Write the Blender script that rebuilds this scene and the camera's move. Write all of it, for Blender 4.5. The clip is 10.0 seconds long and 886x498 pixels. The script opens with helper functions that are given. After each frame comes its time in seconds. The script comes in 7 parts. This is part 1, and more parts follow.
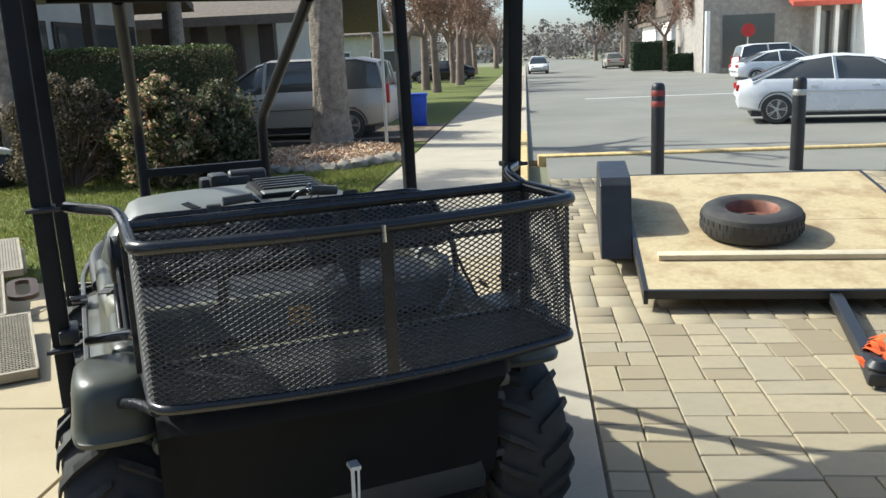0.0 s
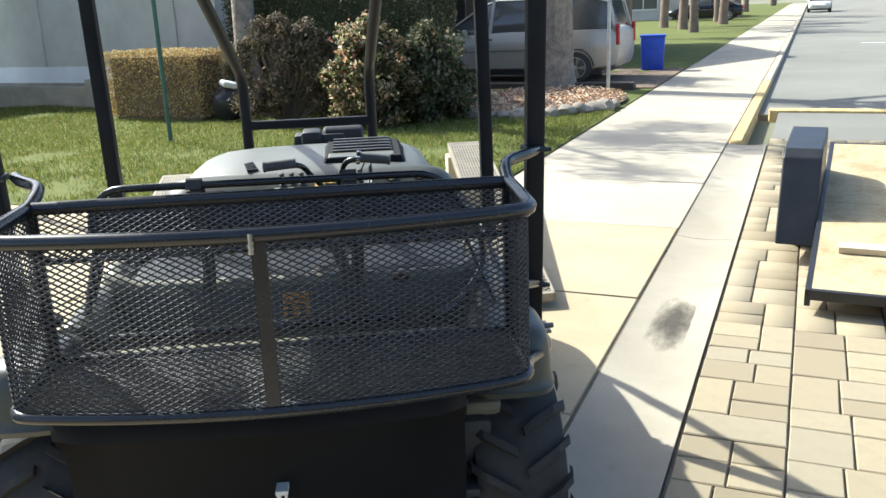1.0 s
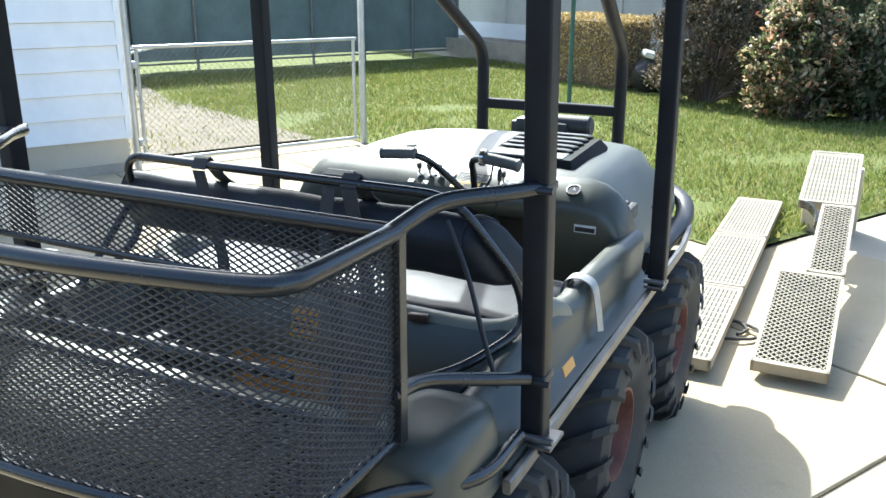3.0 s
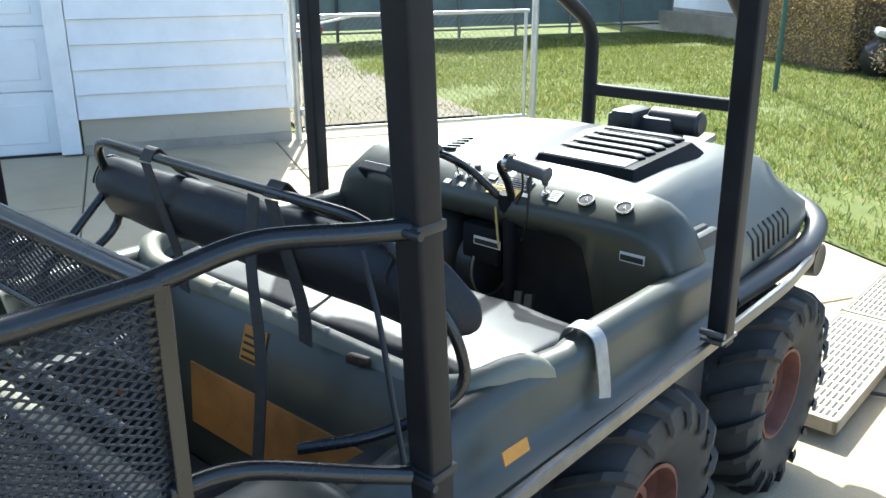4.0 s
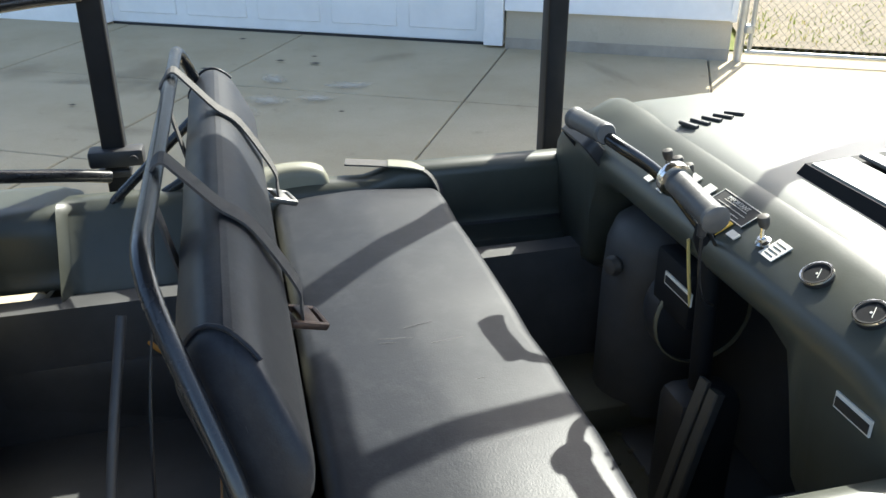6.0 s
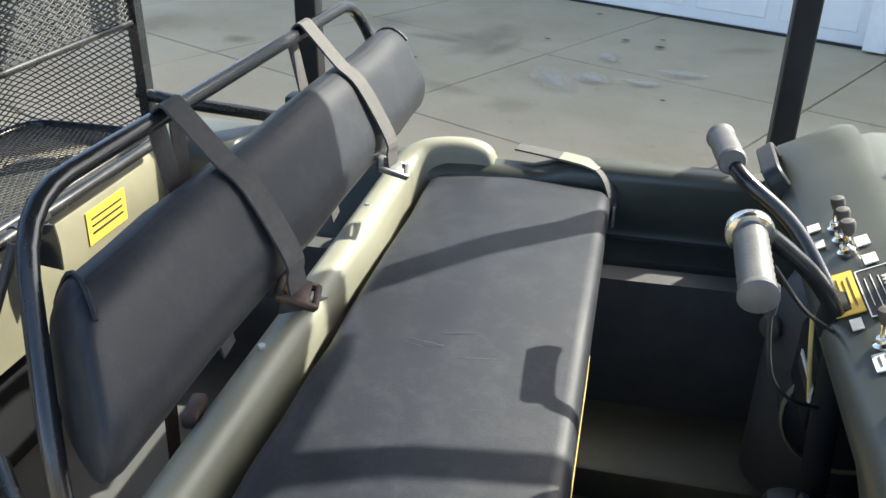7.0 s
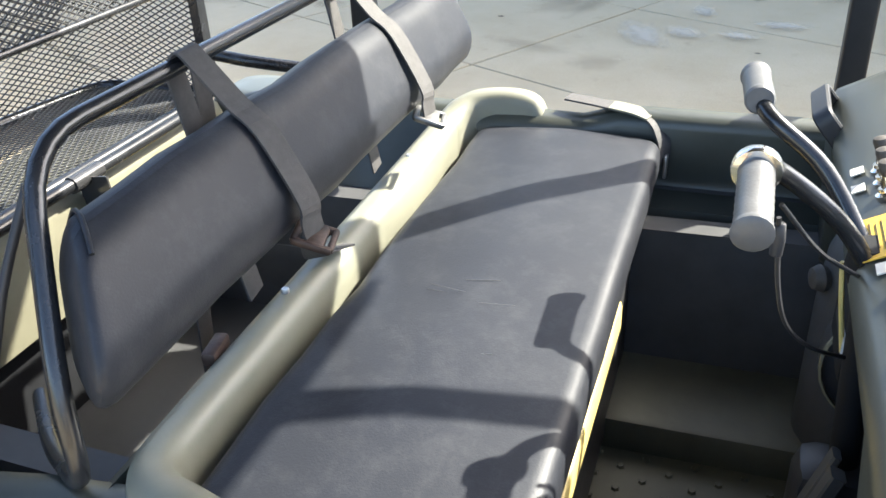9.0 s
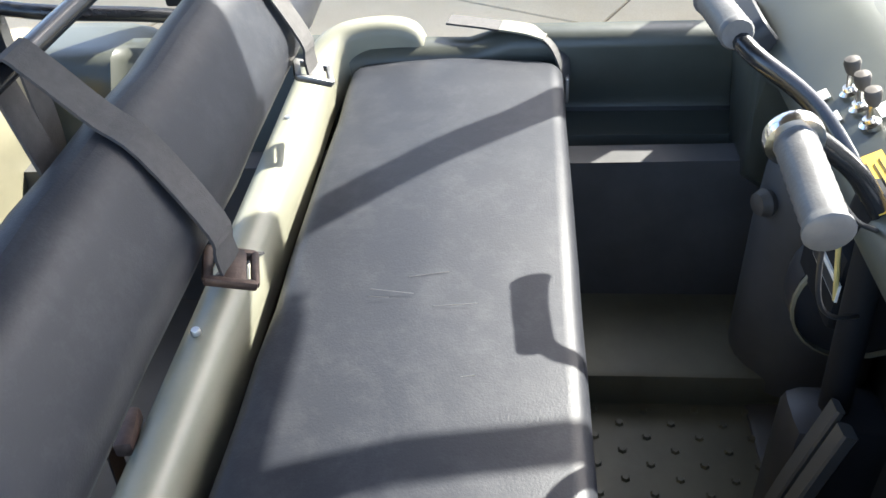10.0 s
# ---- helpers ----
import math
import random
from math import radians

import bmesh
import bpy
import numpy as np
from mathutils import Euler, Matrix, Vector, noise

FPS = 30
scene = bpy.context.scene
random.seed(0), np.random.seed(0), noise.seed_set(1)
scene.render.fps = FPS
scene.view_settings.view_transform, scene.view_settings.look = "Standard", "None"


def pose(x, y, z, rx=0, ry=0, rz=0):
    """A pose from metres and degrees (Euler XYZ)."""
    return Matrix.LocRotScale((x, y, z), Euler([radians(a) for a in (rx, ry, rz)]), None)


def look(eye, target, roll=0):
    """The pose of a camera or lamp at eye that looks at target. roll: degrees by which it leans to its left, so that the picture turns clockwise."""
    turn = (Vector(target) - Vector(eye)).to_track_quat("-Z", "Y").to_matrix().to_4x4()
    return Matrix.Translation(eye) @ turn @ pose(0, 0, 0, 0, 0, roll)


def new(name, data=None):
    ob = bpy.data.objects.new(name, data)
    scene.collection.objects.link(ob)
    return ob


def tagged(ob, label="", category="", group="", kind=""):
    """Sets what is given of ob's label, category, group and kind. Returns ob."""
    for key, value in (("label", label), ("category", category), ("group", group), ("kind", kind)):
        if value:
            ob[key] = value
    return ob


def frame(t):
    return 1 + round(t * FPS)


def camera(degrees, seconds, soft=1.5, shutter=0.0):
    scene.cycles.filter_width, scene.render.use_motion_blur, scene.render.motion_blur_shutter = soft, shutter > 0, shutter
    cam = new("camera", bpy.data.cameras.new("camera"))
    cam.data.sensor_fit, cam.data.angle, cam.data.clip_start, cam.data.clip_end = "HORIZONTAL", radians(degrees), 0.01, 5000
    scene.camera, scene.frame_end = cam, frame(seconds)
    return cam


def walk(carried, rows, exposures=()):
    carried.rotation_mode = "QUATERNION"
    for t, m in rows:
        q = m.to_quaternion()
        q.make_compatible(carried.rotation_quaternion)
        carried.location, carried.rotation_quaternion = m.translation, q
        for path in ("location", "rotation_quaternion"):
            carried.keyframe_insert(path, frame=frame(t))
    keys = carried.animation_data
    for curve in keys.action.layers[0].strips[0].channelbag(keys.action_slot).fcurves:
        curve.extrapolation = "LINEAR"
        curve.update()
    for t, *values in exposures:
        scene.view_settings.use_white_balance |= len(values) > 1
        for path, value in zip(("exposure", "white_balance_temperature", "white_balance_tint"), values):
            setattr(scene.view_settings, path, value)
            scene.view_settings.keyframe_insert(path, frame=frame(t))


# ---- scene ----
cam = camera(54.6, 10.0)

PATH = [
    (0, (-0.764, -2.978, 1.676), (0.007, -1.185, 1.241), -2.5),
    (0.5, (-0.279, -2.839, 1.701), (0.232, -0.974, 1.188), -3.4),
    (1, (0.132, -2.74, 1.715), (0.333, -0.827, 1.166), -2.3),
    (1.5, (0.484, -2.489, 1.688), (0.342, -0.563, 1.168), -2.2),
    (2, (0.763, -2.345, 1.672), (0.413, -0.442, 1.163), -2.0),
    (2.5, (1.064, -2.181, 1.708), (0.423, -0.368, 1.159), -1.5),
    (3, (1.209, -1.862, 1.687), (0.386, -0.14, 1.088), 0.2),
    (3.2, (1.265, -1.74, 1.699), (0.382, -0.054, 1.086), 0.2),
    (4.3, (1.48, -0.897, 1.668), (0.174, 0.455, 0.985), 0.2),
    (4.5, (1.461, -0.723, 1.678), (0.126, 0.591, 0.977), 0.4),
    (5, (1.436, -0.438, 1.659), (-0.102, 0.596, 0.908), -0.3),
    (5.5, (1.351, -0.226, 1.631), (-0.326, 0.496, 0.814), -0.3),
    (6, (1.231, -0.024, 1.611), (-0.508, 0.441, 0.739), 0.1),
    (6.2, (1.203, 0.046, 1.607), (-0.553, 0.39, 0.714), 1.2),
    (7.3, (1.075, 0.574, 1.568), (-0.627, 0.036, 0.665), -0.1),
    (7.5, (1.076, 0.618, 1.571), (-0.614, 0.028, 0.679), -0.5),
    (8, (1.071, 0.668, 1.556), (-0.584, 0.003, 0.651), -1.9),
    (8.5, (1.07, 0.667, 1.555), (-0.57, 0.02, 0.611), -1.9),
    (9, (1.071, 0.577, 1.545), (-0.569, -0.008, 0.56), -3.0),
    (9.5, (1.013, 0.408, 1.572), (-0.606, 0.042, 0.456), -4.4),
    (10, (0.854, 0.359, 1.56), (-0.72, 0.21, 0.335), -3.6),
]
walk(cam, [(t, look(eye, target, roll)) for t, eye, target, roll in PATH], ((0, .63, 6080, 1), (0.5, .82, 6020, 1), (1, 1.16, 6050, 2), (1.5, 1.60, 6000, 1), (2, 1.58, 5850, 0), (3, 1.72, 5750, -1), (4.5, 1.78, 5800, -2), (5, 1.80, 5930, -2), (6, 1.74, 6280, 2), (7.5, 2.06, 6550, 3), (8.5, 2.22, 6550, 4), (9.5, 2.74, 6350, 6), (10, 2.62, 6320, 6)))

SKY_STRENGTH = 0.15
SUN_STRENGTH = 4.1

# ---- world ----
SUN_DIR = Vector((-0.509, 0.539, 0.670)).normalized()
world = bpy.data.worlds.new("sky")
scene.world = world
world.use_nodes = True
wn = world.node_tree.nodes
sky = wn.new("ShaderNodeTexSky")
sky.sky_type = "NISHITA"
sky.sun_disc = False
sky.sun_elevation = math.asin(SUN_DIR.z)
sky.sun_rotation = math.atan2(SUN_DIR.x, SUN_DIR.y)
sky.air_density, sky.dust_density, sky.ozone_density = 0.65, 2.2, 0.1
world.node_tree.links.new(sky.outputs[0], wn["Background"].inputs[0])
wn["Background"].inputs[1].default_value = SKY_STRENGTH
sun_data = bpy.data.lights.new("sun", "SUN")
sun_data.energy, sun_data.angle, sun_data.color = SUN_STRENGTH, radians(0.6), (1.0, 0.94, 0.85)
sun = new("sun", sun_data)
sun.matrix_world = look(SUN_DIR * 60, (0, 0, 0))

# ---- materials ----


class Mat:
    """A small node-material builder."""

    def __init__(self, name, rough=0.6, metal=0.0, spec=0.5):
        self.m = bpy.data.materials.new(name)
        self.m.use_nodes = True
        self.t = self.m.node_tree
        self.b = self.t.nodes["Principled BSDF"]
        self.b.inputs["Roughness"].default_value = rough
        self.b.inputs["Metallic"].default_value = metal
        self.b.inputs["Specular IOR Level"].default_value = spec
        self.co = None

    def n(self, kind, **props):
        node = self.t.nodes.new("ShaderNode" + kind)
        for k, v in props.items():
            node.inputs[k.replace("_", " ")].default_value = v
        return node

    def link(self, a, b):
        self.t.links.new(a, b)

    def coords(self):
        if self.co is None:
            self.co = self.n("TexCoord").outputs["Object"]
        return self.co

    def noise(self, scale, detail=4.0, rough=0.6, stretch=None):
        tex = self.n("TexNoise", Scale=scale, Detail=detail, Roughness=rough)
        if stretch:
            mp = self.n("Mapping")
            mp.inputs["Scale"].default_value = stretch
            self.link(self.coords(), mp.inputs[0])
            self.link(mp.outputs[0], tex.inputs["Vector"])
        else:
            self.link(self.coords(), tex.inputs["Vector"])
        return tex.outputs[0]

    def ramp(self, src, stops):
        r = self.n("ValToRGB")
        els = r.color_ramp.elements
        while len(els) < len(stops):
            els.new(0.5)
        for e, (p, c) in zip(els, stops):
            e.position, e.color = p, (c[0], c[1], c[2], 1.0)
        self.link(src, r.inputs[0])
        return r.outputs[0]

    def mix(self, f, a, b, mode="MIX"):
        x = self.n("Mix")
        x.data_type, x.blend_type = "RGBA", mode
        for s, v in ((0, f), (6, a), (7, b)):
            if isinstance(v, (int, float)):
                x.inputs[s].default_value = v
            elif isinstance(v, tuple):
                x.inputs[s].default_value = (*v, 1.0)
            else:
                self.link(v, x.inputs[s])
        return x.outputs[2]

    def color(self, c):
        if isinstance(c, tuple):
            self.b.inputs["Base Color"].default_value = (*c, 1.0)
        else:
            self.link(c, self.b.inputs["Base Color"])
        return self

    def bump(self, src, strength=0.3, dist=0.01):
        bp = self.n("Bump", Strength=strength, Distance=dist)
        self.link(src, bp.inputs["Height"])
        self.link(bp.outputs[0], self.b.inputs["Normal"])
        return self

    def roughness(self, src, lo, hi):
        mr = self.n("MapRange")
        mr.inputs["To Min"].default_value, mr.inputs["To Max"].default_value = lo, hi
        self.link(src, mr.inputs[0])
        self.link(mr.outputs[0], self.b.inputs["Roughness"])
        return self

    def island(self):
        return self.n("NewGeometry").outputs["Random Per Island"]

    def object_random(self):
        return self.n("ObjectInfo").outputs["Random"]


def worn(name, base, var=0.12, scale=6.0, rough=0.5, metal=0.0, bump=0.08, fine=120.0, dist=0.002, spec=0.5):
    """A surface of one colour with blotches, fine grain and light wear."""
    m = Mat(name, rough, metal, spec)
    lo = tuple(max(0.0, c * (1 - var)) for c in base)
    hi = tuple(min(1.0, c * (1 + var)) for c in base)
    blot = m.noise(scale, 5.0, 0.65)
    m.color(m.ramp(blot, [(0.3, lo), (0.7, hi)]))
    m.roughness(blot, max(0.05, rough - 0.1), min(1.0, rough + 0.12))
    m.bump(m.noise(fine, 3.0), bump, dist)
    return m.m


def leafy(name, stops, rough=0.55, trans=0.25):
    """Foliage whose leaves differ one by one."""
    m = Mat(name, rough)
    m.color(m.ramp(m.island(), stops))
    m.b.inputs["Specular IOR Level"].default_value = 0.35
    tr = m.n("BsdfTranslucent")
    m.link(m.ramp(m.island(), stops), tr.inputs["Color"])
    mx = m.n("MixShader")
    mx.inputs[0].default_value = trans
    out = m.t.nodes["Material Output"]
    m.link(m.b.outputs[0], mx.inputs[1])
    m.link(tr.outputs[0], mx.inputs[2])
    m.link(mx.outputs[0], out.inputs[0])
    return m.m


def concrete_mat(name, lo, hi, stain):
    m = Mat(name, 0.85, spec=0.3)
    big = m.noise(0.9, 5.0, 0.6)
    mid = m.noise(5.0, 6.0, 0.7)
    fine = m.noise(160.0, 3.0, 0.6)
    c = m.mix(m.ramp(big, [(0.35, (0, 0, 0)), (0.7, (1, 1, 1))]), lo, hi)
    c = m.mix(m.ramp(mid, [(0.60, (0, 0, 0)), (0.78, (0.55, 0.55, 0.55))]), c, stain)
    c = m.mix(m.ramp(fine, [(0.4, (0.22, 0.22, 0.22)), (0.6, (0, 0, 0))]), c, stain)
    m.color(c)
    m.bump(m.mix(0.5, mid, fine), 0.25, 0.003)
    return m.m


M = {}
M["concrete"] = concrete_mat("driveway concrete", (0.42, 0.345, 0.220), (0.52, 0.438, 0.298), (0.27, 0.215, 0.135))
M["sidewalk"] = concrete_mat("sidewalk concrete", (0.45, 0.395, 0.30), (0.53, 0.47, 0.37), (0.32, 0.28, 0.215))
M["gutter"] = concrete_mat("gutter concrete", (0.35, 0.31, 0.24), (0.47, 0.42, 0.33), (0.22, 0.195, 0.155))
M["foundation"] = concrete_mat("foundation concrete", (0.50, 0.44, 0.33), (0.60, 0.54, 0.42), (0.36, 0.31, 0.23))
M["joint"] = worn("joint dirt", (0.155, 0.132, 0.098), 0.3, 20, 0.95)


def patch_mat(name, colour, strength):
    """A stain that fades out ragged towards its rim; the patch is a unit disc."""
    m = Mat(name, 0.85, spec=0.2)
    m.color(m.mix(m.noise(3.0, 5), colour, tuple(c * 0.7 for c in colour)))
    ln = m.n("VectorMath")
    ln.operation = "LENGTH"
    m.link(m.coords(), ln.inputs[0])
    half = m.n("Math")
    half.operation = "MULTIPLY"
    m.link(m.noise(2.0, 6, 0.7), half.inputs[0])
    half.inputs[1].default_value = 0.8
    add = m.n("Math")
    add.operation = "MULTIPLY_ADD"
    m.link(ln.outputs["Value"], add.inputs[0])
    add.inputs[1].default_value = 0.55
    m.link(half.outputs[0], add.inputs[2])
    f = m.ramp(add.outputs[0], [(0.0, (strength,) * 3), (0.52, (strength,) * 3), (0.86, (0, 0, 0))])
    tr = m.n("BsdfTransparent")
    mx = m.n("MixShader")
    m.link(f, mx.inputs[0])
    m.link(tr.outputs[0], mx.inputs[1])
    m.link(m.b.outputs[0], mx.inputs[2])
    m.link(mx.outputs[0], m.t.nodes["Material Output"].inputs[0])
    return m.m


M["stain"] = patch_mat("damp oil stain", (0.10, 0.09, 0.075), 0.75)
M["oil_spot"] = patch_mat("small black oil spot", (0.05, 0.045, 0.04), 1.0)
M["pale_stain"] = patch_mat("pale scrubbed patch", (0.66, 0.60, 0.49), 0.62)
M["dark_stain"] = patch_mat("old dark drip stain", (0.20, 0.165, 0.115), 0.17)
asph = Mat("asphalt", 0.9, spec=0.3)
asph.color(asph.mix(asph.ramp(asph.noise(0.35, 5), [(0.35, (0, 0, 0)), (0.7, (1, 1, 1))]), (0.20, 0.195, 0.170), (0.255, 0.246, 0.215)))
asph.bump(asph.noise(220, 2), 0.5, 0.004)
M["asphalt"] = asph.m
M["yellow_paint"] = worn("worn yellow kerb paint", (0.62, 0.45, 0.20), 0.3, 8, 0.8, bump=0.3)
M["white_line"] = worn("worn white road paint", (0.6, 0.6, 0.57), 0.25, 10, 0.8)
pv = Mat("concrete paver", 0.9, spec=0.25)
pvc = pv.ramp(pv.object_random(), [(0.0, (0.275, 0.225, 0.148)), (0.35, (0.335, 0.280, 0.188)), (0.7, (0.395, 0.330, 0.218)), (1.0, (0.325, 0.282, 0.205))])
pv.color(pv.mix(pv.ramp(pv.noise(14, 6, 0.7), [(0.45, (0, 0, 0)), (0.75, (0.6, 0.6, 0.6))]), pvc, (0.29, 0.25, 0.185)))
pv.bump(pv.noise(120, 4), 0.4, 0.003)
M["paver"] = pv.m
pv2 = Mat("concrete paver rest", 0.9, spec=0.25)
pvc = pv2.ramp(pv2.island(), [(0.0, (0.275, 0.225, 0.148)), (0.35, (0.335, 0.280, 0.188)), (0.7, (0.395, 0.330, 0.218)), (1.0, (0.325, 0.282, 0.205))])
pv2.color(pv2.mix(pv2.ramp(pv2.noise(14, 6, 0.7), [(0.45, (0, 0, 0)), (0.75, (0.6, 0.6, 0.6))]), pvc, (0.29, 0.25, 0.185)))
pv2.bump(pv2.noise(120, 4), 0.4, 0.003)
M["paver_rest"] = pv2.m
soil = Mat("lawn soil", 0.95, spec=0.2)
soil.color(soil.ramp(soil.noise(3.0, 6, 0.7), [(0.3, (0.10, 0.12, 0.033)), (0.55, (0.135, 0.155, 0.045)), (0.75, (0.18, 0.165, 0.07))]))
soil.bump(soil.noise(60, 4), 0.6, 0.02)
M["soil"] = soil.m
M["earth"] = worn("dry bare earth", (0.14, 0.115, 0.08), 0.3, 5, 0.95, bump=0.5, fine=60, dist=0.01)
M["bed"] = worn("planting bed soil", (0.20, 0.145, 0.10), 0.35, 6, 0.95, bump=0.5, fine=50, dist=0.02)
M["grass"] = leafy("grass blades", [(0.0, (0.14, 0.18, 0.035)), (0.5, (0.215, 0.255, 0.06)), (0.82, (0.30, 0.30, 0.09)), (1.0, (0.46, 0.37, 0.18))], 0.6, 0.35)
M["far_ground"] = worn("far ground", (0.20, 0.20, 0.13), 0.3, 0.05, 0.95)

# Vehicle surfaces
M["olive"] = worn("olive green moulded plastic", (0.060, 0.064, 0.052), 0.16, 5, 0.37, bump=0.12, fine=260, dist=0.001, spec=0.58)
# Same plastic as olive, with the sun's glare put into a lighter colour
M["hood"] = worn("glossy olive hood plastic lightened for sun glare", (0.088, 0.094, 0.078), 0.12, 4, 0.46, bump=0.10, fine=260, dist=0.001, spec=0.9)
M["hood"].node_tree.nodes["Principled BSDF"].inputs["Coat Weight"].default_value = 0.32
M["hood"].node_tree.nodes["Principled BSDF"].inputs["Coat Roughness"].default_value = 0.48
M["olive_in"] = worn("scuffed olive inner plastic", (0.095, 0.09, 0.062), 0.28, 5, 0.5, bump=0.15, fine=200, dist=0.001)
M["tan"] = worn("sun-bleached tan plastic", (0.20, 0.197, 0.15), 0.14, 5, 0.42, bump=0.1, fine=220, dist=0.001)
M["orange_board"] = worn("orange stained board", (0.42, 0.19, 0.05), 0.3, 7, 0.6, bump=0.2, fine=60)
M["black_plastic"] = worn("black plastic", (0.026, 0.026, 0.028), 0.2, 8, 0.45, bump=0.1, fine=200, dist=0.001)
M["deck_black"] = worn("dusty black moulded deck", (0.06, 0.06, 0.058), 0.25, 6, 0.5, bump=0.1, fine=150, dist=0.001, spec=0.5)
M["rear_black"] = worn("matt black rear plastic", (0.010, 0.0105, 0.012), 0.3, 5, 0.7, bump=0.1, fine=150, dist=0.001, spec=0.2)
M["scoop_black"] = worn("satin black moulded louvre plastic", (0.026, 0.027, 0.028), 0.2, 8, 0.40, bump=0.06, fine=200, dist=0.001, spec=0.9)
M["tub_black"] = worn("dusty black tub plastic", (0.058, 0.058, 0.058), 0.35, 4, 0.55, bump=0.15, fine=120, dist=0.001)
M["pipe"] = worn("black powder-coated steel", (0.017, 0.018, 0.020), 0.25, 12, 0.24, bump=0.05, fine=180, dist=0.001, spec=0.65)
M["post"] = worn("black painted square steel tube", (0.017, 0.0175, 0.0195), 0.3, 6, 0.42, bump=0.08, fine=150, dist=0.001, spec=0.2)
M["mesh"] = worn("faded black expanded steel", (0.042, 0.0425, 0.044), 0.25, 15, 0.42, bump=0.05, spec=0.5)
M["rail"] = worn("worn steel angle", (0.20, 0.195, 0.185), 0.25, 14, 0.35, 0.75)
M["chrome"] = worn("scratched chrome", (0.72, 0.71, 0.69), 0.1, 20, 0.16, 1.0)
M["zinc"] = worn("zinc steel", (0.50, 0.50, 0.49), 0.2, 12, 0.38, 0.9)
M["grip"] = worn("grey rubber grip", (0.10, 0.10, 0.10), 0.25, 18, 0.42, bump=0.3, fine=260, dist=0.001)
vin = Mat("black vinyl", 0.42, spec=0.27)
vin.color(vin.mix(vin.ramp(vin.noise(16, 9, 0.8), [(0.48, (0, 0, 0)), (0.72, (0.8, 0.8, 0.8))]), (0.022, 0.0238, 0.0290), (0.044, 0.0455, 0.050)))
vin.roughness(vin.noise(5, 6, 0.7), 0.34, 0.54)
vin.bump(vin.mix(0.35, vin.noise(330, 3), vin.noise(14, 5, 0.6)), 0.30, 0.0015)
M["vinyl"] = vin.m
M["strap"] = worn("black woven strap", (0.060, 0.057, 0.055), 0.25, 60, 0.75, bump=0.5, fine=500, dist=0.001)
M["tape"] = worn("silver duct tape", (0.36, 0.36, 0.35), 0.2, 25, 0.4, 0.3, bump=0.7, fine=30, dist=0.004)
M["rubber"] = worn("dusty tyre rubber", (0.044, 0.042, 0.039), 0.35, 8, 0.72, bump=0.3, fine=90)
M["rim_red"] = worn("rusty red-brown steel rim", (0.20, 0.085, 0.06), 0.35, 10, 0.6, 0.3, bump=0.25, fine=60)
M["rust"] = worn("dark rusty steel", (0.075, 0.050, 0.040), 0.45, 40, 0.45, 0.5, bump=0.3, fine=120)
M["tan_dull"] = worn("dull tan plastic", (0.17, 0.16, 0.11), 0.18, 5, 0.5, bump=0.1, fine=220, dist=0.001)
M["yellow_label"] = worn("yellow warning label", (0.70, 0.44, 0.06), 0.12, 18, 0.5)
M["orange_label"] = worn("faded orange plastic", (0.58, 0.27, 0.05), 0.1, 18, 0.3)
M["white_label"] = worn("white paper label", (0.68, 0.66, 0.60), 0.12, 30, 0.6)
M["ink"] = worn("black ink", (0.02, 0.02, 0.02), 0.1, 20, 0.6)
M["yellow_hose"] = worn("yellow plastic edge", (0.60, 0.47, 0.17), 0.2, 20, 0.45)
M["dial"] = worn("dark gauge face under glass", (0.035, 0.035, 0.036), 0.1, 30, 0.10, spec=0.8)
M["knob"] = worn("worn grey-brown rubber", (0.075, 0.066, 0.056), 0.3, 30, 0.6, bump=0.2, fine=200)
M["glass"] = Mat("dark car glass", 0.06, spec=0.8).color((0.085, 0.088, 0.085)).m
# Dark surface of the added wall that blocks light from behind
M["rear_wall"] = worn("dark grey light-blocking boards", (0.045, 0.048, 0.052), 0.3, 3, 0.85, bump=0.4, fine=30)
M["shop_stone"] = worn("grey shop stone", (0.34, 0.31, 0.28), 0.25, 3, 0.85, bump=0.5, fine=12)
M["red_lens"] = worn("red lamp lens", (0.45, 0.02, 0.02), 0.15, 20, 0.2)
wd = Mat("pale weathered plywood", 0.8, spec=0.25)
wdc = wd.ramp(wd.noise(26, 5, 0.6), [(0.3, (0.455, 0.36, 0.21)), (0.7, (0.565, 0.465, 0.285))])
wd.color(wd.mix(wd.ramp(wd.noise(2.6, 6, 0.65), [(0.46, (0, 0, 0)), (0.70, (0.80, 0.80, 0.80))]), wdc, (0.27, 0.17, 0.09)))
wd.bump(wd.noise(40, 4), 0.3, 0.003)
M["wood_deck"] = wd.m
M["lumber"] = worn("pale lumber", (0.56, 0.48, 0.34), 0.15, 9, 0.8, bump=0.3, fine=80)
M["ramp_metal"] = worn("weathered aluminium tread", (0.29, 0.25, 0.185), 0.2, 7, 0.6, 0.15, bump=0.2, fine=60)
M["ramp_side"] = worn("pale aluminium channel", (0.36, 0.31, 0.23), 0.2, 7, 0.55, 0.15)
# Dark tone that paints in the shade of slots and gaps
M["gap_shade"] = worn("painted shade of slots and gaps", (0.10, 0.095, 0.085), 0.2, 20, 0.9)
M["black_paint"] = worn("black painted steel", (0.020, 0.021, 0.024), 0.3, 5, 0.40)
M["siding"] = worn("white vinyl siding", (0.90, 0.89, 0.86), 0.06, 3, 0.5, bump=0.08, fine=40)
M["white_trim"] = worn("white painted trim", (0.90, 0.89, 0.865), 0.06, 6, 0.5, bump=0.1, fine=50)
M["garage_door"] = worn("white painted garage door", (0.90, 0.895, 0.87), 0.05, 2.5, 0.4, bump=0.06, fine=120)
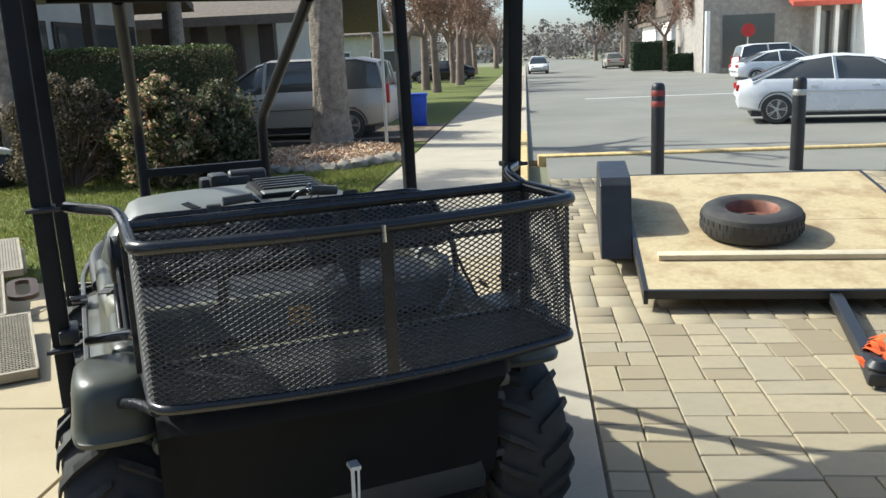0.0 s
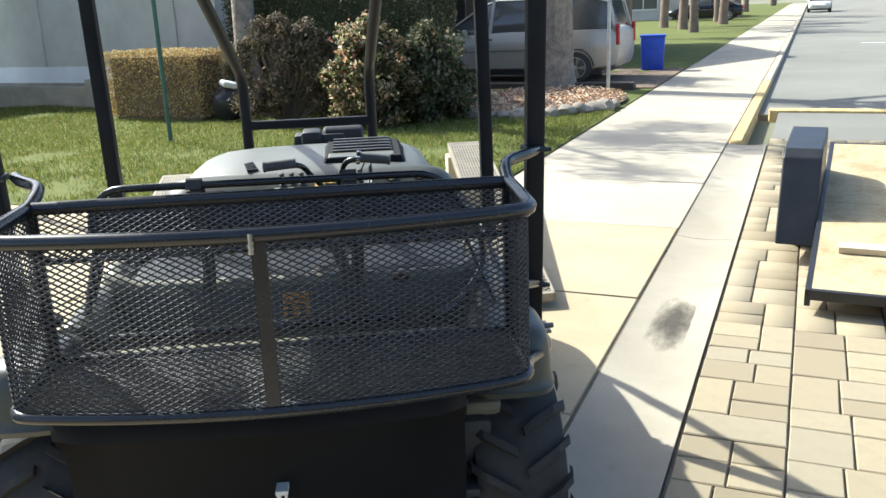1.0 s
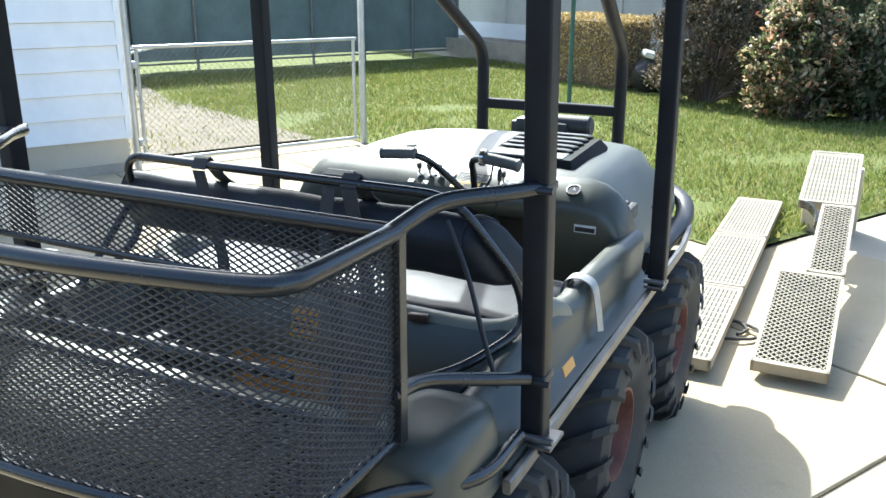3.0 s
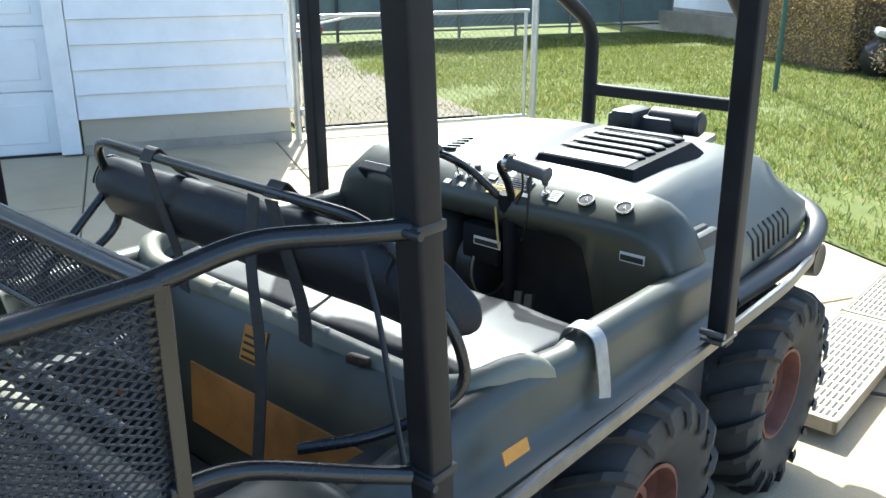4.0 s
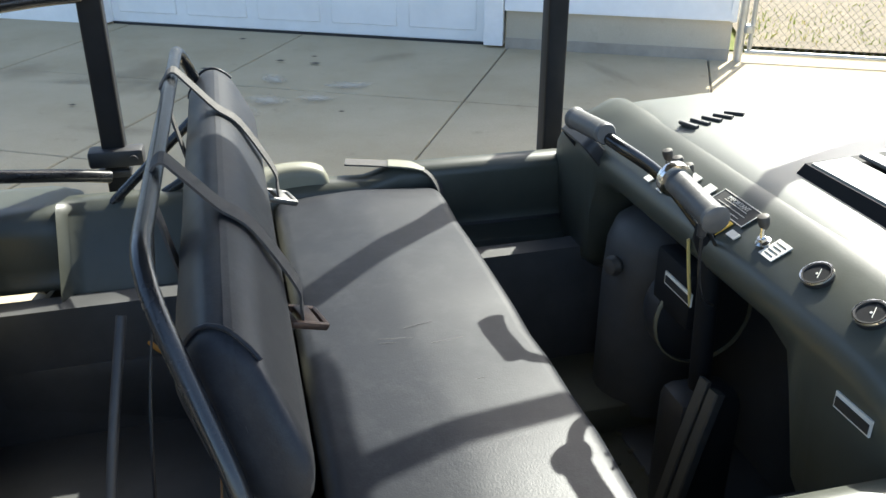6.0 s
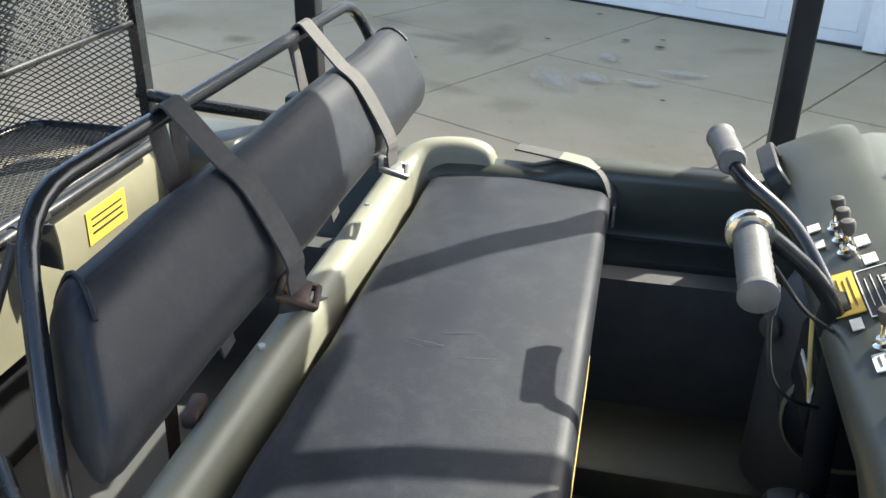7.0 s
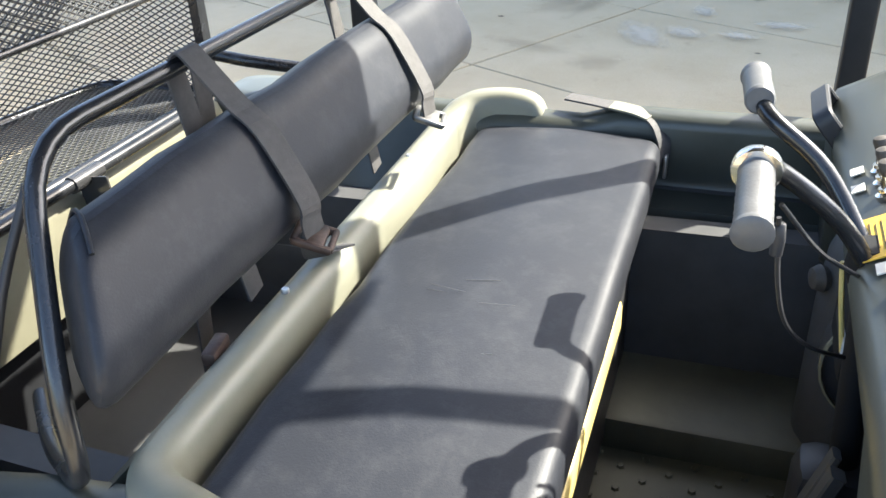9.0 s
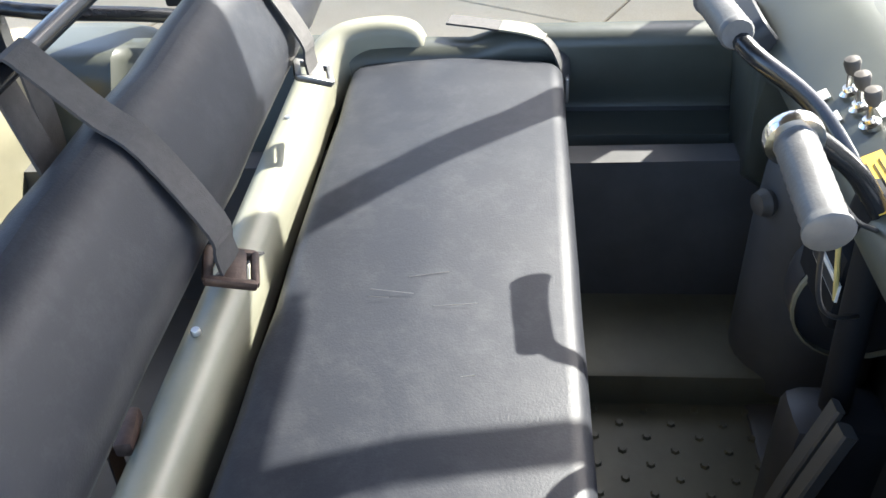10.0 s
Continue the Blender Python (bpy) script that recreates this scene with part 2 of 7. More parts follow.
M["wire"] = worn("weathered zinc wire", (0.20, 0.20, 0.19), 0.2, 9, 0.6, 0.4)
M["galv"] = worn("galvanised steel", (0.50, 0.50, 0.48), 0.15, 9, 0.42, 0.7)
M["beige_wall"] = worn("beige house siding", (0.58, 0.55, 0.48), 0.1, 2, 0.8)
M["grey_skirt"] = worn("grey foundation paint", (0.40, 0.35, 0.28), 0.2, 3, 0.85)
M["roof_shingle"] = worn("brown roof shingles", (0.16, 0.13, 0.105), 0.25, 8, 0.9, bump=0.6, fine=20)
M["brown_trim"] = worn("dark brown timber", (0.075, 0.055, 0.042), 0.25, 6, 0.7)
M["teal_screen"] = worn("dark green privacy screen", (0.165, 0.205, 0.19), 0.2, 2, 0.85)
M["bark"] = worn("grey furrowed bark", (0.29, 0.24, 0.19), 0.4, 7, 0.95, bump=1.0, fine=22, dist=0.03)
M["twig"] = worn("bare grey-brown twigs", (0.21, 0.155, 0.125), 0.3, 4, 0.95)
M["stone"] = worn("pale field stone", (0.28, 0.245, 0.20), 0.3, 4, 0.9, bump=0.5, fine=30, dist=0.01)
chip = Mat("wood chips", 0.9, spec=0.2)
chip.color(chip.ramp(chip.island(), [(0.0, (0.44, 0.24, 0.14)), (0.5, (0.62, 0.43, 0.28)), (1.0, (0.74, 0.62, 0.46))]))
M["chip"] = chip.m
M["bush"] = leafy("glossy variegated leaves", [(0.0, (0.045, 0.07, 0.025)), (0.32, (0.10, 0.125, 0.045)), (0.52, (0.27, 0.25, 0.14)), (0.76, (0.48, 0.38, 0.24)), (0.90, (0.46, 0.19, 0.11)), (1.0, (0.76, 0.68, 0.52))], 0.35, 0.7)
M["hedge_dark"] = leafy("dark clipped hedge leaves", [(0.0, (0.035, 0.048, 0.02)), (0.5, (0.075, 0.092, 0.035)), (0.75, (0.16, 0.14, 0.08)), (1.0, (0.28, 0.22, 0.14))], 0.6, 0.35)
M["twiggy"] = leafy("brown twiggy winter leaves", [(0.0, (0.05, 0.055, 0.025)), (0.4, (0.13, 0.10, 0.06)), (0.8, (0.26, 0.19, 0.12)), (1.0, (0.40, 0.33, 0.22))], 0.7, 0.2)
M["hedge_top"] = leafy("fresh hedge top leaves", [(0.0, (0.05, 0.075, 0.02)), (1.0, (0.12, 0.15, 0.04))], 0.6, 0.2)
M["hedge_gold"] = leafy("golden dry hedge leaves", [(0.0, (0.30, 0.20, 0.08)), (0.5, (0.50, 0.37, 0.15)), (1.0, (0.72, 0.58, 0.28))], 0.7, 0.3)
M["conifer"] = leafy("dark evergreen leaves", [(0.0, (0.015, 0.03, 0.015)), (1.0, (0.05, 0.085, 0.035))], 0.6, 0.15)
M["twig_leaf"] = leafy("russet winter twigs", [(0.0, (0.16, 0.09, 0.06)), (1.0, (0.34, 0.22, 0.16))], 0.9, 0.3)
M["far_leaf"] = leafy("hazy winter woods", [(0.0, (0.15, 0.14, 0.13)), (0.6, (0.24, 0.21, 0.19)), (1.0, (0.30, 0.30, 0.27))], 0.9, 0.3)
M["red_awning"] = worn("red awning cloth", (0.50, 0.10, 0.07), 0.15, 3, 0.8)
M["white_wall"] = worn("white stucco", (0.90, 0.89, 0.86), 0.06, 2, 0.85)
M["blue_bin"] = worn("blue plastic", (0.02, 0.07, 0.48), 0.15, 5, 0.4)
M["silver_car"] = worn("silver car paint", (0.74, 0.75, 0.76), 0.04, 2, 0.25, 0.1)
M["beige_car"] = worn("champagne van paint", (0.46, 0.42, 0.36), 0.05, 2, 0.3, 0.3)
M["white_car"] = worn("white car paint", (0.72, 0.72, 0.71), 0.04, 2, 0.25)
M["black_car"] = worn("black car paint", (0.012, 0.012, 0.015), 0.1, 2, 0.15)
M["red_paint"] = worn("faded red paint", (0.24, 0.045, 0.04), 0.2, 8, 0.5)
M["green_pole"] = worn("green painted pole", (0.05, 0.11, 0.08), 0.2, 8, 0.6)
M["sign_red"] = worn("red sign face", (0.5, 0.03, 0.03), 0.1, 5, 0.5)
M["orange_strap"] = worn("orange safety ribbon", (0.85, 0.14, 0.03), 0.15, 20, 0.6)

# ---- mesh helpers ----


def part(name, bm, material, parent=None, label="", smooth=True, angle=40, bevel=0.0, recalc=True):
    """Links a bmesh as one mesh object, under a thing or under a part."""
    if recalc:
        bmesh.ops.recalc_face_normals(bm, faces=bm.faces)
    me = bpy.data.meshes.new(name)
    bm.to_mesh(me)
    bm.free()
    me.materials.append(material)
    if smooth:
        me.polygons.foreach_set("use_smooth", [True] * len(me.polygons))
        me.set_sharp_from_angle(angle=radians(angle))
    ob = new(name, me)
    if bevel:
        mod = ob.modifiers.new("bevel", "BEVEL")
        mod.width, mod.segments, mod.limit_method = bevel, 2, "ANGLE"
        mod.harden_normals = True
    if parent is not None:
        ob.parent = parent
    if label:
        ob["label"] = label
    return ob


def raw_mesh(name, verts, faces, material, parent=None, smooth=False):
    """A mesh from arrays: verts (n, 3), faces (m, k)."""
    me = bpy.data.meshes.new(name)
    verts, faces = np.asarray(verts, np.float32), np.asarray(faces, np.int32)
    k = faces.shape[1]
    me.vertices.add(len(verts))
    me.vertices.foreach_set("co", verts.ravel())
    me.loops.add(faces.size)
    me.loops.foreach_set("vertex_index", faces.ravel())
    me.polygons.add(len(faces))
    me.polygons.foreach_set("loop_start", np.arange(0, faces.size, k, dtype=np.int32))
    me.polygons.foreach_set("loop_total", np.full(len(faces), k, np.int32))
    if smooth:
        me.polygons.foreach_set("use_smooth", np.ones(len(faces), bool))
    me.update(calc_edges=True)
    me.materials.append(material)
    ob = new(name, me)
    if parent is not None:
        ob.parent = parent
    return ob


def empty(name, place=(0, 0, 0)):
    ob = new(name)
    ob.location = place
    return ob


def box(bm, size, centre, rot=None, taper=1.0):
    """A box; rot is a 3x3 turn, taper scales its top face."""
    x, y, z = (v / 2 for v in size)
    vs = []
    for dz in (-z, z):
        k = taper if dz > 0 else 1.0
        for dx, dy in ((-x, -y), (x, -y), (x, y), (-x, y)):
            p = Vector((dx * k, dy * k, dz))
            vs.append(bm.verts.new((rot @ p if rot else p) + Vector(centre)))
    for f in ((3, 2, 1, 0), (4, 5, 6, 7), (0, 1, 5, 4), (1, 2, 6, 5), (2, 3, 7, 6), (3, 0, 4, 7)):
        bm.faces.new([vs[i] for i in f])
    return vs


def round_box(bm, size, centre, r=0.01, rot=None, seg=2, taper=1.0):
    start = len(bm.verts)
    tmp = bmesh.new()
    box(tmp, size, (0, 0, 0), None, taper)
    bmesh.ops.bevel(tmp, geom=tmp.edges[:], offset=r, segments=seg, affect="EDGES", profile=0.5)
    m = {}
    for v in tmp.verts:
        m[v] = bm.verts.new((rot @ v.co if rot else v.co) + Vector(centre))
    for f in tmp.faces:
        bm.faces.new([m[v] for v in f.verts])
    tmp.free()
    return start


def fillet(pts, r, n=5):
    """A polyline with its inner corners rounded."""
    pts = [Vector(p) for p in pts]
    out = [pts[0]]
    for a, b, c in zip(pts, pts[1:], pts[2:]):
        u, w = a - b, c - b
        k = min(r, u.length * 0.49, w.length * 0.49)
        p, q = b + u.normalized() * k, b + w.normalized() * k
        for i in range(n + 1):
            t = i / n
            out.append(p * (1 - t) ** 2 + b * 2 * t * (1 - t) + q * t * t)
    return out + [pts[-1]]


def sweep(bm, pts, section, closed=False, caps=True, up=(0, 0, 1)):
    """Sweeps a closed section of (u, v) along a polyline."""
    pts = [Vector(p) for p in pts]
    n = len(pts)
    rings, side = [], None
    for i in range(n):
        if closed:
            t = pts[(i + 1) % n] - pts[i - 1]
        else:
            t = pts[min(i + 1, n - 1)] - pts[max(i - 1, 0)]
        t.normalize()
        if side is None:
            ref = Vector(up)
            if abs(t.dot(ref)) > 0.95:
                ref = Vector((1, 0, 0))
            side = t.cross(ref).normalized()
        else:
            side = (side - t * side.dot(t)).normalized()
        v2 = side.cross(t)
        rings.append([bm.verts.new(pts[i] + side * u + v2 * v) for u, v in section])
    k = len(section)
    for i in range(n if closed else n - 1):
        a, b = rings[i], rings[(i + 1) % n]
        for j in range(k):
            bm.faces.new((a[j], a[(j + 1) % k], b[(j + 1) % k], b[j]))
    if caps and not closed:
        bm.faces.new(rings[0][::-1])
        bm.faces.new(rings[-1])


def circle(r, n=10, squash=1.0):
    return [(r * math.cos(2 * math.pi * i / n), r * squash * math.sin(2 * math.pi * i / n)) for i in range(n)]


def rect(w, h, b=0.0):
    x, y = w / 2, h / 2
    if not b:
        return [(-x, -y), (x, -y), (x, y), (-x, y)]
    return [(-x + b, -y), (x - b, -y), (x, -y + b), (x, y - b), (x - b, y), (-x + b, y), (-x, y - b), (-x, -y + b)]


def rounded(w, h, r, n=4):
    """A rectangle with rounded corners."""
    out = []
    for cx, cy, a0 in ((w / 2 - r, h / 2 - r, 0), (-w / 2 + r, h / 2 - r, 90), (-w / 2 + r, -h / 2 + r, 180), (w / 2 - r, -h / 2 + r, 270)):
        for i in range(n + 1):
            a = radians(a0 + 90 * i / n)
            out.append((cx + r * math.cos(a), cy + r * math.sin(a)))
    return out


def tube(bm, pts, r, n=10, bend=0.0, closed=False):
    sweep(bm, fillet(pts, bend) if bend else pts, circle(r, n), closed)


def lathe(bm, profile, m, n=20, close=False):
    """Turns a profile of (radius, height) about the z axis of m."""
    rings = []
    for r, h in profile:
        rings.append([bm.verts.new(m @ Vector((r * math.cos(2 * math.pi * i / n), r * math.sin(2 * math.pi * i / n), h))) for i in range(n)])
    pairs = list(zip(rings, rings[1:])) + ([(rings[-1], rings[0])] if close else [])
    for a, b in pairs:
        for j in range(n):
            bm.faces.new((a[j], a[(j + 1) % n], b[(j + 1) % n], b[j]))
    if not close:
        bm.faces.new(rings[0][::-1])
        bm.faces.new(rings[-1])


def loft(bm, rings, closed=True, caps=True):
    """Joins rings of equally many points; closed: each ring is a loop."""
    vs = [[bm.verts.new(p) for p in ring] for ring in rings]
    k = len(vs[0])
    for a, b in zip(vs, vs[1:]):
        for j in range(k if closed else k - 1):
            bm.faces.new((a[j], a[(j + 1) % k], b[(j + 1) % k], b[j]))
    if caps and closed:
        bm.faces.new(vs[0][::-1])
        bm.faces.new(vs[-1])
    return vs


def smooth_path(pts, n=6):
    """A Catmull-Rom curve through the points."""
    pts = [Vector(p) for p in pts]
    ext = [pts[0] * 2 - pts[1], *pts, pts[-1] * 2 - pts[-2]]
    out = []
    for a, b, c, d in zip(ext, ext[1:], ext[2:], ext[3:]):
        for i in range(n):
            t = i / n
            out.append(0.5 * ((2 * b) + (c - a) * t + (2 * a - 5 * b + 4 * c - d) * t * t + (3 * b - a - 3 * c + d) * t ** 3))
    return out + [pts[-1]]


def turn(rx=0, ry=0, rz=0):
    return Euler([radians(a) for a in (rx, ry, rz)]).to_matrix()


# Street frame: s runs along the pavement, d across it towards the road.
AU, AV = Vector((0.487, 0.873, 0)).normalized(), Vector((0.873, -0.487, 0)).normalized()
ST = math.degrees(math.atan2(AU.y, AU.x)) - 90


def S(s, d, z=0.0):
    return AU * s + AV * d + Vector((0, 0, z))


SROT = Matrix((AV, AU, Vector((0, 0, 1)))).transposed()
SROT4 = SROT.to_4x4()


def slab(bm, s0, s1, d0, d1, z0, z1, chamfer=0.0):
    """A block in the street frame."""
    c = S((s0 + s1) / 2, (d0 + d1) / 2, (z0 + z1) / 2)
    if chamfer:
        round_box(bm, (d1 - d0, s1 - s0, z1 - z0), c, chamfer, SROT, 1)
    else:
        box(bm, (d1 - d0, s1 - s0, z1 - z0), c, SROT)


def leaves(name, centres, normals, size, material, parent=None, seed=1, aspect=0.55, spread=0.9):
    """Many small folded leaves at the given places."""
    rng = np.random.default_rng(seed)
    n = len(centres)
    c = np.asarray(centres, float)
    nr = np.asarray(normals, float) + rng.normal(0, spread, (n, 3))
    nr /= np.linalg.norm(nr, axis=1)[:, None] + 1e-9
    a = rng.normal(0, 1, (n, 3))
    a -= nr * (a * nr).sum(1)[:, None]
    a /= np.linalg.norm(a, axis=1)[:, None] + 1e-9
    b = np.cross(nr, a)
    l = size * rng.uniform(0.6, 1.35, n)[:, None]
    w = l * aspect
    v = np.stack([c - a * l / 2, c + b * w / 2 + nr * l * 0.08, c + a * l / 2, c - b * w / 2 + nr * l * 0.08], 1).reshape(-1, 3)
    f = np.arange(4 * n).reshape(-1, 4)
    return raw_mesh(name, v, f, material, parent)

# ---- ground ----
ZR = -0.07
bm = bmesh.new()
g = 2500
vs = [bm.verts.new((x, y, -0.16)) for x, y in ((-g, -g), (g, -g), (g, g), (-g, g))]
bm.faces.new(vs)
tagged(part("ground", bm, M["far_ground"], smooth=False), "dull green-brown ground reaching the horizon", "ground", kind="structure")

# Road surface: the carriageway beside the pavement and the open junction
bm = bmesh.new()
slab(bm, 11.45, 400, 0.80, 13.0, -0.5, ZR)
slab(bm, 11.45, 34, 13.0, 160, -0.5, ZR)
slab(bm, 36, 46, -60, 0.80, -0.5, ZR - 0.004)
tagged(part("road", bm, M["asphalt"], smooth=False), "grey worn asphalt road and junction", "road", kind="structure")
bm = bmesh.new()
slab(bm, 8.75, 11.25, 1.09, 40, -0.5, -0.012)
tagged(part("pavement", bm, M["asphalt"], smooth=False), "dark asphalt strip behind the bollards", "pavement", kind="structure")
bm = bmesh.new()
slab(bm, 33.2, 33.5, 14, 60, ZR - 0.01, ZR + 0.004)
slab(bm, 30.0, 30.25, 3, 30, ZR - 0.01, ZR + 0.004)
tagged(part("road_marking", bm, M["white_line"], smooth=False), "faded white line across the asphalt", "road marking", kind="structure")

# Kerbs
bm = bmesh.new()
for i in range(4):
    slab(bm, 11.27, 11.45, 0.95 + i * 8, 0.95 + i * 8 + 7.99, -0.4, 0.035, 0.02)
slab(bm, 8.3, 16.0, 0.64, 0.80, -0.4, 0.030, 0.02)
tagged(part("kerb", bm, M["yellow_paint"]), "concrete kerb with worn yellow paint", "kerb", kind="structure")
bm = bmesh.new()
for i in range(20):
    slab(bm, 16.02 + i * 6, 16.02 + i * 6 + 5.99, 0.64, 0.80, -0.4, 0.030, 0.02)
tagged(part("kerb", bm, M["sidewalk"]), "plain grey concrete kerb", "kerb", kind="structure")

# Driveway of cast slabs with open joints
floor_ob = empty("driveway")
tagged(floor_ob, "pale concrete driveway cast in large slabs", "driveway", kind="structure")
bm = bmesh.new()
slab(bm, -14, 3.60, -6.4, 0.66, -0.4, -0.014)
part("joint_bed", bm, M["joint"], floor_ob, smooth=False)
s_lines = [-14, -11.2, -9.45, -7.7, -6.0, -4.25, -2.52, -0.66, 0.95, 2.52, 3.56]
d_lines = [-6.25, -4.35, -2.75, -1.22, 0.62]
first = None
for s0, s1 in zip(s_lines, s_lines[1:]):
    for d0, d1 in zip(d_lines, d_lines[1:]):
        if s1 == 3.56 and d1 == 0.62:
            s1 = 4.20
        bm = bmesh.new()
        slab(bm, s0 + 0.006, s1 - 0.006, d0 + 0.006, d1 - 0.006, -0.12, random.uniform(-0.002, 0.002), 0.006)
        part("slab", bm, M["concrete"], floor_ob)
walk_ob = empty("sidewalk")
tagged(walk_ob, "pale concrete sidewalk of square slabs", "sidewalk", kind="structure")
bm = bmesh.new()
slab(bm, 3.56, 120, -1.26, 0.64, -0.4, -0.014)
part("joint_bed", bm, M["joint"], walk_ob, smooth=False)
s0 = 4.20
while s0 < 60:
    s1 = s0 + 1.72
    bm = bmesh.new()
    slab(bm, s0 + 0.006, s1 - 0.006, -1.24, 0.62, -0.12, random.uniform(-0.003, 0.001), 0.006)
    part("slab", bm, M["sidewalk"], walk_ob)
    s0 = s1
bm = bmesh.new()
slab(bm, 60, 120, -1.24, 0.62, -0.12, 0)
part("slab", bm, M["sidewalk"], walk_ob)

# Shallow concrete gutter between driveway and pavers
gut = empty("gutter")
tagged(gut, "smooth pale concrete gutter strip", "gutter", kind="structure")
s0 = -12.0
while s0 < 8.3:
    s1 = min(s0 + 4.0, 8.3)
    bm = bmesh.new()
    rings = []
    for s in (s0 + 0.004, s1 - 0.004):
        rings.append([S(s, d, z) for d, z in ((0.635, -0.2), (0.635, -0.002), (0.66, -0.006), (0.76, -0.018), (0.90, -0.022), (1.02, -0.010), (1.065, -0.002), (1.065, -0.2))])
    loft(bm, rings)
    part("slab", bm, M["gutter"], gut, angle=60)
    s0 = s1


def stain(label, s, d, z, a, b, key, skew=0.0):
    """A soft-edged stain: a unit disc laid flat and stretched along the street."""
    bm = bmesh.new()
    bm.faces.new([bm.verts.new((math.cos(2 * math.pi * i / 24), math.sin(2 * math.pi * i / 24), 0)) for i in range(24)])
    o = part("stain", bm, M[key], smooth=False)
    o.matrix_world = Matrix.Translation(S(s, d, z)) @ pose(0, 0, 0, 0, 0, math.degrees(math.atan2(AU.y, AU.x)) + skew) @ Matrix.Diagonal((a, b, 1, 1))
    tagged(o, label, "stain", kind="structure")


stain("dark damp stain on the concrete gutter", 2.24, 0.87, -0.0165, 0.52, 0.17, "stain", -3)
for s, d, a, b, skew in ((-2.10, -3.83, 0.42, 0.17, -42), (-1.92, -4.02, 0.20, 0.14, -30), (-2.10, -4.53, 0.20, 0.10, -50), (-1.52, -4.51, 0.22, 0.12, 10), (-1.62, -4.15, 0.16, 0.10, 0)):
    stain("pale dried patch on the driveway concrete", s, d, 0.0145, a, b, "pale_stain", skew)
for s, d, a in ((-2.285, -5.065, 0.050), (-1.99, -5.05, 0.058), (-2.74, -4.69, 0.040), (-2.08, -5.26, 0.035), (-2.92, -5.71, 0.045), (-1.35, -3.9, 0.028), (-3.1, -3.6, 0.035)):
    stain("small dark oil spot on the driveway concrete", s, d, 0.0150, a, a * 0.8, "oil_spot")
rs = random.Random(12)
for i in range(16):
    stain("old brown drip stain on the driveway concrete", rs.uniform(-5.5, 0.8), rs.uniform(-5.6, -2.0), 0.005 + 0.0003 * i, rs.uniform(0.15, 0.6), rs.uniform(0.08, 0.35), "dark_stain", rs.uniform(0, 180))

# Lawn: a gently uneven sheet
def lawn_height(s, d):
    p = S(s, d)
    return 0.012 + 0.035 * noise.noise(p * 0.6) + 0.012 * noise.noise(p * 2.3)


bm = bmesh.new()
NS, ND = 46, 46
grid = []
for i in range(NS + 1):
    row = []
    for j in range(ND + 1):
        s = 3.58 + (38 - 3.58) * (i / NS) ** 1.6
        d = -1.27 - (30 - 1.27) * (j / ND) ** 1.6
        edge = min(1.0, (s - 3.58) * 3, (-1.27 - d) * 3)
        row.append(bm.verts.new(S(s, d, lawn_height(s, d) * max(0.0, edge))))
    grid.append(row)
for i in range(NS):
    for j in range(ND):
        bm.faces.new((grid[i][j], grid[i][j + 1], grid[i + 1][j + 1], grid[i + 1][j]))
tagged(part("lawn", bm, M["soil"]), "sunlit mown front lawn with bare patches", "lawn", kind="structure")
bm = bmesh.new()
slab(bm, -14, 3.58, -30, -6.42, -0.4, -0.004)
tagged(part("yard", bm, M["soil"], smooth=False), "rough grass yard behind the gate", "yard", kind="structure")
bm = bmesh.new()
slab(bm, 60, 130, -30, -1.28, -0.4, -0.004)
slab(bm, 38, 60, -30, -1.28, -0.4, -0.004)
tagged(part("yard", bm, M["soil"], smooth=False), "far grass verge beside the sidewalk", "yard", kind="structure")

# Dirt track behind the gate
bm = bmesh.new()
ring = [S(1.25, -6.42, 0.006), S(3.2, -6.42, 0.006), S(3.1, -8.5, 0.006), S(2.9, -10.5, 0.006), S(3.3, -13.5, 0.006), S(1.6, -14, 0.006), S(0.9, -11, 0.006), S(1.1, -8.5, 0.006)]
bm.faces.new([bm.verts.new(p + Vector((0, 0, 0.03))) for p in ring])
tagged(part("dirt_path", bm, M["earth"], smooth=False), "dry bare dirt track through the gate", "path", kind="structure")

# ---- the amphibious utility vehicle ----
XC = -0.05
YAW = -0.9
atv = empty("amphibious_vehicle", (XC + 0.5 * math.sin(radians(YAW)), 0, 0))
atv.rotation_euler = (0, 0, radians(YAW))
tagged(atv, "olive green six-wheeled amphibious utility vehicle with black cage", "utility vehicle")


def bar(name, pts, r, parent=atv, mat="pipe", bend=0.05, n=12, label=""):
    bm = bmesh.new()
    tube(bm, pts, r, n, bend)
    return part(name, bm, M[mat], parent, label, angle=60)


def mirror(pts):
    return [(-x, y, z) for x, y, z in pts]


# Lower tub
bm = bmesh.new()
rings = []
for y, zb, zt, wb, wt in ((-0.66, 0.40, 0.72, 0.40, 0.47), (-0.64, 0.30, 0.73, 0.42, 0.47), (-0.56, 0.25, 0.735, 0.42, 0.47), (1.60, 0.25, 0.735, 0.42, 0.52), (1.86, 0.36, 0.735, 0.42, 0.50), (2.00, 0.54, 0.73, 0.36, 0.46)):
    rings.append([(-wb, y, zb), (wb, y, zb), (wt, y, zt - 0.02), (wt - 0.06, y, zt - 0.02), (wb - 0.05, y, zb + 0.05), (-wb + 0.05, y, zb + 0.05), (-wt + 0.06, y, zt - 0.02), (-wt, y, zt - 0.02)])
loft(bm, rings)
part("tub", bm, M["tub_black"], atv, "dusty black lower tub", angle=50)
# Front and rear walls of the tub are closed by the outer body below

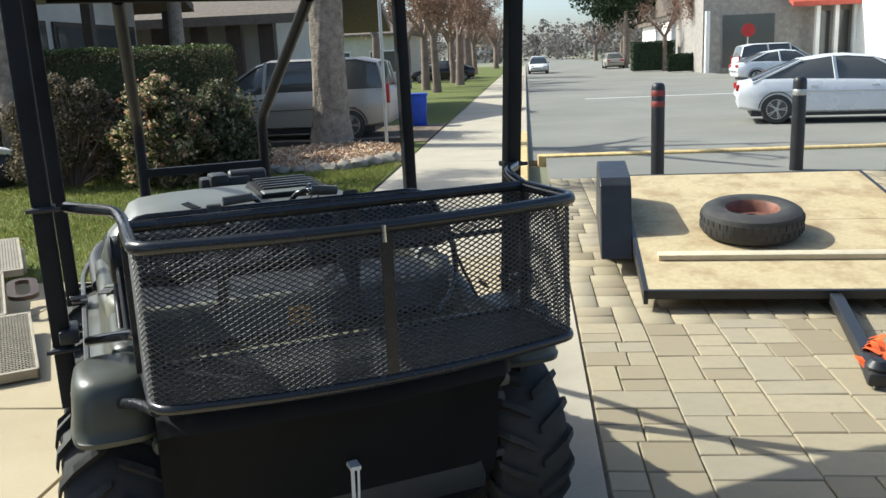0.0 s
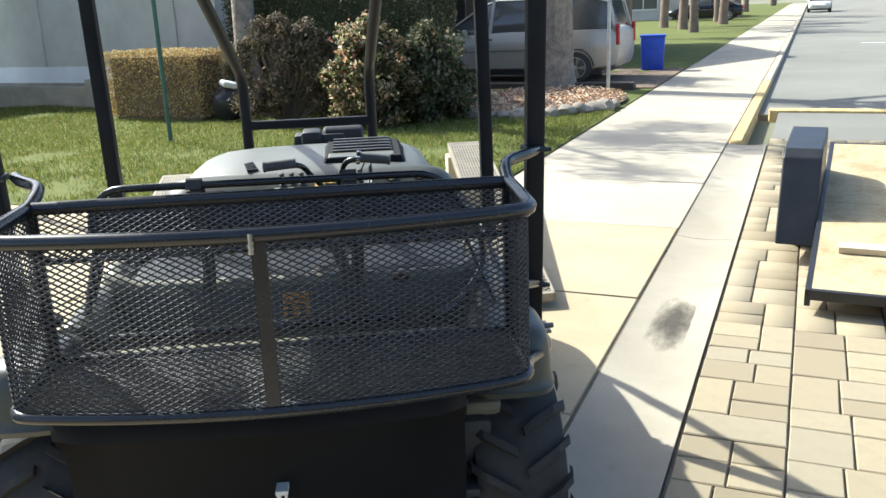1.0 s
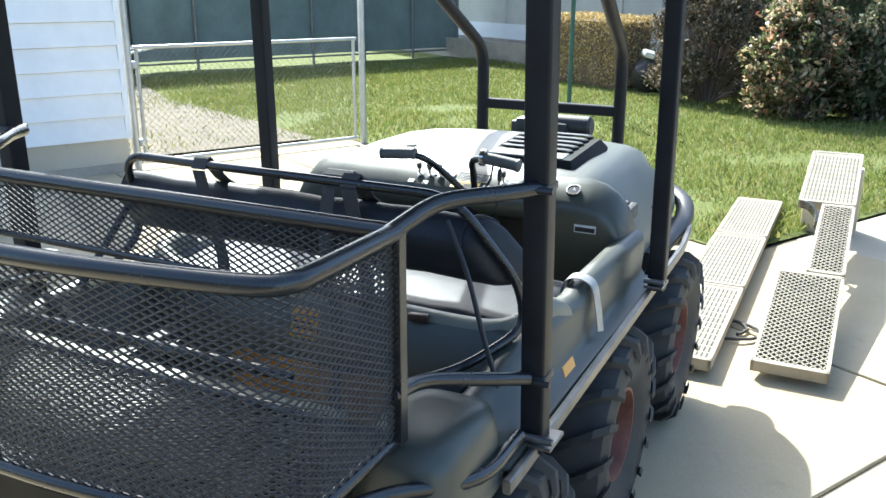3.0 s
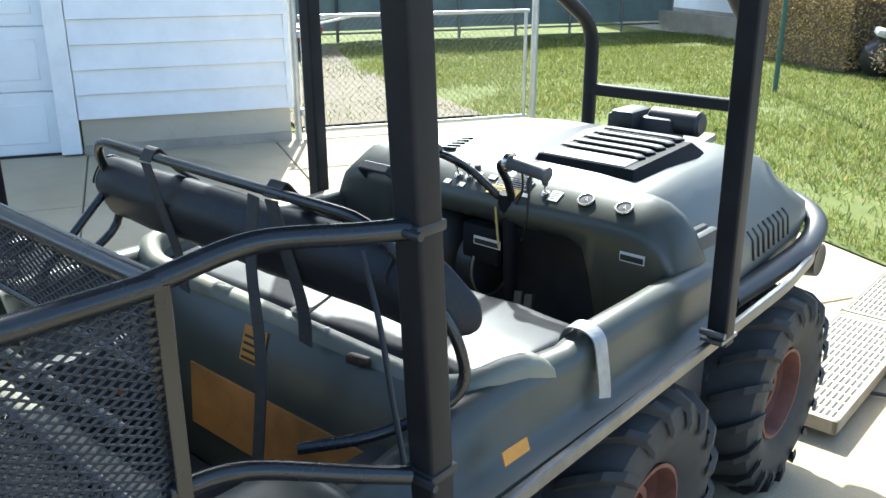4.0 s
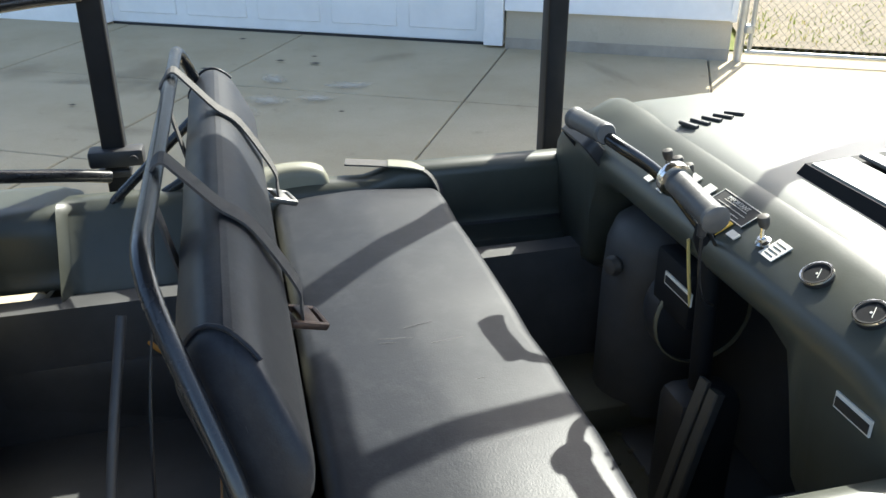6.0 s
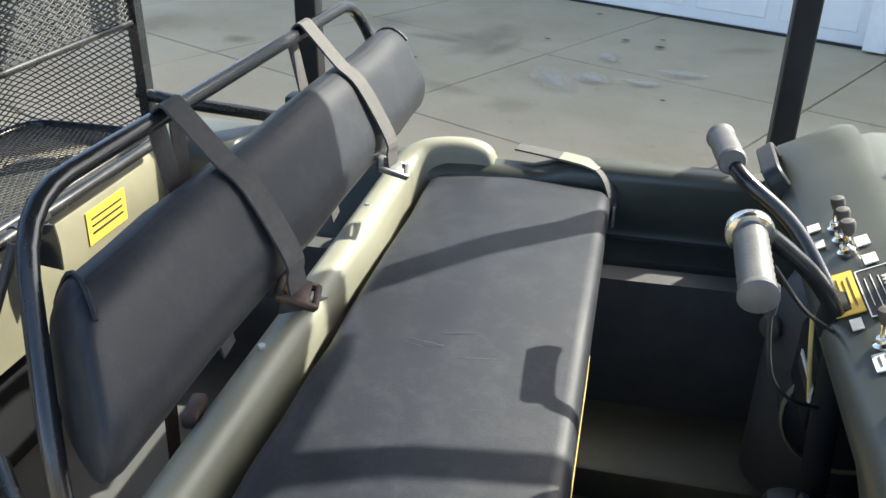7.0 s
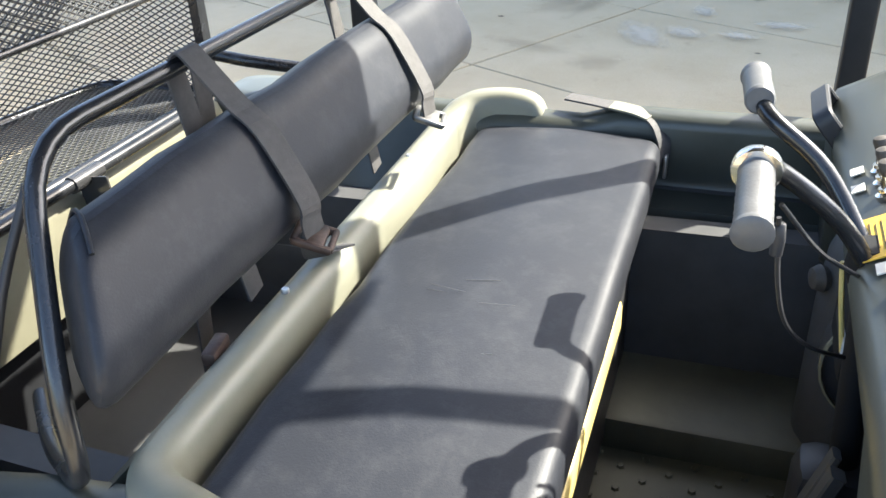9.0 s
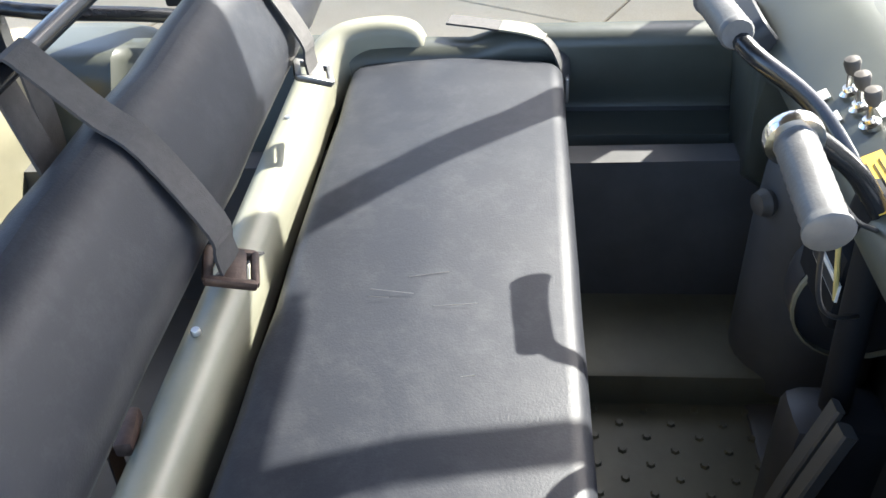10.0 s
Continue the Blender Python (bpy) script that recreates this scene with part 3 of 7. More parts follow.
# Side bodies: one long moulded wall each side, with the flange at its foot
def side_section(y, left=False):
    """Outer foot to inner foot, half width and height along the vehicle."""
    if y < -0.30:
        top, peak = 0.80, 0.60
    elif y < 0.30:
        k = (y + 0.30) / 0.60
        bulge = math.sin(math.pi * max(0.0, min(1.0, (y + 0.22) / 0.50)))
        top, peak = 0.80 + 0.075 * k + 0.03 * bulge, 0.60 + 0.05 * k
    else:
        top, peak = 0.895, 0.655
    if left and y < 0.10:
        top, peak = max(top, 0.885), 0.64
    inner = 0.50 if y < -0.1 else 0.678 if left and y > 0.3 else 0.60
    foot = 0.70 if left and y > 0.3 else 0.62
    return [(0.725, 0.712), (0.725, 0.730), (0.685, 0.738), (0.672, 0.76), (peak + 0.022, top - 0.045), (peak + 0.012, top - 0.012), (peak - 0.012, top), (peak - 0.045, top - 0.006),
            (peak - 0.062, top - 0.03), (inner - 0.02, top - 0.16), (inner - 0.03, foot), (0.50, 0.60), (0.46, 0.56), (0.45, 0.36), (0.48, 0.36), (0.52, 0.55), (0.56, 0.70)]


ys = [-0.40, -0.38, -0.34, -0.30, -0.22, -0.12, 0.0, 0.10, 0.20, 0.28, 0.36, 0.60, 0.80, 0.92]
for side, nm in ((1, "right"), (-1, "left")):
    bm = bmesh.new()
    rings = []
    for y in ys:
        k = 0.93 if y == -0.40 else 1.0
        rings.append([(side * x * k, y, z) for x, z in side_section(y, side < 0)])
    loft(bm, rings)
    part("side_wall", bm, M["olive"], atv, "olive moulded side wall with rounded top", angle=65)
    # Steel angle that edges the flange
    bm = bmesh.new()
    edge = [(side * 0.735, -0.42, 0.700), (side * 0.737, -0.35, 0.702), (side * 0.735, 1.30, 0.735), (side * 0.70, 1.62, 0.735), (side * 0.60, 1.86, 0.730)]
    sweep(bm, fillet(edge, 0.08), rect(0.018, 0.034, 0.003))
    part("side_rail", bm, M["rail"], atv, "worn bare steel side rail", angle=30)

# Foot well floor, black ledges and seat box
bm = bmesh.new()
round_box(bm, (0.92, 0.72, 0.03), (0, 0.62, 0.345), 0.008)
for i in range(9):
    for j in range(14):
        lathe(bm, [(0.009, 0.0), (0.006, 0.006)], Matrix.Translation((-0.40 + j * 0.06 + (i % 2) * 0.03, 0.42 + i * 0.045, 0.359)), 6)
part("foot_well", bm, M["olive_in"], atv, "olive floor with raised studs", angle=50)
bm = bmesh.new()
round_box(bm, (1.20, 0.34, 0.40), (0, 0.255, 0.57), 0.02)
part("seat_box", bm, M["black_plastic"], atv, "black seat box")
for sx in (-1, 1):
    bm = bmesh.new()
    if sx < 0:
        ends = []
        for y, k in ((0.40, 0.012), (0.412, 0.0), (0.84, 0.0), (0.852, 0.012)):
            ends.append([(-0.475 - k, y, 0.36), (-0.508 - k, y, 0.640 - k), (-0.514 - k, y, 0.655 - k), (-0.530, y, 0.664 - k), (-0.62, y, 0.690 - k), (-0.652, y, 0.712 - k), (-0.655, y, 0.36)])
        loft(bm, ends)
    else:
        round_box(bm, (0.17, 0.46, 0.24), (0.535, 0.62, 0.49), 0.025)
    part("ledge", bm, M["tub_black"], atv, "dusty black foot ledge")
bm = bmesh.new()
round_box(bm, (0.30, 0.56, 0.080), (-0.325, 0.69, 0.393), 0.012)
part("floor_step", bm, M["olive_in"], atv, "raised olive step beside the foot well")
bm = bmesh.new()
round_box(bm, (0.66, 0.030, 0.056), (0.25, 0.440, 0.742), 0.008)
part("trim_strip", bm, M["yellow_hose"], atv, "yellow edge strip along the seat box")

# Seat cushion
def cushion(name, x0, x1, sec, label, parent=atv, n=12, puff=0.006, lean=0.0, skew=0.0, flat_end=False):
    bm = bmesh.new()
    rings = []
    cy = sum(p[0] for p in sec) / len(sec)
    cz = sum(p[1] for p in sec) / len(sec)
    stations = [(0.0, 0.05), (0.0015, 0.5), (0.005, 0.80), (0.010, 0.91), (0.018, 0.97), (0.032, 1.0)] if flat_end else [(0.0, 0.05), (0.001, 0.45), (0.003, 0.74), (0.009, 0.90), (0.019, 0.97), (0.036, 1.0)]
    xs = [(x0 + d, k) for d, k in stations] + [(x0 + (x1 - x0) * i / n, 1.0) for i in range(1, n)] + [(x1 - d, k) for d, k in stations[::-1]]
    for x, k in xs:
        w = puff * math.sin((x - x0) * 21) * math.sin((x - x0) * 7.3)
        u = max(0.0, (x - x0) / (x1 - x0) * 4 - 3)
        rings.append([(x + u * (lean * (0.06 - (z - cz) * k) + skew * (y - cy) * k), cy + (y - cy) * k, cz + (z - cz) * k + w) for y, z in sec])
    loft(bm, rings)
    return part(name, bm, M["vinyl"], parent, label, angle=55)


def round_section(corners, r, n=4):
    out = []
    k = len(corners)
    for i in range(k):
        a, b, c = (Vector((*corners[(i + j) % k], 0)) for j in (-1, 0, 1))
        p, q = b + (a - b).normalized() * r, b + (c - b).normalized() * r
        for t in range(n + 1):
            t /= n
            v = p * (1 - t) ** 2 + b * 2 * t * (1 - t) + q * t * t
            out.append((v.x, v.y))
    return out


seat = cushion("seat_cushion", -0.585, 0.585, round_section([(0.060, 0.775), (0.455, 0.765), (0.455, 0.850), (0.25, 0.862), (0.060, 0.850)], 0.028), "scuffed black vinyl bench cushion")
rng = random.Random(4)
for i in range(6):
    x, y = rng.uniform(0.05, 0.28), rng.uniform(0.17, 0.33)
    a = 1.57 + rng.uniform(-0.25, 0.25)
    l = rng.uniform(0.02, 0.06)
    bm = bmesh.new()
    sweep(bm, [(x, y, 0.8592), (x + l * math.cos(a), y + l * math.sin(a), 0.8592)], rect(0.0005, 0.0005))
    part("scratch", bm, M["rail"], seat, "fine pale scratch", smooth=False)

# Moulded ridge behind the seat, with its raised ends and the bulkhead under it
ridge = [(-0.626, 0.195, 0.872), (-0.626, 0.178, 0.898), (-0.624, 0.130, 0.911), (-0.610, 0.055, 0.909), (-0.580, 0.020, 0.898), (-0.53, 0.004, 0.881), (-0.47, 0.0, 0.876), (-0.2, 0.0, 0.870), (0.2, 0.0, 0.865), (0.45, 0.0, 0.862), (0.535, 0.010, 0.868), (0.585, 0.045, 0.885), (0.612, 0.11, 0.896), (0.625, 0.17, 0.888), (0.632, 0.21, 0.860)]
bm = bmesh.new()
path = smooth_path(ridge, 6)
sec = [(0.030, -0.10), (0.030, -0.018), (0.024, 0.000), (0.009, 0.008), (-0.009, 0.008), (-0.024, 0.000), (-0.030, -0.018), (-0.030, -0.10)]
rings = []
for i, p in enumerate(path):
    t = (path[min(i + 1, len(path) - 1)] - path[max(i - 1, 0)]).normalized()
    sd = t.cross(Vector((0, 0, 1))).normalized()
    rings.append([p + sd * u + Vector((0, 0, v)) for u, v in sec])
loft(bm, rings)
beam = part("seat_ridge", bm, M["tan"], atv, "sun-bleached tan moulded ridge behind the seat", angle=60)
for x in (0.193, -0.315):
    bm = bmesh.new()
    lathe(bm, [(0.006, -0.004), (0.0065, 0.0), (0.005, 0.003)], Matrix.Translation((x, -0.004, 0.880)), 10)
    part("screw", bm, M["zinc"], beam)
bm = bmesh.new()
rings = []
for x in (-0.60, -0.45, 0.0, 0.45, 0.60):
    rings.append([(x, -0.01, 0.78), (x, -0.015, 0.86), (x, -0.036, 0.845), (x, -0.082, 0.70), (x, -0.09, 0.40), (x, -0.03, 0.40)])
loft(bm, rings)
bulk = part("bulkhead", bm, M["olive"], atv, "olive moulded wall between seat and cargo bed", angle=50)
bm = bmesh.new()
box(bm, (0.68, 0.006, 0.17), (0.09, -0.090, 0.60), turn(-4, 0, 0))
part("back_board", bm, M["orange_board"], bulk, "orange stained board", bevel=0.002)
bm = bmesh.new()
box(bm, (0.085, 0.003, 0.085), (-0.015, -0.0565, 0.79), turn(-17.6, 0, 0))
lab = part("warning_label", bm, M["orange_label"], bulk, "faded orange warning label")
bm = bmesh.new()
for i in range(4):
    box(bm, (0.07, 0.002, 0.006), (-0.015, -0.0535 - 0.0052 * i, 0.808 - i * 0.0165), turn(-17.6, 0, 0))
part("print", bm, M["ink"], lab, smooth=False)

# Cargo bed
bm = bmesh.new()
round_box(bm, (1.00, 0.54, 0.03), (0, -0.37, 0.40), 0.01)
part("bed_floor", bm, M["tub_black"], atv, "black cargo bed floor")
for sx in (-1, 1):
    DX = 0.665 if sx < 0 else 0.60
    bm = bmesh.new()
    rings = []
    for z, k in ((0.695, 1.02), (0.71, 1.04), (0.715, 1.0), (0.75, 0.98), (0.82, 0.92), (0.855, 0.84), (0.870, 0.66), (0.873, 0.4)):
        ring = []
        for i in range(32):
            a = 2 * math.pi * i / 32
            cx, cy = math.copysign(abs(math.cos(a)) ** 0.55, math.cos(a)), math.copysign(abs(math.sin(a)) ** 0.55, math.sin(a))
            ring.append((sx * (DX + 0.118 * k * cx), -0.50 + 0.165 * k * cy, z))
        rings.append(ring)
    loft(bm, rings)
    part("wheel_dome", bm, M["olive"], atv, "olive rounded wheel housing dome", angle=60)
    bm = bmesh.new()
    round_box(bm, (0.16, 0.46, 0.24), (sx * 0.47, -0.34, 0.47), 0.03)
    part("bed_ledge", bm, M["tub_black"], atv, "black ledge inside the cargo bed")
    bm = bmesh.new()
    round_box(bm, (0.13, 0.42, 0.05), (sx * 0.515, -0.33, 0.605), 0.02)
    part("bed_shelf", bm, M["tan"], atv, "tan shelf along the cargo bed")
bm = bmesh.new()
rings = []
for x, k in ((-0.54, 0.05), (-0.52, 0.0), (0.0, 0.0), (0.45, 0.0), (0.47, 0.05)):
    rings.append([(x, -0.568, 0.66), (x, -0.562, 0.74), (x, -0.558, 0.855 - k), (x, -0.567, 0.875 - k), (x, -0.585, 0.882 - k), (x, -0.61, 0.875 - k), (x, -0.63, 0.80 - k), (x, -0.64, 0.66)])
loft(bm, rings)
rear = part("rear_wall", bm, M["tan_dull"], atv, "tan moulded rear wall of the cargo bed", angle=50)
bm = bmesh.new()
box(bm, (0.138, 0.003, 0.072), (-0.276, -0.5585, 0.808), turn(-2, 0, 0))
lab = part("warning_label", bm, M["yellow_label"], rear, "yellow warning label")
bm = bmesh.new()
for i in range(3):
    box(bm, (0.11, 0.002, 0.004), (-0.276, -0.5565, 0.825 - i * 0.015), turn(-2, 0, 0))
part("print", bm, M["ink"], lab, smooth=False)
bm = bmesh.new()
rings = []
for x, k, d in ((-0.57, 0.16, 0.10), (-0.54, 0.08, 0.03), (-0.46, 0.02, 0.0), (0.0, -0.015, 0.0), (0.38, 0.02, 0.0), (0.43, 0.08, 0.03), (0.455, 0.16, 0.10)):
    rings.append([(x, -0.62, 0.26 + d), (x, -0.62, 0.850 - d * 0.3), (x, -0.86 + k, 0.835 - d * 0.4), (x, -0.905 + k, 0.815 - d * 0.5), (x, -0.91 + k, 0.775 - d * 0.5), (x, -0.74, 0.75 - d * 0.5), (x, -0.69, 0.70 - d * 0.5), (x, -0.675, 0.45), (x, -0.64, 0.33 + d * 0.2)])
loft(bm, rings)
part("rear_lip", bm, M["rear_black"], atv, "black moulded rear end", angle=60)
bm = bmesh.new()
round_box(bm, (0.86, 0.22, 0.02), (0, -0.74, 0.850), 0.008)
part("rear_deck", bm, M["tan"], atv, "faded tan deck over the rear end")
bm = bmesh.new()
box(bm, (0.032, 0.05, 0.012), (-0.035, -0.70, 0.505))
tube(bm, [(-0.043, -0.715, 0.50), (-0.047, -0.72, 0.38)], 0.006, 8)
tube(bm, [(-0.025, -0.715, 0.50), (-0.031, -0.72, 0.39)], 0.004, 8)
# White paint colour stands in for the shine of the steel
part("hitch_pin", bm, M["white_trim"], atv, "steel hitch pin, coloured white for its shine")

# Hood: lofted along the vehicle
def hood_ring(y, zt, w_top, w_low, z_low, zc):
    half = [(w_low, z_low), (w_low + 0.01, z_low + 0.05), (w_low - 0.012, z_low + min(0.12, (zt - z_low) * 0.42)), (w_top + 0.05, zt - min(0.075, (zt - z_low) * 0.3)), (w_top + 0.02, zt - min(0.025, (zt - z_low) * 0.12)), (w_top - 0.03, zt - 0.004), (w_top * 0.6, zt + zc * 0.6), (0.0, zt + zc)]
    return [(x, y, z) for x, z in half] + [(-x, y, z) for x, z in half[-2::-1]]


bm = bmesh.new()
st = [(0.862, 1.040, 0.475, 0.645, 0.735, 0.0), (0.90, 1.052, 0.48, 0.645, 0.735, 0.01), (1.10, 1.062, 0.475, 0.640, 0.735, 0.014), (1.35, 1.062, 0.465, 0.625, 0.735, 0.016), (1.56, 1.045, 0.45, 0.615, 0.735, 0.014), (1.72, 1.010, 0.43, 0.60, 0.735, 0.012), (1.86, 0.965, 0.40, 0.57, 0.735, 0.01), (1.97, 0.90, 0.36, 0.52, 0.735, 0.005), (2.04, 0.835, 0.30, 0.46, 0.735, 0.003), (2.07, 0.78, 0.24, 0.40, 0.733, 0.0)]
rows = loft(bm, [hood_ring(*s) for s in st], closed=False)
bm.faces.new(rows[-1])
for v in bm.verts:
    if v.co.z > 0.80:
        v.co.z += 0.012
        v.co.x *= 1.025
part("hood", bm, M["hood"], atv, "olive moulded front hood catching the sun", angle=70)
# Front bumper lip
bm = bmesh.new()
lip = [(0.66, 1.05, 0.745), (0.665, 1.40, 0.745), (0.66, 1.68, 0.755), (0.59, 1.92, 0.775), (0.40, 2.10, 0.785), (0.0, 2.15, 0.785)]
lip = lip + [(-x, y, z) for x, y, z in lip[-2::-1]]
sweep(bm, smooth_path(lip, 5), circle(0.038, 12, 0.8))
part("front_bumper", bm, M["black_plastic"], atv, "black rounded front bumper", angle=70)
# Raised hood panel and the louvred scoop
bm = bmesh.new()
GX = 0.235
rings = []
for y, z, w in ((0.93, 1.058, 0.20), (0.95, 1.095, 0.19), (1.30, 1.115, 0.19), (1.36, 1.080, 0.20)):
    rings.append([(GX - w, y, z - 0.045), (GX - w + 0.03, y, z), (GX + w - 0.03, y, z), (GX + w, y, z - 0.045)])
rows = loft(bm, rings, closed=False)
bm.faces.new(rows[0])
bm.faces.new(rows[-1][::-1])
scoop = part("hood_scoop", bm, M["rear_black"], atv, "black louvred hood scoop", angle=30)
for i in range(5):
    bm = bmesh.new()
    y, z = 1.055 + i * 0.060, 1.107 + i * 0.0035
    blade = [(-0.020, -0.001), (0.018, 0.000), (0.020, 0.003), (0.017, 0.0065), (-0.016, 0.0055), (-0.020, 0.003)]
    sweep(bm, smooth_path([(GX - 0.135, y, z), (GX, y, z), (GX + 0.105, y - 0.002, z), (GX + 0.126, y - 0.006, z - 0.004)], 4), blade, up=(0, 0, 1))
    part("louvre", bm, M["scoop_black"], scoop, angle=30)
bm = bmesh.new()
lip_rows = []
for y, z in ((0.946, 1.082), (0.955, 1.099), (1.030, 1.104), (1.034, 1.097)):
    lip_rows.append([(GX - 0.155, y, z - 0.006), (GX - 0.148, y, z), (GX + 0.128, y, z), (GX + 0.135, y, z - 0.006)])
loft(bm, lip_rows, closed=False)
# Plate repeats the lightened hood olive for the white glare on the scoop
part("front_plate", bm, M["hood"], scoop, "smooth olive plate before the louvres, lightened for glare", angle=30)
for dx, dy in ((-0.15, 0.41), (0.12, 0.41)):
    bm = bmesh.new()
    lathe(bm, [(0.012, 0.0), (0.012, 0.012), (0.006, 0.018)], Matrix.Translation((GX + dx, 0.94 + dy, 1.085)), 10)
    part("bolt", bm, M["black_plastic"], scoop)
for sx in (1, -1):
    bm = bmesh.new()
    sweep(bm, smooth_path([(sx * 0.45, 0.95, 1.040), (sx * 0.445, 1.20, 1.050), (sx * 0.42, 1.45, 1.040), (sx * 0.33, 1.60, 1.018)], 5), circle(0.026, 10, 0.7))
    part("hood_rib", bm, M["hood"], atv, "raised moulded rib", angle=80)
for i in range(5):
    bm = bmesh.new()
    ya, yb = 0.892 + i * 0.028, 0.904 + i * 0.032
    sweep(bm, [(-0.258 - i * 0.005, ya, 1.073 + (ya - 0.9) * 0.06), (-0.212 - i * 0.009, yb, 1.0735 + (yb - 0.9) * 0.06)], rect(0.012, 0.008, 0.002))
    part("hood_slot", bm, M["black_plastic"], atv)
for sx in (-1, 1):
    for i in range(8):
        bm = bmesh.new()
        y = 1.255 + i * 0.045
        x = 0.6395 - (y - 1.25) * 0.056
        sweep(bm, [(sx * x, y + 0.008, 0.803), (sx * (x - 0.004), y, 0.850), (sx * (x - 0.0055), y - 0.003, 0.864), (sx * (x - 0.0255), y - 0.008, 0.890)], rounded(0.012, 0.010, 0.003, 2), up=(0, 1, 0))
        part("side_slot", bm, M["black_plastic"], atv)

# Dash: a tilted panel with rounded brow
bm = bmesh.new()
rings = []
prof = [(0.800, 0.905), (0.762, 0.935), (0.750, 0.955), (0.748, 0.978), (0.760, 1.0035), (0.840, 1.0465), (0.862, 1.057), (0.882, 1.058), (0.890, 1.045), (0.885, 0.905)]
half = [(0.0, 0, 0, 0), (0.30, 0, 0, 0), (0.355, 0, 0, 0.02), (0.385, 0, 0, 0.10), (0.405, 0, 0, 0.22), (0.44, 0, 0, 0.25), (0.50, -0.002, 0, 0.25), (0.55, -0.014, 0.002, 0.25), (0.59, -0.042, 0.008, 0.25), (0.62, -0.085, 0.018, 0.24), (0.642, -0.15, 0.035, 0.22), (0.65, -0.21, 0.06, 0.20)]
for x, dz, dy, deep in [(-a, b, c, d) for a, b, c, d in half[:0:-1]] + half:
    ring = []
    for y, z in prof:
        low = z < 0.91 or (y < 0.79 and z < 0.94)
        ring.append((x, y + dy + (0.012 if low and deep > 0.15 else 0), z - deep if low else z + dz))
    rings.append(ring)
loft(bm, rings)
dash = part("dash", bm, M["olive"], atv, "olive moulded dashboard", angle=60)
for nm, size, centre, r in (("recess_back", (1.18, 0.03, 0.62), (0.0, 1.03, 0.65), 0.02), ("recess_floor", (1.18, 0.26, 0.03), (0.0, 0.91, 0.352), 0.01),
                            ("recess_side", (0.03, 0.19, 0.60), (0.60, 0.965, 0.65), 0.01), ("recess_side", (0.03, 0.19, 0.60), (-0.60, 0.965, 0.65), 0.01),
                            ("recess_top", (1.18, 0.17, 0.03), (0.0, 0.955, 0.945), 0.01)):
    bm = bmesh.new()
    round_box(bm, size, centre, r)
    part(nm, bm, M["tub_black"], dash, "black plastic of the knee recess")


def on_dash(x, up):
    """A place on the sloping dash face; up runs from its lower edge."""
    return Vector((x, 0.756 + up * 0.88, 1.0025 + up * 0.47))


for x in (0.343, 0.460):
    gm = Matrix.Translation(on_dash(x, 0.050)) @ turn(28, 0, 0).to_4x4() @ Matrix.Scale(0.66, 4)
    bm = bmesh.new()
    lathe(bm, [(0.030, -0.01), (0.036, 0.0), (0.037, 0.012), (0.034, 0.016), (0.030, 0.016), (0.029, 0.010), (0.0005, 0.010)], gm, 24)
    gauge = part("gauge", bm, M["black_plastic"], dash, "round gauge with black bezel", angle=30)
    bm = bmesh.new()
    lathe(bm, [(0.0285, 0.0105), (0.0285, 0.012), (0.0005, 0.0125)], gm, 24)
    part("dial", bm, M["dial"], gauge)
    bm = bmesh.new()
    box(bm, (0.0014, 0.030, 0.001), gm @ Vector((0.004, 0.004, 0.0134)), gm.to_3x3() @ turn(0, 0, 35))
    lathe(bm, [(0.0028, 0.0126), (0.0028, 0.0140), (0.001, 0.0143)], gm, 10)
    part("needle", bm, M["white_label"], gauge)
    bm = bmesh.new()
    lathe(bm, [(0.0345, 0.010), (0.0375, 0.012), (0.0365, 0.0165), (0.0335, 0.0168)], gm, 24, close=True)
    part("bezel", bm, M["chrome"], gauge)
for x in (-0.105, -0.065, -0.025, 0.215):
    gm = Matrix.Translation(on_dash(x, 0.042)) @ turn(28, 0, 0).to_4x4()
    bm = bmesh.new()
    lathe(bm, [(0.013, 0.0), (0.013, 0.006), (0.008, 0.009), (0.007, 0.014)], gm, 12)
    tube(bm, [gm @ Vector((0, 0, 0.01)), gm @ Vector((0.002, 0.010, 0.038))], 0.004, 8)
    switch = part("toggle_switch", bm, M["chrome"], dash, "chrome toggle switch")
    bm = bmesh.new()
    lathe(bm, [(0.005, 0.027), (0.0085, 0.033), (0.0105, 0.045), (0.009, 0.050), (0.003, 0.052)], gm @ pose(0, 0.004, 0, -12), 14)
    part("knob", bm, M["knob"], switch, "dark rubber knob")
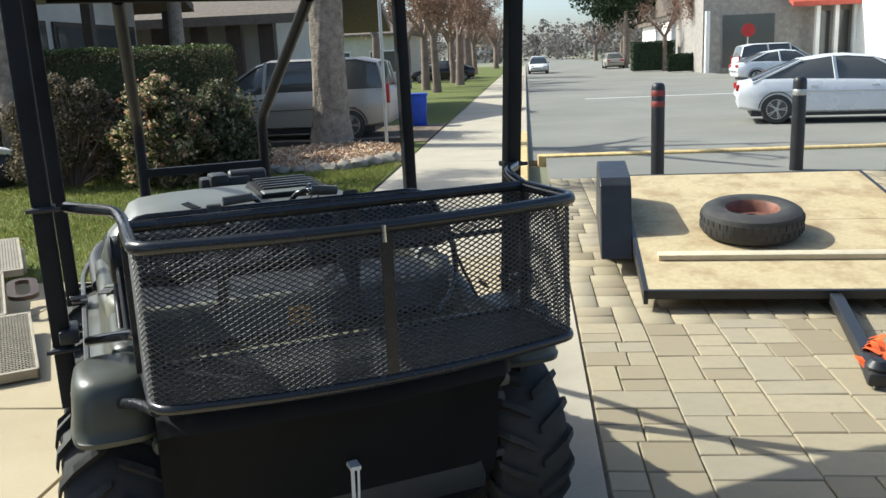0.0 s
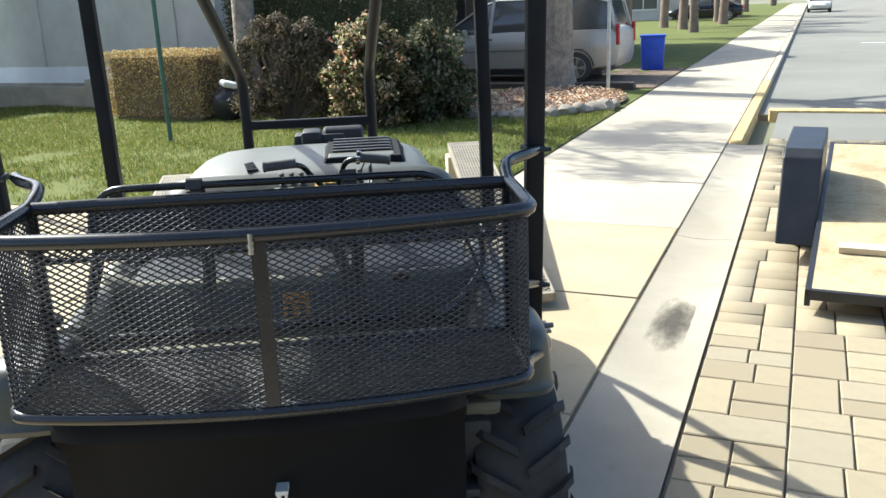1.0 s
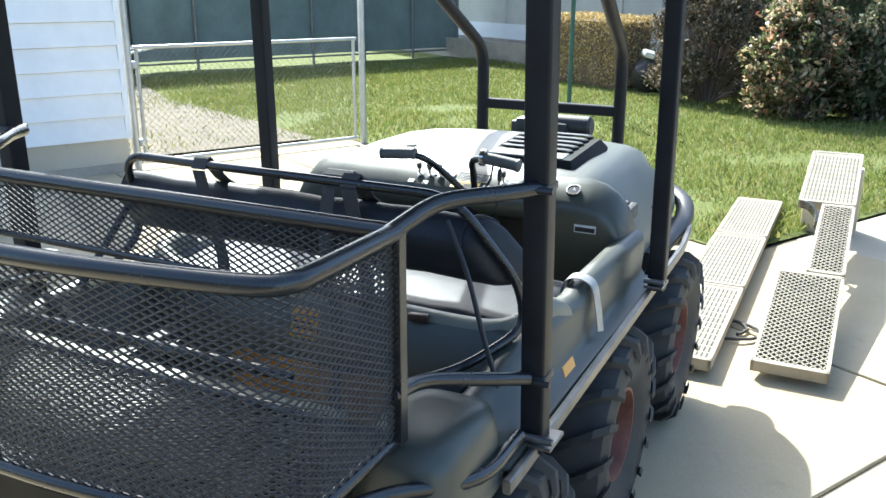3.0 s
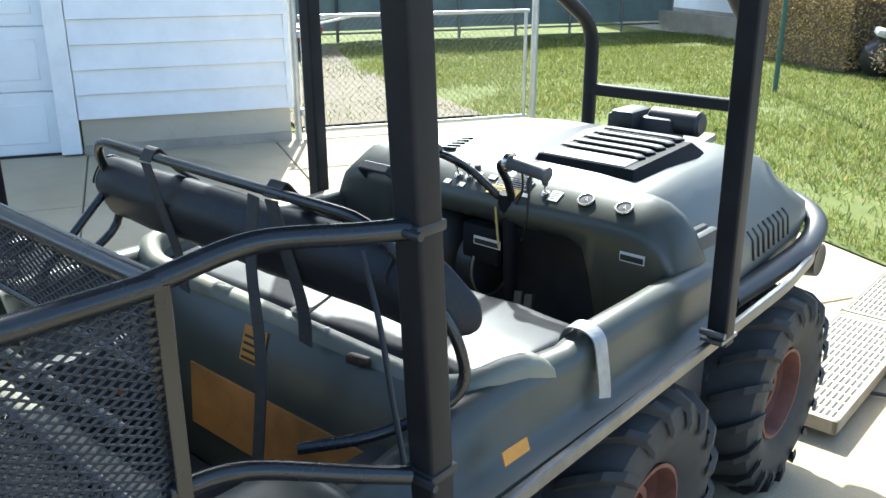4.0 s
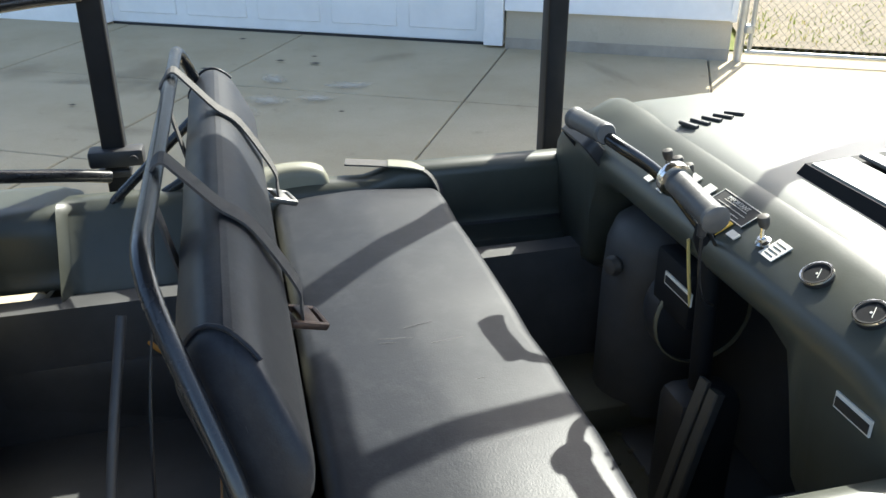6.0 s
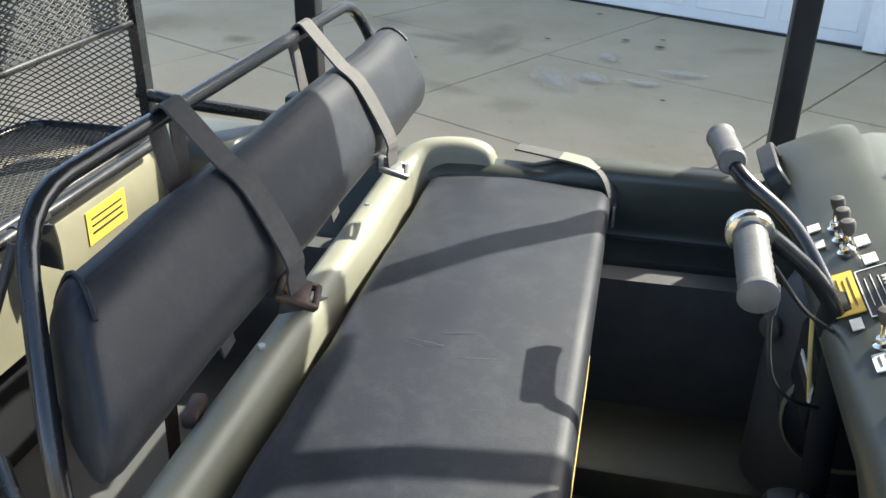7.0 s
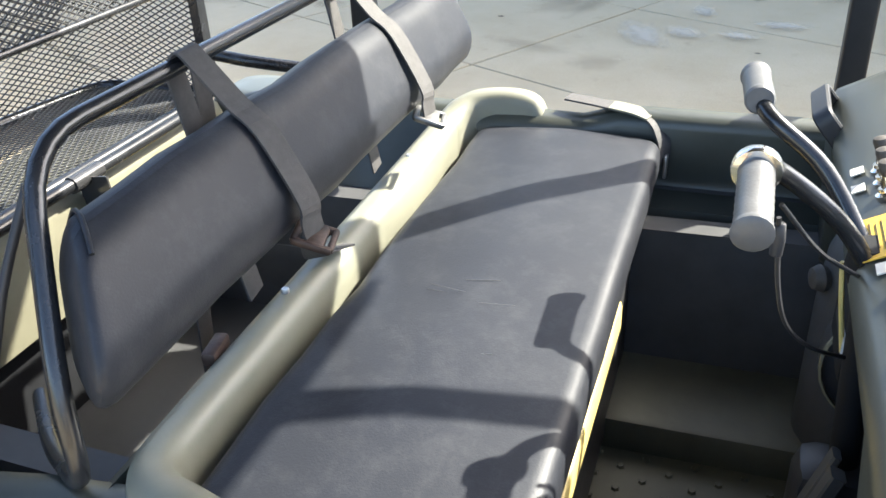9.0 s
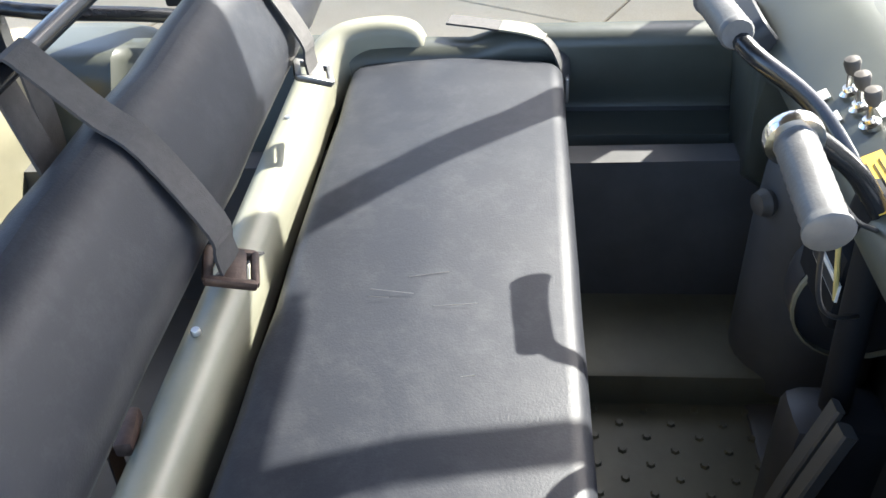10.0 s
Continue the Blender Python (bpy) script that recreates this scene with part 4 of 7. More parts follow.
for x, u, w, h, key in ((-0.127, 0.012, 0.022, 0.018, "white_label"), (-0.071, 0.010, 0.022, 0.018, "white_label"), (-0.045, 0.066, 0.028, 0.018, "white_label"), (0.010, 0.066, 0.026, 0.018, "white_label"), (0.08, 0.020, 0.105, 0.036, "yellow_label"), (0.095, 0.062, 0.115, 0.042, "ink"), (0.157, 0.022, 0.024, 0.014, "white_label"), (0.245, 0.044, 0.034, 0.040, "white_label")):
    bm = bmesh.new()
    box(bm, (w, h, 0.002), on_dash(x, u) + Vector((0, -0.0012, 0.0018)), turn(28, 0, 0))
    lab = part("dash_label", bm, M[key], dash, {"white_label": "small white printed label", "yellow_label": "orange-yellow warning label", "ink": "black instruction plate"}[key], smooth=False)
    if w > 0.03:
        bm = bmesh.new()
        for i in range(3 if key == "ink" else 4):
            box(bm, (w * (0.72 if i % 2 else 0.6), 0.0010, 0.001), on_dash(x, u + (i - 1.5) * h * 0.2) + Vector((0, -0.0022, 0.0032)), turn(28, 0, 0))
        part("print", bm, M["white_label" if key == "ink" else "ink"], lab, smooth=False)
    if key == "ink":
        word = bpy.data.curves.new("heading", "FONT")
        word.body, word.size, word.align_x, word.extrude = "IMPORTANT", 0.0115, "CENTER", 0.0003
        word.materials.append(M["white_label"])
        o = new("heading", word)
        o.parent = lab
        o.matrix_basis = Matrix.Translation(on_dash(x, u + 0.0075) + Vector((0, -0.0022, 0.0034))) @ turn(28, 0, 0).to_4x4()
        for a, b, c, d in ((0, h / 2, w, 0.0016), (0, -h / 2, w, 0.0016), (-w / 2, 0, 0.0016, h), (w / 2, 0, 0.0016, h)):
            bm = bmesh.new()
            box(bm, (c, d, 0.001), on_dash(x + a, u + b * 0.98) + Vector((0, -0.0022, 0.0032)), turn(28, 0, 0))
            part("plate_edge", bm, M["white_label"], lab, smooth=False)
for x, z, w in ((0.518, 0.918, 0.072), (0.03, 0.848, 0.10)):
    bm = bmesh.new()
    box(bm, (w, 0.003, 0.026), (x, 0.7515 if x > 0.2 else 0.764, z))
    lab = part("dash_label", bm, M["white_label"], dash, "white printed label with black bar", smooth=False)
    bm = bmesh.new()
    box(bm, (w * 0.92, 0.002, 0.015), (x, 0.7495 if x > 0.2 else 0.762, z - 0.002))
    part("print", bm, M["ink"], lab, smooth=False)
bm = bmesh.new()
sweep(bm, fillet([(-0.47, 0.775, 0.955), (-0.47, 0.725, 1.015), (-0.33, 0.725, 1.015), (-0.33, 0.775, 0.955)], 0.02), rect(0.012, 0.032, 0.003))
part("grab_handle", bm, M["black_plastic"], dash, "black grab handle on the dash")

# Handlebar
hb = bmesh.new()
tube(hb, [(0.10, 0.80, 0.55), (0.10, 0.775, 0.98)], 0.020, 14)
round_box(hb, (0.14, 0.05, 0.12), (0.0, 0.79, 0.835), 0.012)
lathe(hb, [(0.026, -0.03), (0.032, 0.0), (0.024, 0.03)], pose(0.10, 0.772, 0.985, 10), 16)
column = part("handlebar", hb, M["rear_black"], atv, "black handlebar with two rubber grips", angle=40)
for pts, nm in (([(0.085, 0.775, 0.98), (0.02, 0.71, 1.07), (-0.015, 0.635, 1.125), (-0.09, 0.617, 1.136)], "l"), ([(0.115, 0.775, 0.98), (0.135, 0.72, 1.06), (0.165, 0.645, 1.128), (0.225, 0.621, 1.147)], "r")):
    bm = bmesh.new()
    sweep(bm, smooth_path(pts, 6), circle(0.0115, 10))
    part("bar_arm", bm, M["pipe"], column, angle=60)


def grip_at(a, b, ring, k):
    a, b = Vector(a), Vector(b)
    m = Matrix.Translation(a) @ (b - a).to_track_quat("Z", "Y").to_matrix().to_4x4()
    l = (b - a).length
    bm = bmesh.new()
    prof = [(0.0165, 0.0), (0.019, 0.004), (0.0185, 0.01)]
    for i in range(8):
        h = 0.014 + (l - 0.03) * i / 7
        prof += [(0.0178, h), (0.0187, h + 0.005)]
    prof += [(0.0200, l - 0.008), (0.0205, l - 0.003), (0.017, l)]
    lathe(bm, [(r * k, h) for r, h in prof], m, 18)
    g = part("grip", bm, M["grip"], column, "grey rubber grip", angle=50)
    if ring:
        bm = bmesh.new()
        lathe(bm, [(0.016, -0.012), (0.0265, -0.010), (0.0275, -0.002), (0.0265, 0.004), (0.016, 0.006)], m, 24)
        part("collar", bm, M["chrome"], column, "chrome collar ring")
    return g


grip_at((-0.030, 0.620, 1.140), (-0.158, 0.612, 1.132), False, 1.06)
grip_at((0.216, 0.621, 1.148), (0.338, 0.622, 1.133), True, 1.05)
bar("brake_cable", smooth_path([(0.262, 0.648, 1.118), (0.250, 0.659, 1.03), (0.235, 0.676, 0.97), (0.20, 0.71, 0.92), (0.16, 0.755, 0.885)], 6), 0.0028, column, "black_plastic", 0, 6)
bar("throttle_cable", smooth_path([(0.235, 0.650, 1.12), (0.20, 0.70, 1.05), (0.14, 0.755, 0.99)], 6), 0.003, column, "black_plastic", 0, 6)
bar("wire_loom", [(0.075, 0.743, 0.972), (0.076, 0.750, 0.92), (0.075, 0.765, 0.835)], 0.0035, column, "yellow_hose", 0.02, 6)
bm = bmesh.new()
lathe(bm, [(0.004, -0.022), (0.007, -0.020), (0.008, 0.0), (0.006, 0.016), (0.004, 0.018)], pose(0.258, 0.651, 1.092), 10)
part("cable_end", bm, M["black_plastic"], column, "black cable end below the grip")
bm = bmesh.new()
round_box(bm, (0.10, 0.14, 0.30), (0.10, 0.80, 0.52), 0.03)
lathe(bm, [(0.05, 0.0), (0.095, 0.015), (0.105, 0.04), (0.105, 0.08), (0.05, 0.10)], pose(-0.11, 0.86, 0.745, 0, 90), 26)
part("gear_housing", bm, M["black_plastic"], atv, "black drive housing in the foot well")
bm = bmesh.new()
lathe(bm, [(0.103, 0.083), (0.107, 0.085), (0.107, 0.091), (0.103, 0.093)], pose(-0.11, 0.86, 0.745, 0, 90), 30, close=True)
part("drum_ring", bm, M["tan_dull"], atv, "dull tan edge of the drum")
# Rounded housing in the corner of the foot well, with a bolt knob
bm = bmesh.new()
tower = []
for z, k in ((0.40, 1.0), (0.70, 1.0), (0.80, 0.96), (0.845, 0.84), (0.868, 0.60), (0.876, 0.2)):
    tower.append([(-0.265 + 0.115 * k * math.cos(a), 0.885 + 0.125 * k * math.sin(a), z) for a in np.linspace(0, 2 * math.pi, 25)[:-1]])
loft(bm, tower)
housing = part("wheel_housing", bm, M["tub_black"], atv, "dusty black rounded housing in the foot well", angle=60)
bm = bmesh.new()
lathe(bm, [(0.020, 0.0), (0.024, 0.010), (0.018, 0.024), (0.006, 0.028)], pose(-0.235, 0.768, 0.768, 90, 0, 20), 14)
part("knob", bm, M["knob"], housing, "worn round knob")
for x, w in ((0.16, 0.012), (0.20, 0.020)):
    bm = bmesh.new()
    sweep(bm, fillet([(x, 0.70, 0.42), (x, 0.735, 0.60), (x - 0.015, 0.775, 0.72)], 0.04), rect(w, 0.028, 0.003))
    part("lever_plate", bm, M["deck_black"], atv, "scuffed black lever plate")

# Wheels
def tyre_mesh():
    bm = bmesh.new()
    K = 1.07
    prof = [(0.135, -0.10), (0.175, -0.128), (0.245, -0.140), (0.285, -0.128), (0.298, -0.09), (0.303, 0.0), (0.298, 0.09), (0.285, 0.128), (0.245, 0.140), (0.175, 0.128), (0.135, 0.10)]
    lathe(bm, [(r * K, w) for r, w in prof], Matrix.Rotation(math.pi / 2, 4, "Y"), 40, close=True)
    bmesh.ops.recalc_face_normals(bm, faces=bm.faces)
    me = bpy.data.meshes.new("tyre")
    bm.to_mesh(me)
    bm.free()
    me.materials.append(M["rubber"])
    me.polygons.foreach_set("use_smooth", [True] * len(me.polygons))
    me.set_sharp_from_angle(angle=radians(35))
    return me


def lug_mesh(sgn):
    """One slanting tread bar of the tyre, at the angle zero."""
    bm = bmesh.new()
    K = 1.07
    rows = []
    for k, (u, da, rr) in enumerate(((0.012, 0.20, 0.312), (0.055, 0.12, 0.316), (0.105, 0.03, 0.312), (0.140, -0.05, 0.288), (0.150, -0.09, 0.245))):
        ring = []
        for hw, dr in ((-0.055, -0.018), (-0.042, 0.006), (0.042, 0.006), (0.055, -0.018)):
            a = da + hw * 0.85
            ring.append((sgn * (u + (0.004 if dr > 0 and k > 2 else 0)), K * (rr + dr) * math.cos(a), K * (rr + dr) * math.sin(a)))
        rows.append(ring)
    loft(bm, rows)
    bmesh.ops.recalc_face_normals(bm, faces=bm.faces)
    me = bpy.data.meshes.new("tread_bar")
    bm.to_mesh(me)
    bm.free()
    me.materials.append(M["rubber"])
    return me


def rim_mesh():
    bm = bmesh.new()
    prof = [(0.0, 0.045), (0.05, 0.045), (0.055, 0.065), (0.075, 0.065), (0.085, 0.03), (0.118, 0.025), (0.135, 0.08), (0.148, 0.105), (0.150, 0.112), (0.140, 0.113), (0.13, 0.085), (0.128, -0.09), (0.0, -0.09)]
    lathe(bm, prof[1:-1], Matrix.Rotation(math.pi / 2, 4, "Y"), 28)
    for i in range(5):
        a = 2 * math.pi * i / 5
        lathe(bm, [(0.009, 0.03), (0.009, 0.045), (0.004, 0.048)], Matrix.Rotation(math.pi / 2, 4, "Y") @ Matrix.Translation((0.098 * math.cos(a), 0.098 * math.sin(a), 0)), 6)
    bmesh.ops.recalc_face_normals(bm, faces=bm.faces)
    me = bpy.data.meshes.new("rim")
    bm.to_mesh(me)
    bm.free()
    me.materials.append(M["rim_red"])
    me.polygons.foreach_set("use_smooth", [True] * len(me.polygons))
    me.set_sharp_from_angle(angle=radians(35))
    return me


TYRE, RIM = tyre_mesh(), rim_mesh()
LUGS = {1: lug_mesh(1), -1: lug_mesh(-1)}
for k, y in enumerate((1.40, 0.54, -0.32)):
    for sx in (1, -1):
        w = new("wheel")
        w.parent = atv
        w.matrix_basis = pose(0.622 if sx > 0 else -0.690, y, 0.335, 0, 0, 0 if sx > 0 else 180) @ pose(0, 0, 0, 17 * k + 5)
        for nm, me in (("tyre", TYRE), ("rim", RIM)):
            o = new(nm, me)
            o.parent = w
        o["label"] = "rusty red-brown rim"
        for i in range(18):
            for sgn in (-1, 1):
                o = new("tread_bar", LUGS[sgn])
                o.parent = w
                o.rotation_euler = (2 * math.pi * (i + (0.5 if sgn > 0 else 0)) / 18, 0, 0)
for y in (1.40, 0.54, -0.32):
    bm = bmesh.new()
    tube(bm, [(-0.56, y, 0.333), (0.56, y, 0.333)], 0.02, 8)
    part("axle", bm, M["pipe"], atv, "black steel axle")

# Cage: square posts, slanting front pillars, top frame and cloth roof
POST = rounded(0.053, 0.053, 0.007)
RZ = 1.98


def square(name, pts, sec=POST, parent=atv, mat="post", bend=0.0, up=(0, 1, 0)):
    bm = bmesh.new()
    sweep(bm, fillet(pts, bend) if bend else pts, sec, up=up)
    return part(name, bm, M[mat], parent, angle=30)


for sx in (1, -1):
    rx, ry, lean = (0.728, -0.240, 0.085) if sx > 0 else (0.786, -0.290, 0.0)
    px = 0.375 if sx < 0 else 0.290
    square("rear_post", [(sx * rx, ry, 0.70), (sx * (rx + 0.008), ry - lean, RZ)])
    square("middle_post", [(sx * (0.752 if sx > 0 else 0.772), 0.805, 0.735), (sx * (0.735 if sx > 0 else 0.785), 0.805, RZ)])
    square("roof_rail", [(sx * 0.748, -0.40, RZ), (sx * 0.748, 0.98, RZ)], rect(0.05, 0.05, 0.005), up=(0, 0, 1))
    bar("front_pillar", [(sx * px, 1.94, 0.74), (sx * px, 1.94, 1.38), (sx * (px + 0.075), 0.97, RZ - 0.01)], 0.028, bend=0.10, mat="post")
    for y, z in ((ry, 0.735), (0.80, 0.765)):
        bm = bmesh.new()
        box(bm, (0.06, 0.09, 0.010), (sx * 0.75, y, z - 0.012))
        tube(bm, [(sx * 0.72, y - 0.045, z + 0.01), (sx * 0.785, y - 0.045, z + 0.01)], 0.009, 8)
        part("post_foot", bm, M["rail"], atv, "bolted steel post foot", bevel=0.002)
    for z in (0.88, 1.30):
        bm = bmesh.new()
        yc = ry - lean * (z - 0.70) / (RZ - 0.70)
        round_box(bm, (0.064, 0.064, 0.018), (sx * rx, yc, z), 0.004)
        tube(bm, [(sx * (rx - 0.045), yc - 0.038, z), (sx * (rx + 0.045), yc - 0.038, z)], 0.007, 8)
        part("clamp", bm, M["black_plastic"], atv, "black bolted clamp on the post")
bm = bmesh.new()
round_box(bm, (0.055, 0.125, 0.042), (-0.765, -0.285, 0.922), 0.008)
tube(bm, [(-0.775, -0.245, 0.922), (-0.728, -0.245, 0.922)], 0.010, 10)
part("clamp", bm, M["black_plastic"], atv, "black bolted clamp at the post foot")
square("front_crossbar", [(-0.375, 1.94, 1.128), (0.29, 1.94, 1.128)], rect(0.04, 0.045, 0.004), up=(0, 0, 1))
square("roof_crossbar", [(-0.74, 0.97, RZ), (0.74, 0.97, RZ)], rect(0.045, 0.045, 0.004), up=(0, 0, 1))
square("roof_crossbar", [(-0.70, -0.40, RZ), (0.70, -0.40, RZ)], rect(0.045, 0.045, 0.004), up=(0, 0, 1))
bm = bmesh.new()
rings = []
for y, dz in ((-0.50, 0.0), (-0.47, 0.03), (0.2, 0.05), (0.96, 0.035), (1.01, 0.0)):
    rings.append([(-0.785, y, RZ + 0.03 + dz * 0.4), (-0.5, y, RZ + 0.04 + dz), (0.5, y, RZ + 0.04 + dz), (0.785, y, RZ + 0.03 + dz * 0.4), (0.775, y, RZ + 0.026), (-0.775, y, RZ + 0.026)])
loft(bm, rings)
part("roof", bm, M["black_plastic"], atv, "black moulded roof panel")

# Winch box on the nose and the lamp
bm = bmesh.new()
round_box(bm, (0.26, 0.12, 0.10), (0.02, 1.70, 1.055), 0.015)
round_box(bm, (0.10, 0.15, 0.075), (-0.02, 1.66, 1.09), 0.02)
lathe(bm, [(0.035, -0.10), (0.045, -0.09), (0.045, 0.09), (0.035, 0.10)], Matrix.Translation((0.14, 1.70, 1.09)) @ Matrix.Rotation(math.pi / 2, 4, "Y"), 14)
part("winch", bm, M["black_plastic"], atv, "black winch on the hood nose")
for sx in (1, -1):
    bm = bmesh.new()
    lathe(bm, [(0.075, -0.05), (0.085, 0.0), (0.08, 0.02), (0.01, 0.028)], Matrix.Translation((sx * 0.44, 1.92, 0.60)) @ Matrix.Rotation(-math.pi / 2, 4, "X"), 20)
    part("headlight", bm, M["glass"], atv, "round dark headlight")

# Backrest: padded roll hung by straps on a bent hoop
HOOP = [(0.42, -0.28, 0.80), (0.52, -0.17, 0.815), (0.615, -0.02, 0.88), (0.598, -0.032, 1.00), (0.465, -0.118, 1.212), (-0.575, -0.105, 1.215), (-0.615, -0.02, 0.97), (-0.62, -0.20, 0.86)]
hoop = bar("seatback_hoop", HOOP, 0.0118, bend=0.08, n=12)
bar("hoop_brace", [(-0.60, -0.06, 1.08), (-0.60, -0.32, 0.84)], 0.011, hoop)
BACK = round_section([(-0.105, 1.090), (-0.058, 1.160), (-0.010, 1.144), (0.044, 1.038), (0.028, 0.978), (-0.055, 0.985)], 0.030)
back = cushion("backrest", -0.63, 0.540, BACK, "black vinyl backrest roll hung from the hoop", puff=0.004, lean=0.30, skew=0.75, flat_end=True)
cy, cz = (sum(p[i] for p in BACK) / len(BACK) for i in (0, 1))
for x, k, q in ((0.516, 0.30, 0.75), (-0.616, 0.0, 0.0)):
    bm = bmesh.new()
    sweep(bm, [(x + k * (0.06 - (z - cz)) + q * (y - cy), y, z) for y, z in BACK if z > 1.085 and y < 0.0], circle(0.0030, 6))
    part("piping", bm, M["vinyl"], back, "stitched black piping", angle=80)
for x in (0.185, -0.285):
    bm = bmesh.new()
    loop = [(x, -0.128, 1.205), (x, -0.105, 1.234), (x, -0.082, 1.214), (x, -0.037, 1.163), (x + 0.006, 0.004, 1.130), (x + 0.012, 0.056, 1.040), (x + 0.016, 0.060, 1.010), (x + 0.014, 0.062, 0.985)]
    sweep(bm, smooth_path(loop, 4), rect(0.046, 0.0035), up=(0, 1, 0))
    st = part("strap", bm, M["strap"], back, "black woven strap", smooth=False)
    bm = bmesh.new()
    sweep(bm, smooth_path([(x, -0.126, 1.20), (x + 0.006, -0.10, 1.08), (x + 0.01, -0.07, 0.95), (x, -0.06, 0.86)], 4), rect(0.040, 0.0035), up=(0, 1, 0))
    part("strap", bm, M["strap"], back, smooth=False)
    bm = bmesh.new()
    c = Vector((x + 0.014, 0.060, 0.978))
    tilt = turn(-20, 0, 15)
    for dx in (-0.027, 0.027):
        round_box(bm, (0.010, 0.058, 0.012), c + tilt @ Vector((dx, 0.0, 0.004)), 0.004, tilt)
    for dy, w in ((-0.025, 0.012), (0.004, 0.026), (0.026, 0.010)):
        round_box(bm, (0.060, w, 0.010), c + tilt @ Vector((0, dy, 0.005)), 0.004, tilt)
    part("buckle", bm, M["rust"] if x > 0 else M["rail"], back, "rusty steel strap buckle")
bm = bmesh.new()
sweep(bm, smooth_path([(0.192, 0.052, 0.968), (0.155, 0.030, 0.930), (0.115, 0.012, 0.895), (0.080, 0.014, 0.887), (0.045, 0.032, 0.882)], 4), rect(0.034, 0.003), up=(0, 0, 1))
part("strap_tail", bm, M["strap"], back, smooth=False)
# Hardware behind the backrest
bm = bmesh.new()
round_box(bm, (0.055, 0.022, 0.022), (0.33, -0.040, 0.862), 0.006, turn(0, 0, 10))
part("latch_box", bm, M["rust"], atv, "rusty steel latch behind the backrest")
bm = bmesh.new()
lathe(bm, [(0.055, 0.0), (0.060, 0.01), (0.055, 0.02), (0.02, 0.024)], Matrix.Translation((-0.53, -0.34, 0.70)) @ Matrix.Rotation(math.pi / 2, 4, "Y"), 20)
part("filler_cap", bm, M["black_plastic"], atv, "round black filler cap")
bar("wire_loom", smooth_path([(-0.50, -0.30, 0.66), (-0.40, -0.22, 0.60), (-0.44, -0.14, 0.52)], 6), 0.006, atv, "orange_label", 0, 6)
# Tape and straps over the side walls
bm = bmesh.new()
tape = [(0.575, 0.355, 0.80), (0.590, 0.352, 0.872), (0.61, 0.35, 0.899), (0.645, 0.35, 0.902), (0.675, 0.35, 0.885), (0.688, 0.348, 0.84), (0.700, 0.345, 0.775), (0.704, 0.34, 0.755)]
sweep(bm, smooth_path([(x, y - 0.008, z) for x, y, z in tape], 4), rect(0.042, 0.003), up=(0, 0, 1))
part("tape", bm, M["tape"], atv, "strip of silver tape over the side wall")
bm = bmesh.new()
sweep(bm, smooth_path([(-0.655, 0.24, 0.90), (-0.635, 0.33, 0.895), (-0.61, 0.42, 0.885), (-0.585, 0.455, 0.845), (-0.58, 0.46, 0.80)], 5), rect(0.042, 0.004), up=(0, 0, 1))
lap = part("lap_strap", bm, M["strap"], atv, "dark strap over the seat corner", smooth=False)
bm = bmesh.new()
sweep(bm, smooth_path([(-0.628, 0.34, 0.898), (-0.618, 0.39, 0.893), (-0.607, 0.425, 0.886)], 4), rect(0.046, 0.004), up=(0, 0, 1))
part("patch", bm, M["tan"], lap, "pale tan patch", smooth=False)
bm = bmesh.new()
round_box(bm, (0.03, 0.008, 0.05), (-0.582, 0.464, 0.79), 0.003)
part("buckle", bm, M["zinc"], lap, "steel tongue")
bm = bmesh.new()
box(bm, (0.003, 0.075, 0.026), (0.728, -0.02, 0.80), turn(0, -18, 0))
part("side_reflector", bm, M["orange_label"], atv, "orange side reflector")
rail_ob = bar("bed_rail", [(0.30, -0.540, 0.905), (-0.46, -0.548, 0.900)], 0.0125)
bm = bmesh.new()
sweep(bm, [(0.005, -0.5435, 0.902), (-0.02, -0.5435, 0.902), (-0.065, -0.544, 0.902), (-0.075, -0.544, 0.902)], circle(0.0165, 12))
sweep(bm, smooth_path([(-0.035, -0.528, 0.905), (-0.035, -0.525, 0.87), (-0.038, -0.530, 0.82)], 4), rect(0.070, 0.004), up=(1, 0, 0))
part("tape_wrap", bm, M["dial"], rail_ob, "glossy black tape wrapped round the rail", angle=60)
# Hydraulic strut by the right post
bar("hose", smooth_path([(0.46, -0.14, 1.16), (0.52, -0.16, 1.05), (0.57, -0.18, 0.92), (0.62, -0.20, 0.80)], 5), 0.006, atv, "black_plastic", 0, 8)
for x0, x1 in ((0.13, 0.17),):
    bm = bmesh.new()
    sweep(bm, smooth_path([(x0, -0.128, 1.20), (x0 - 0.01, -0.14, 1.05), (x1, -0.17, 0.85), (x1 - 0.01, -0.20, 0.55)], 4), rect(0.036, 0.003), up=(0, 1, 0))
    part("strap", bm, M["strap"], hoop, "slack black strap hanging from the hoop", smooth=False)

# Cargo basket of expanded steel on the cage
basket = empty("cargo_basket", (-0.052, 0, 0))
basket.rotation_euler = (0, 0, radians(YAW))
tagged(basket, "black expanded-steel cargo basket clamped behind the cage posts", "basket")
BR, BF, HW = -0.93, -0.62, 0.590
ZT, ZB = 1.275, 0.875


def bow(x):
    """The rear rim bows out towards its middle."""
    return -0.075 * (1 - (x / HW) ** 2)


rear_line = [(HW * u, BR + bow(HW * u)) for u in (-0.93, -0.7, -0.45, -0.2, 0, 0.2, 0.45, 0.7, 0.93)]
loop = [(-HW, BF), (-HW, BR + 0.07), (-HW * 0.985, BR + 0.02)] + rear_line + [(HW * 0.985, BR + 0.02), (HW, BR + 0.07), (HW, BF)]


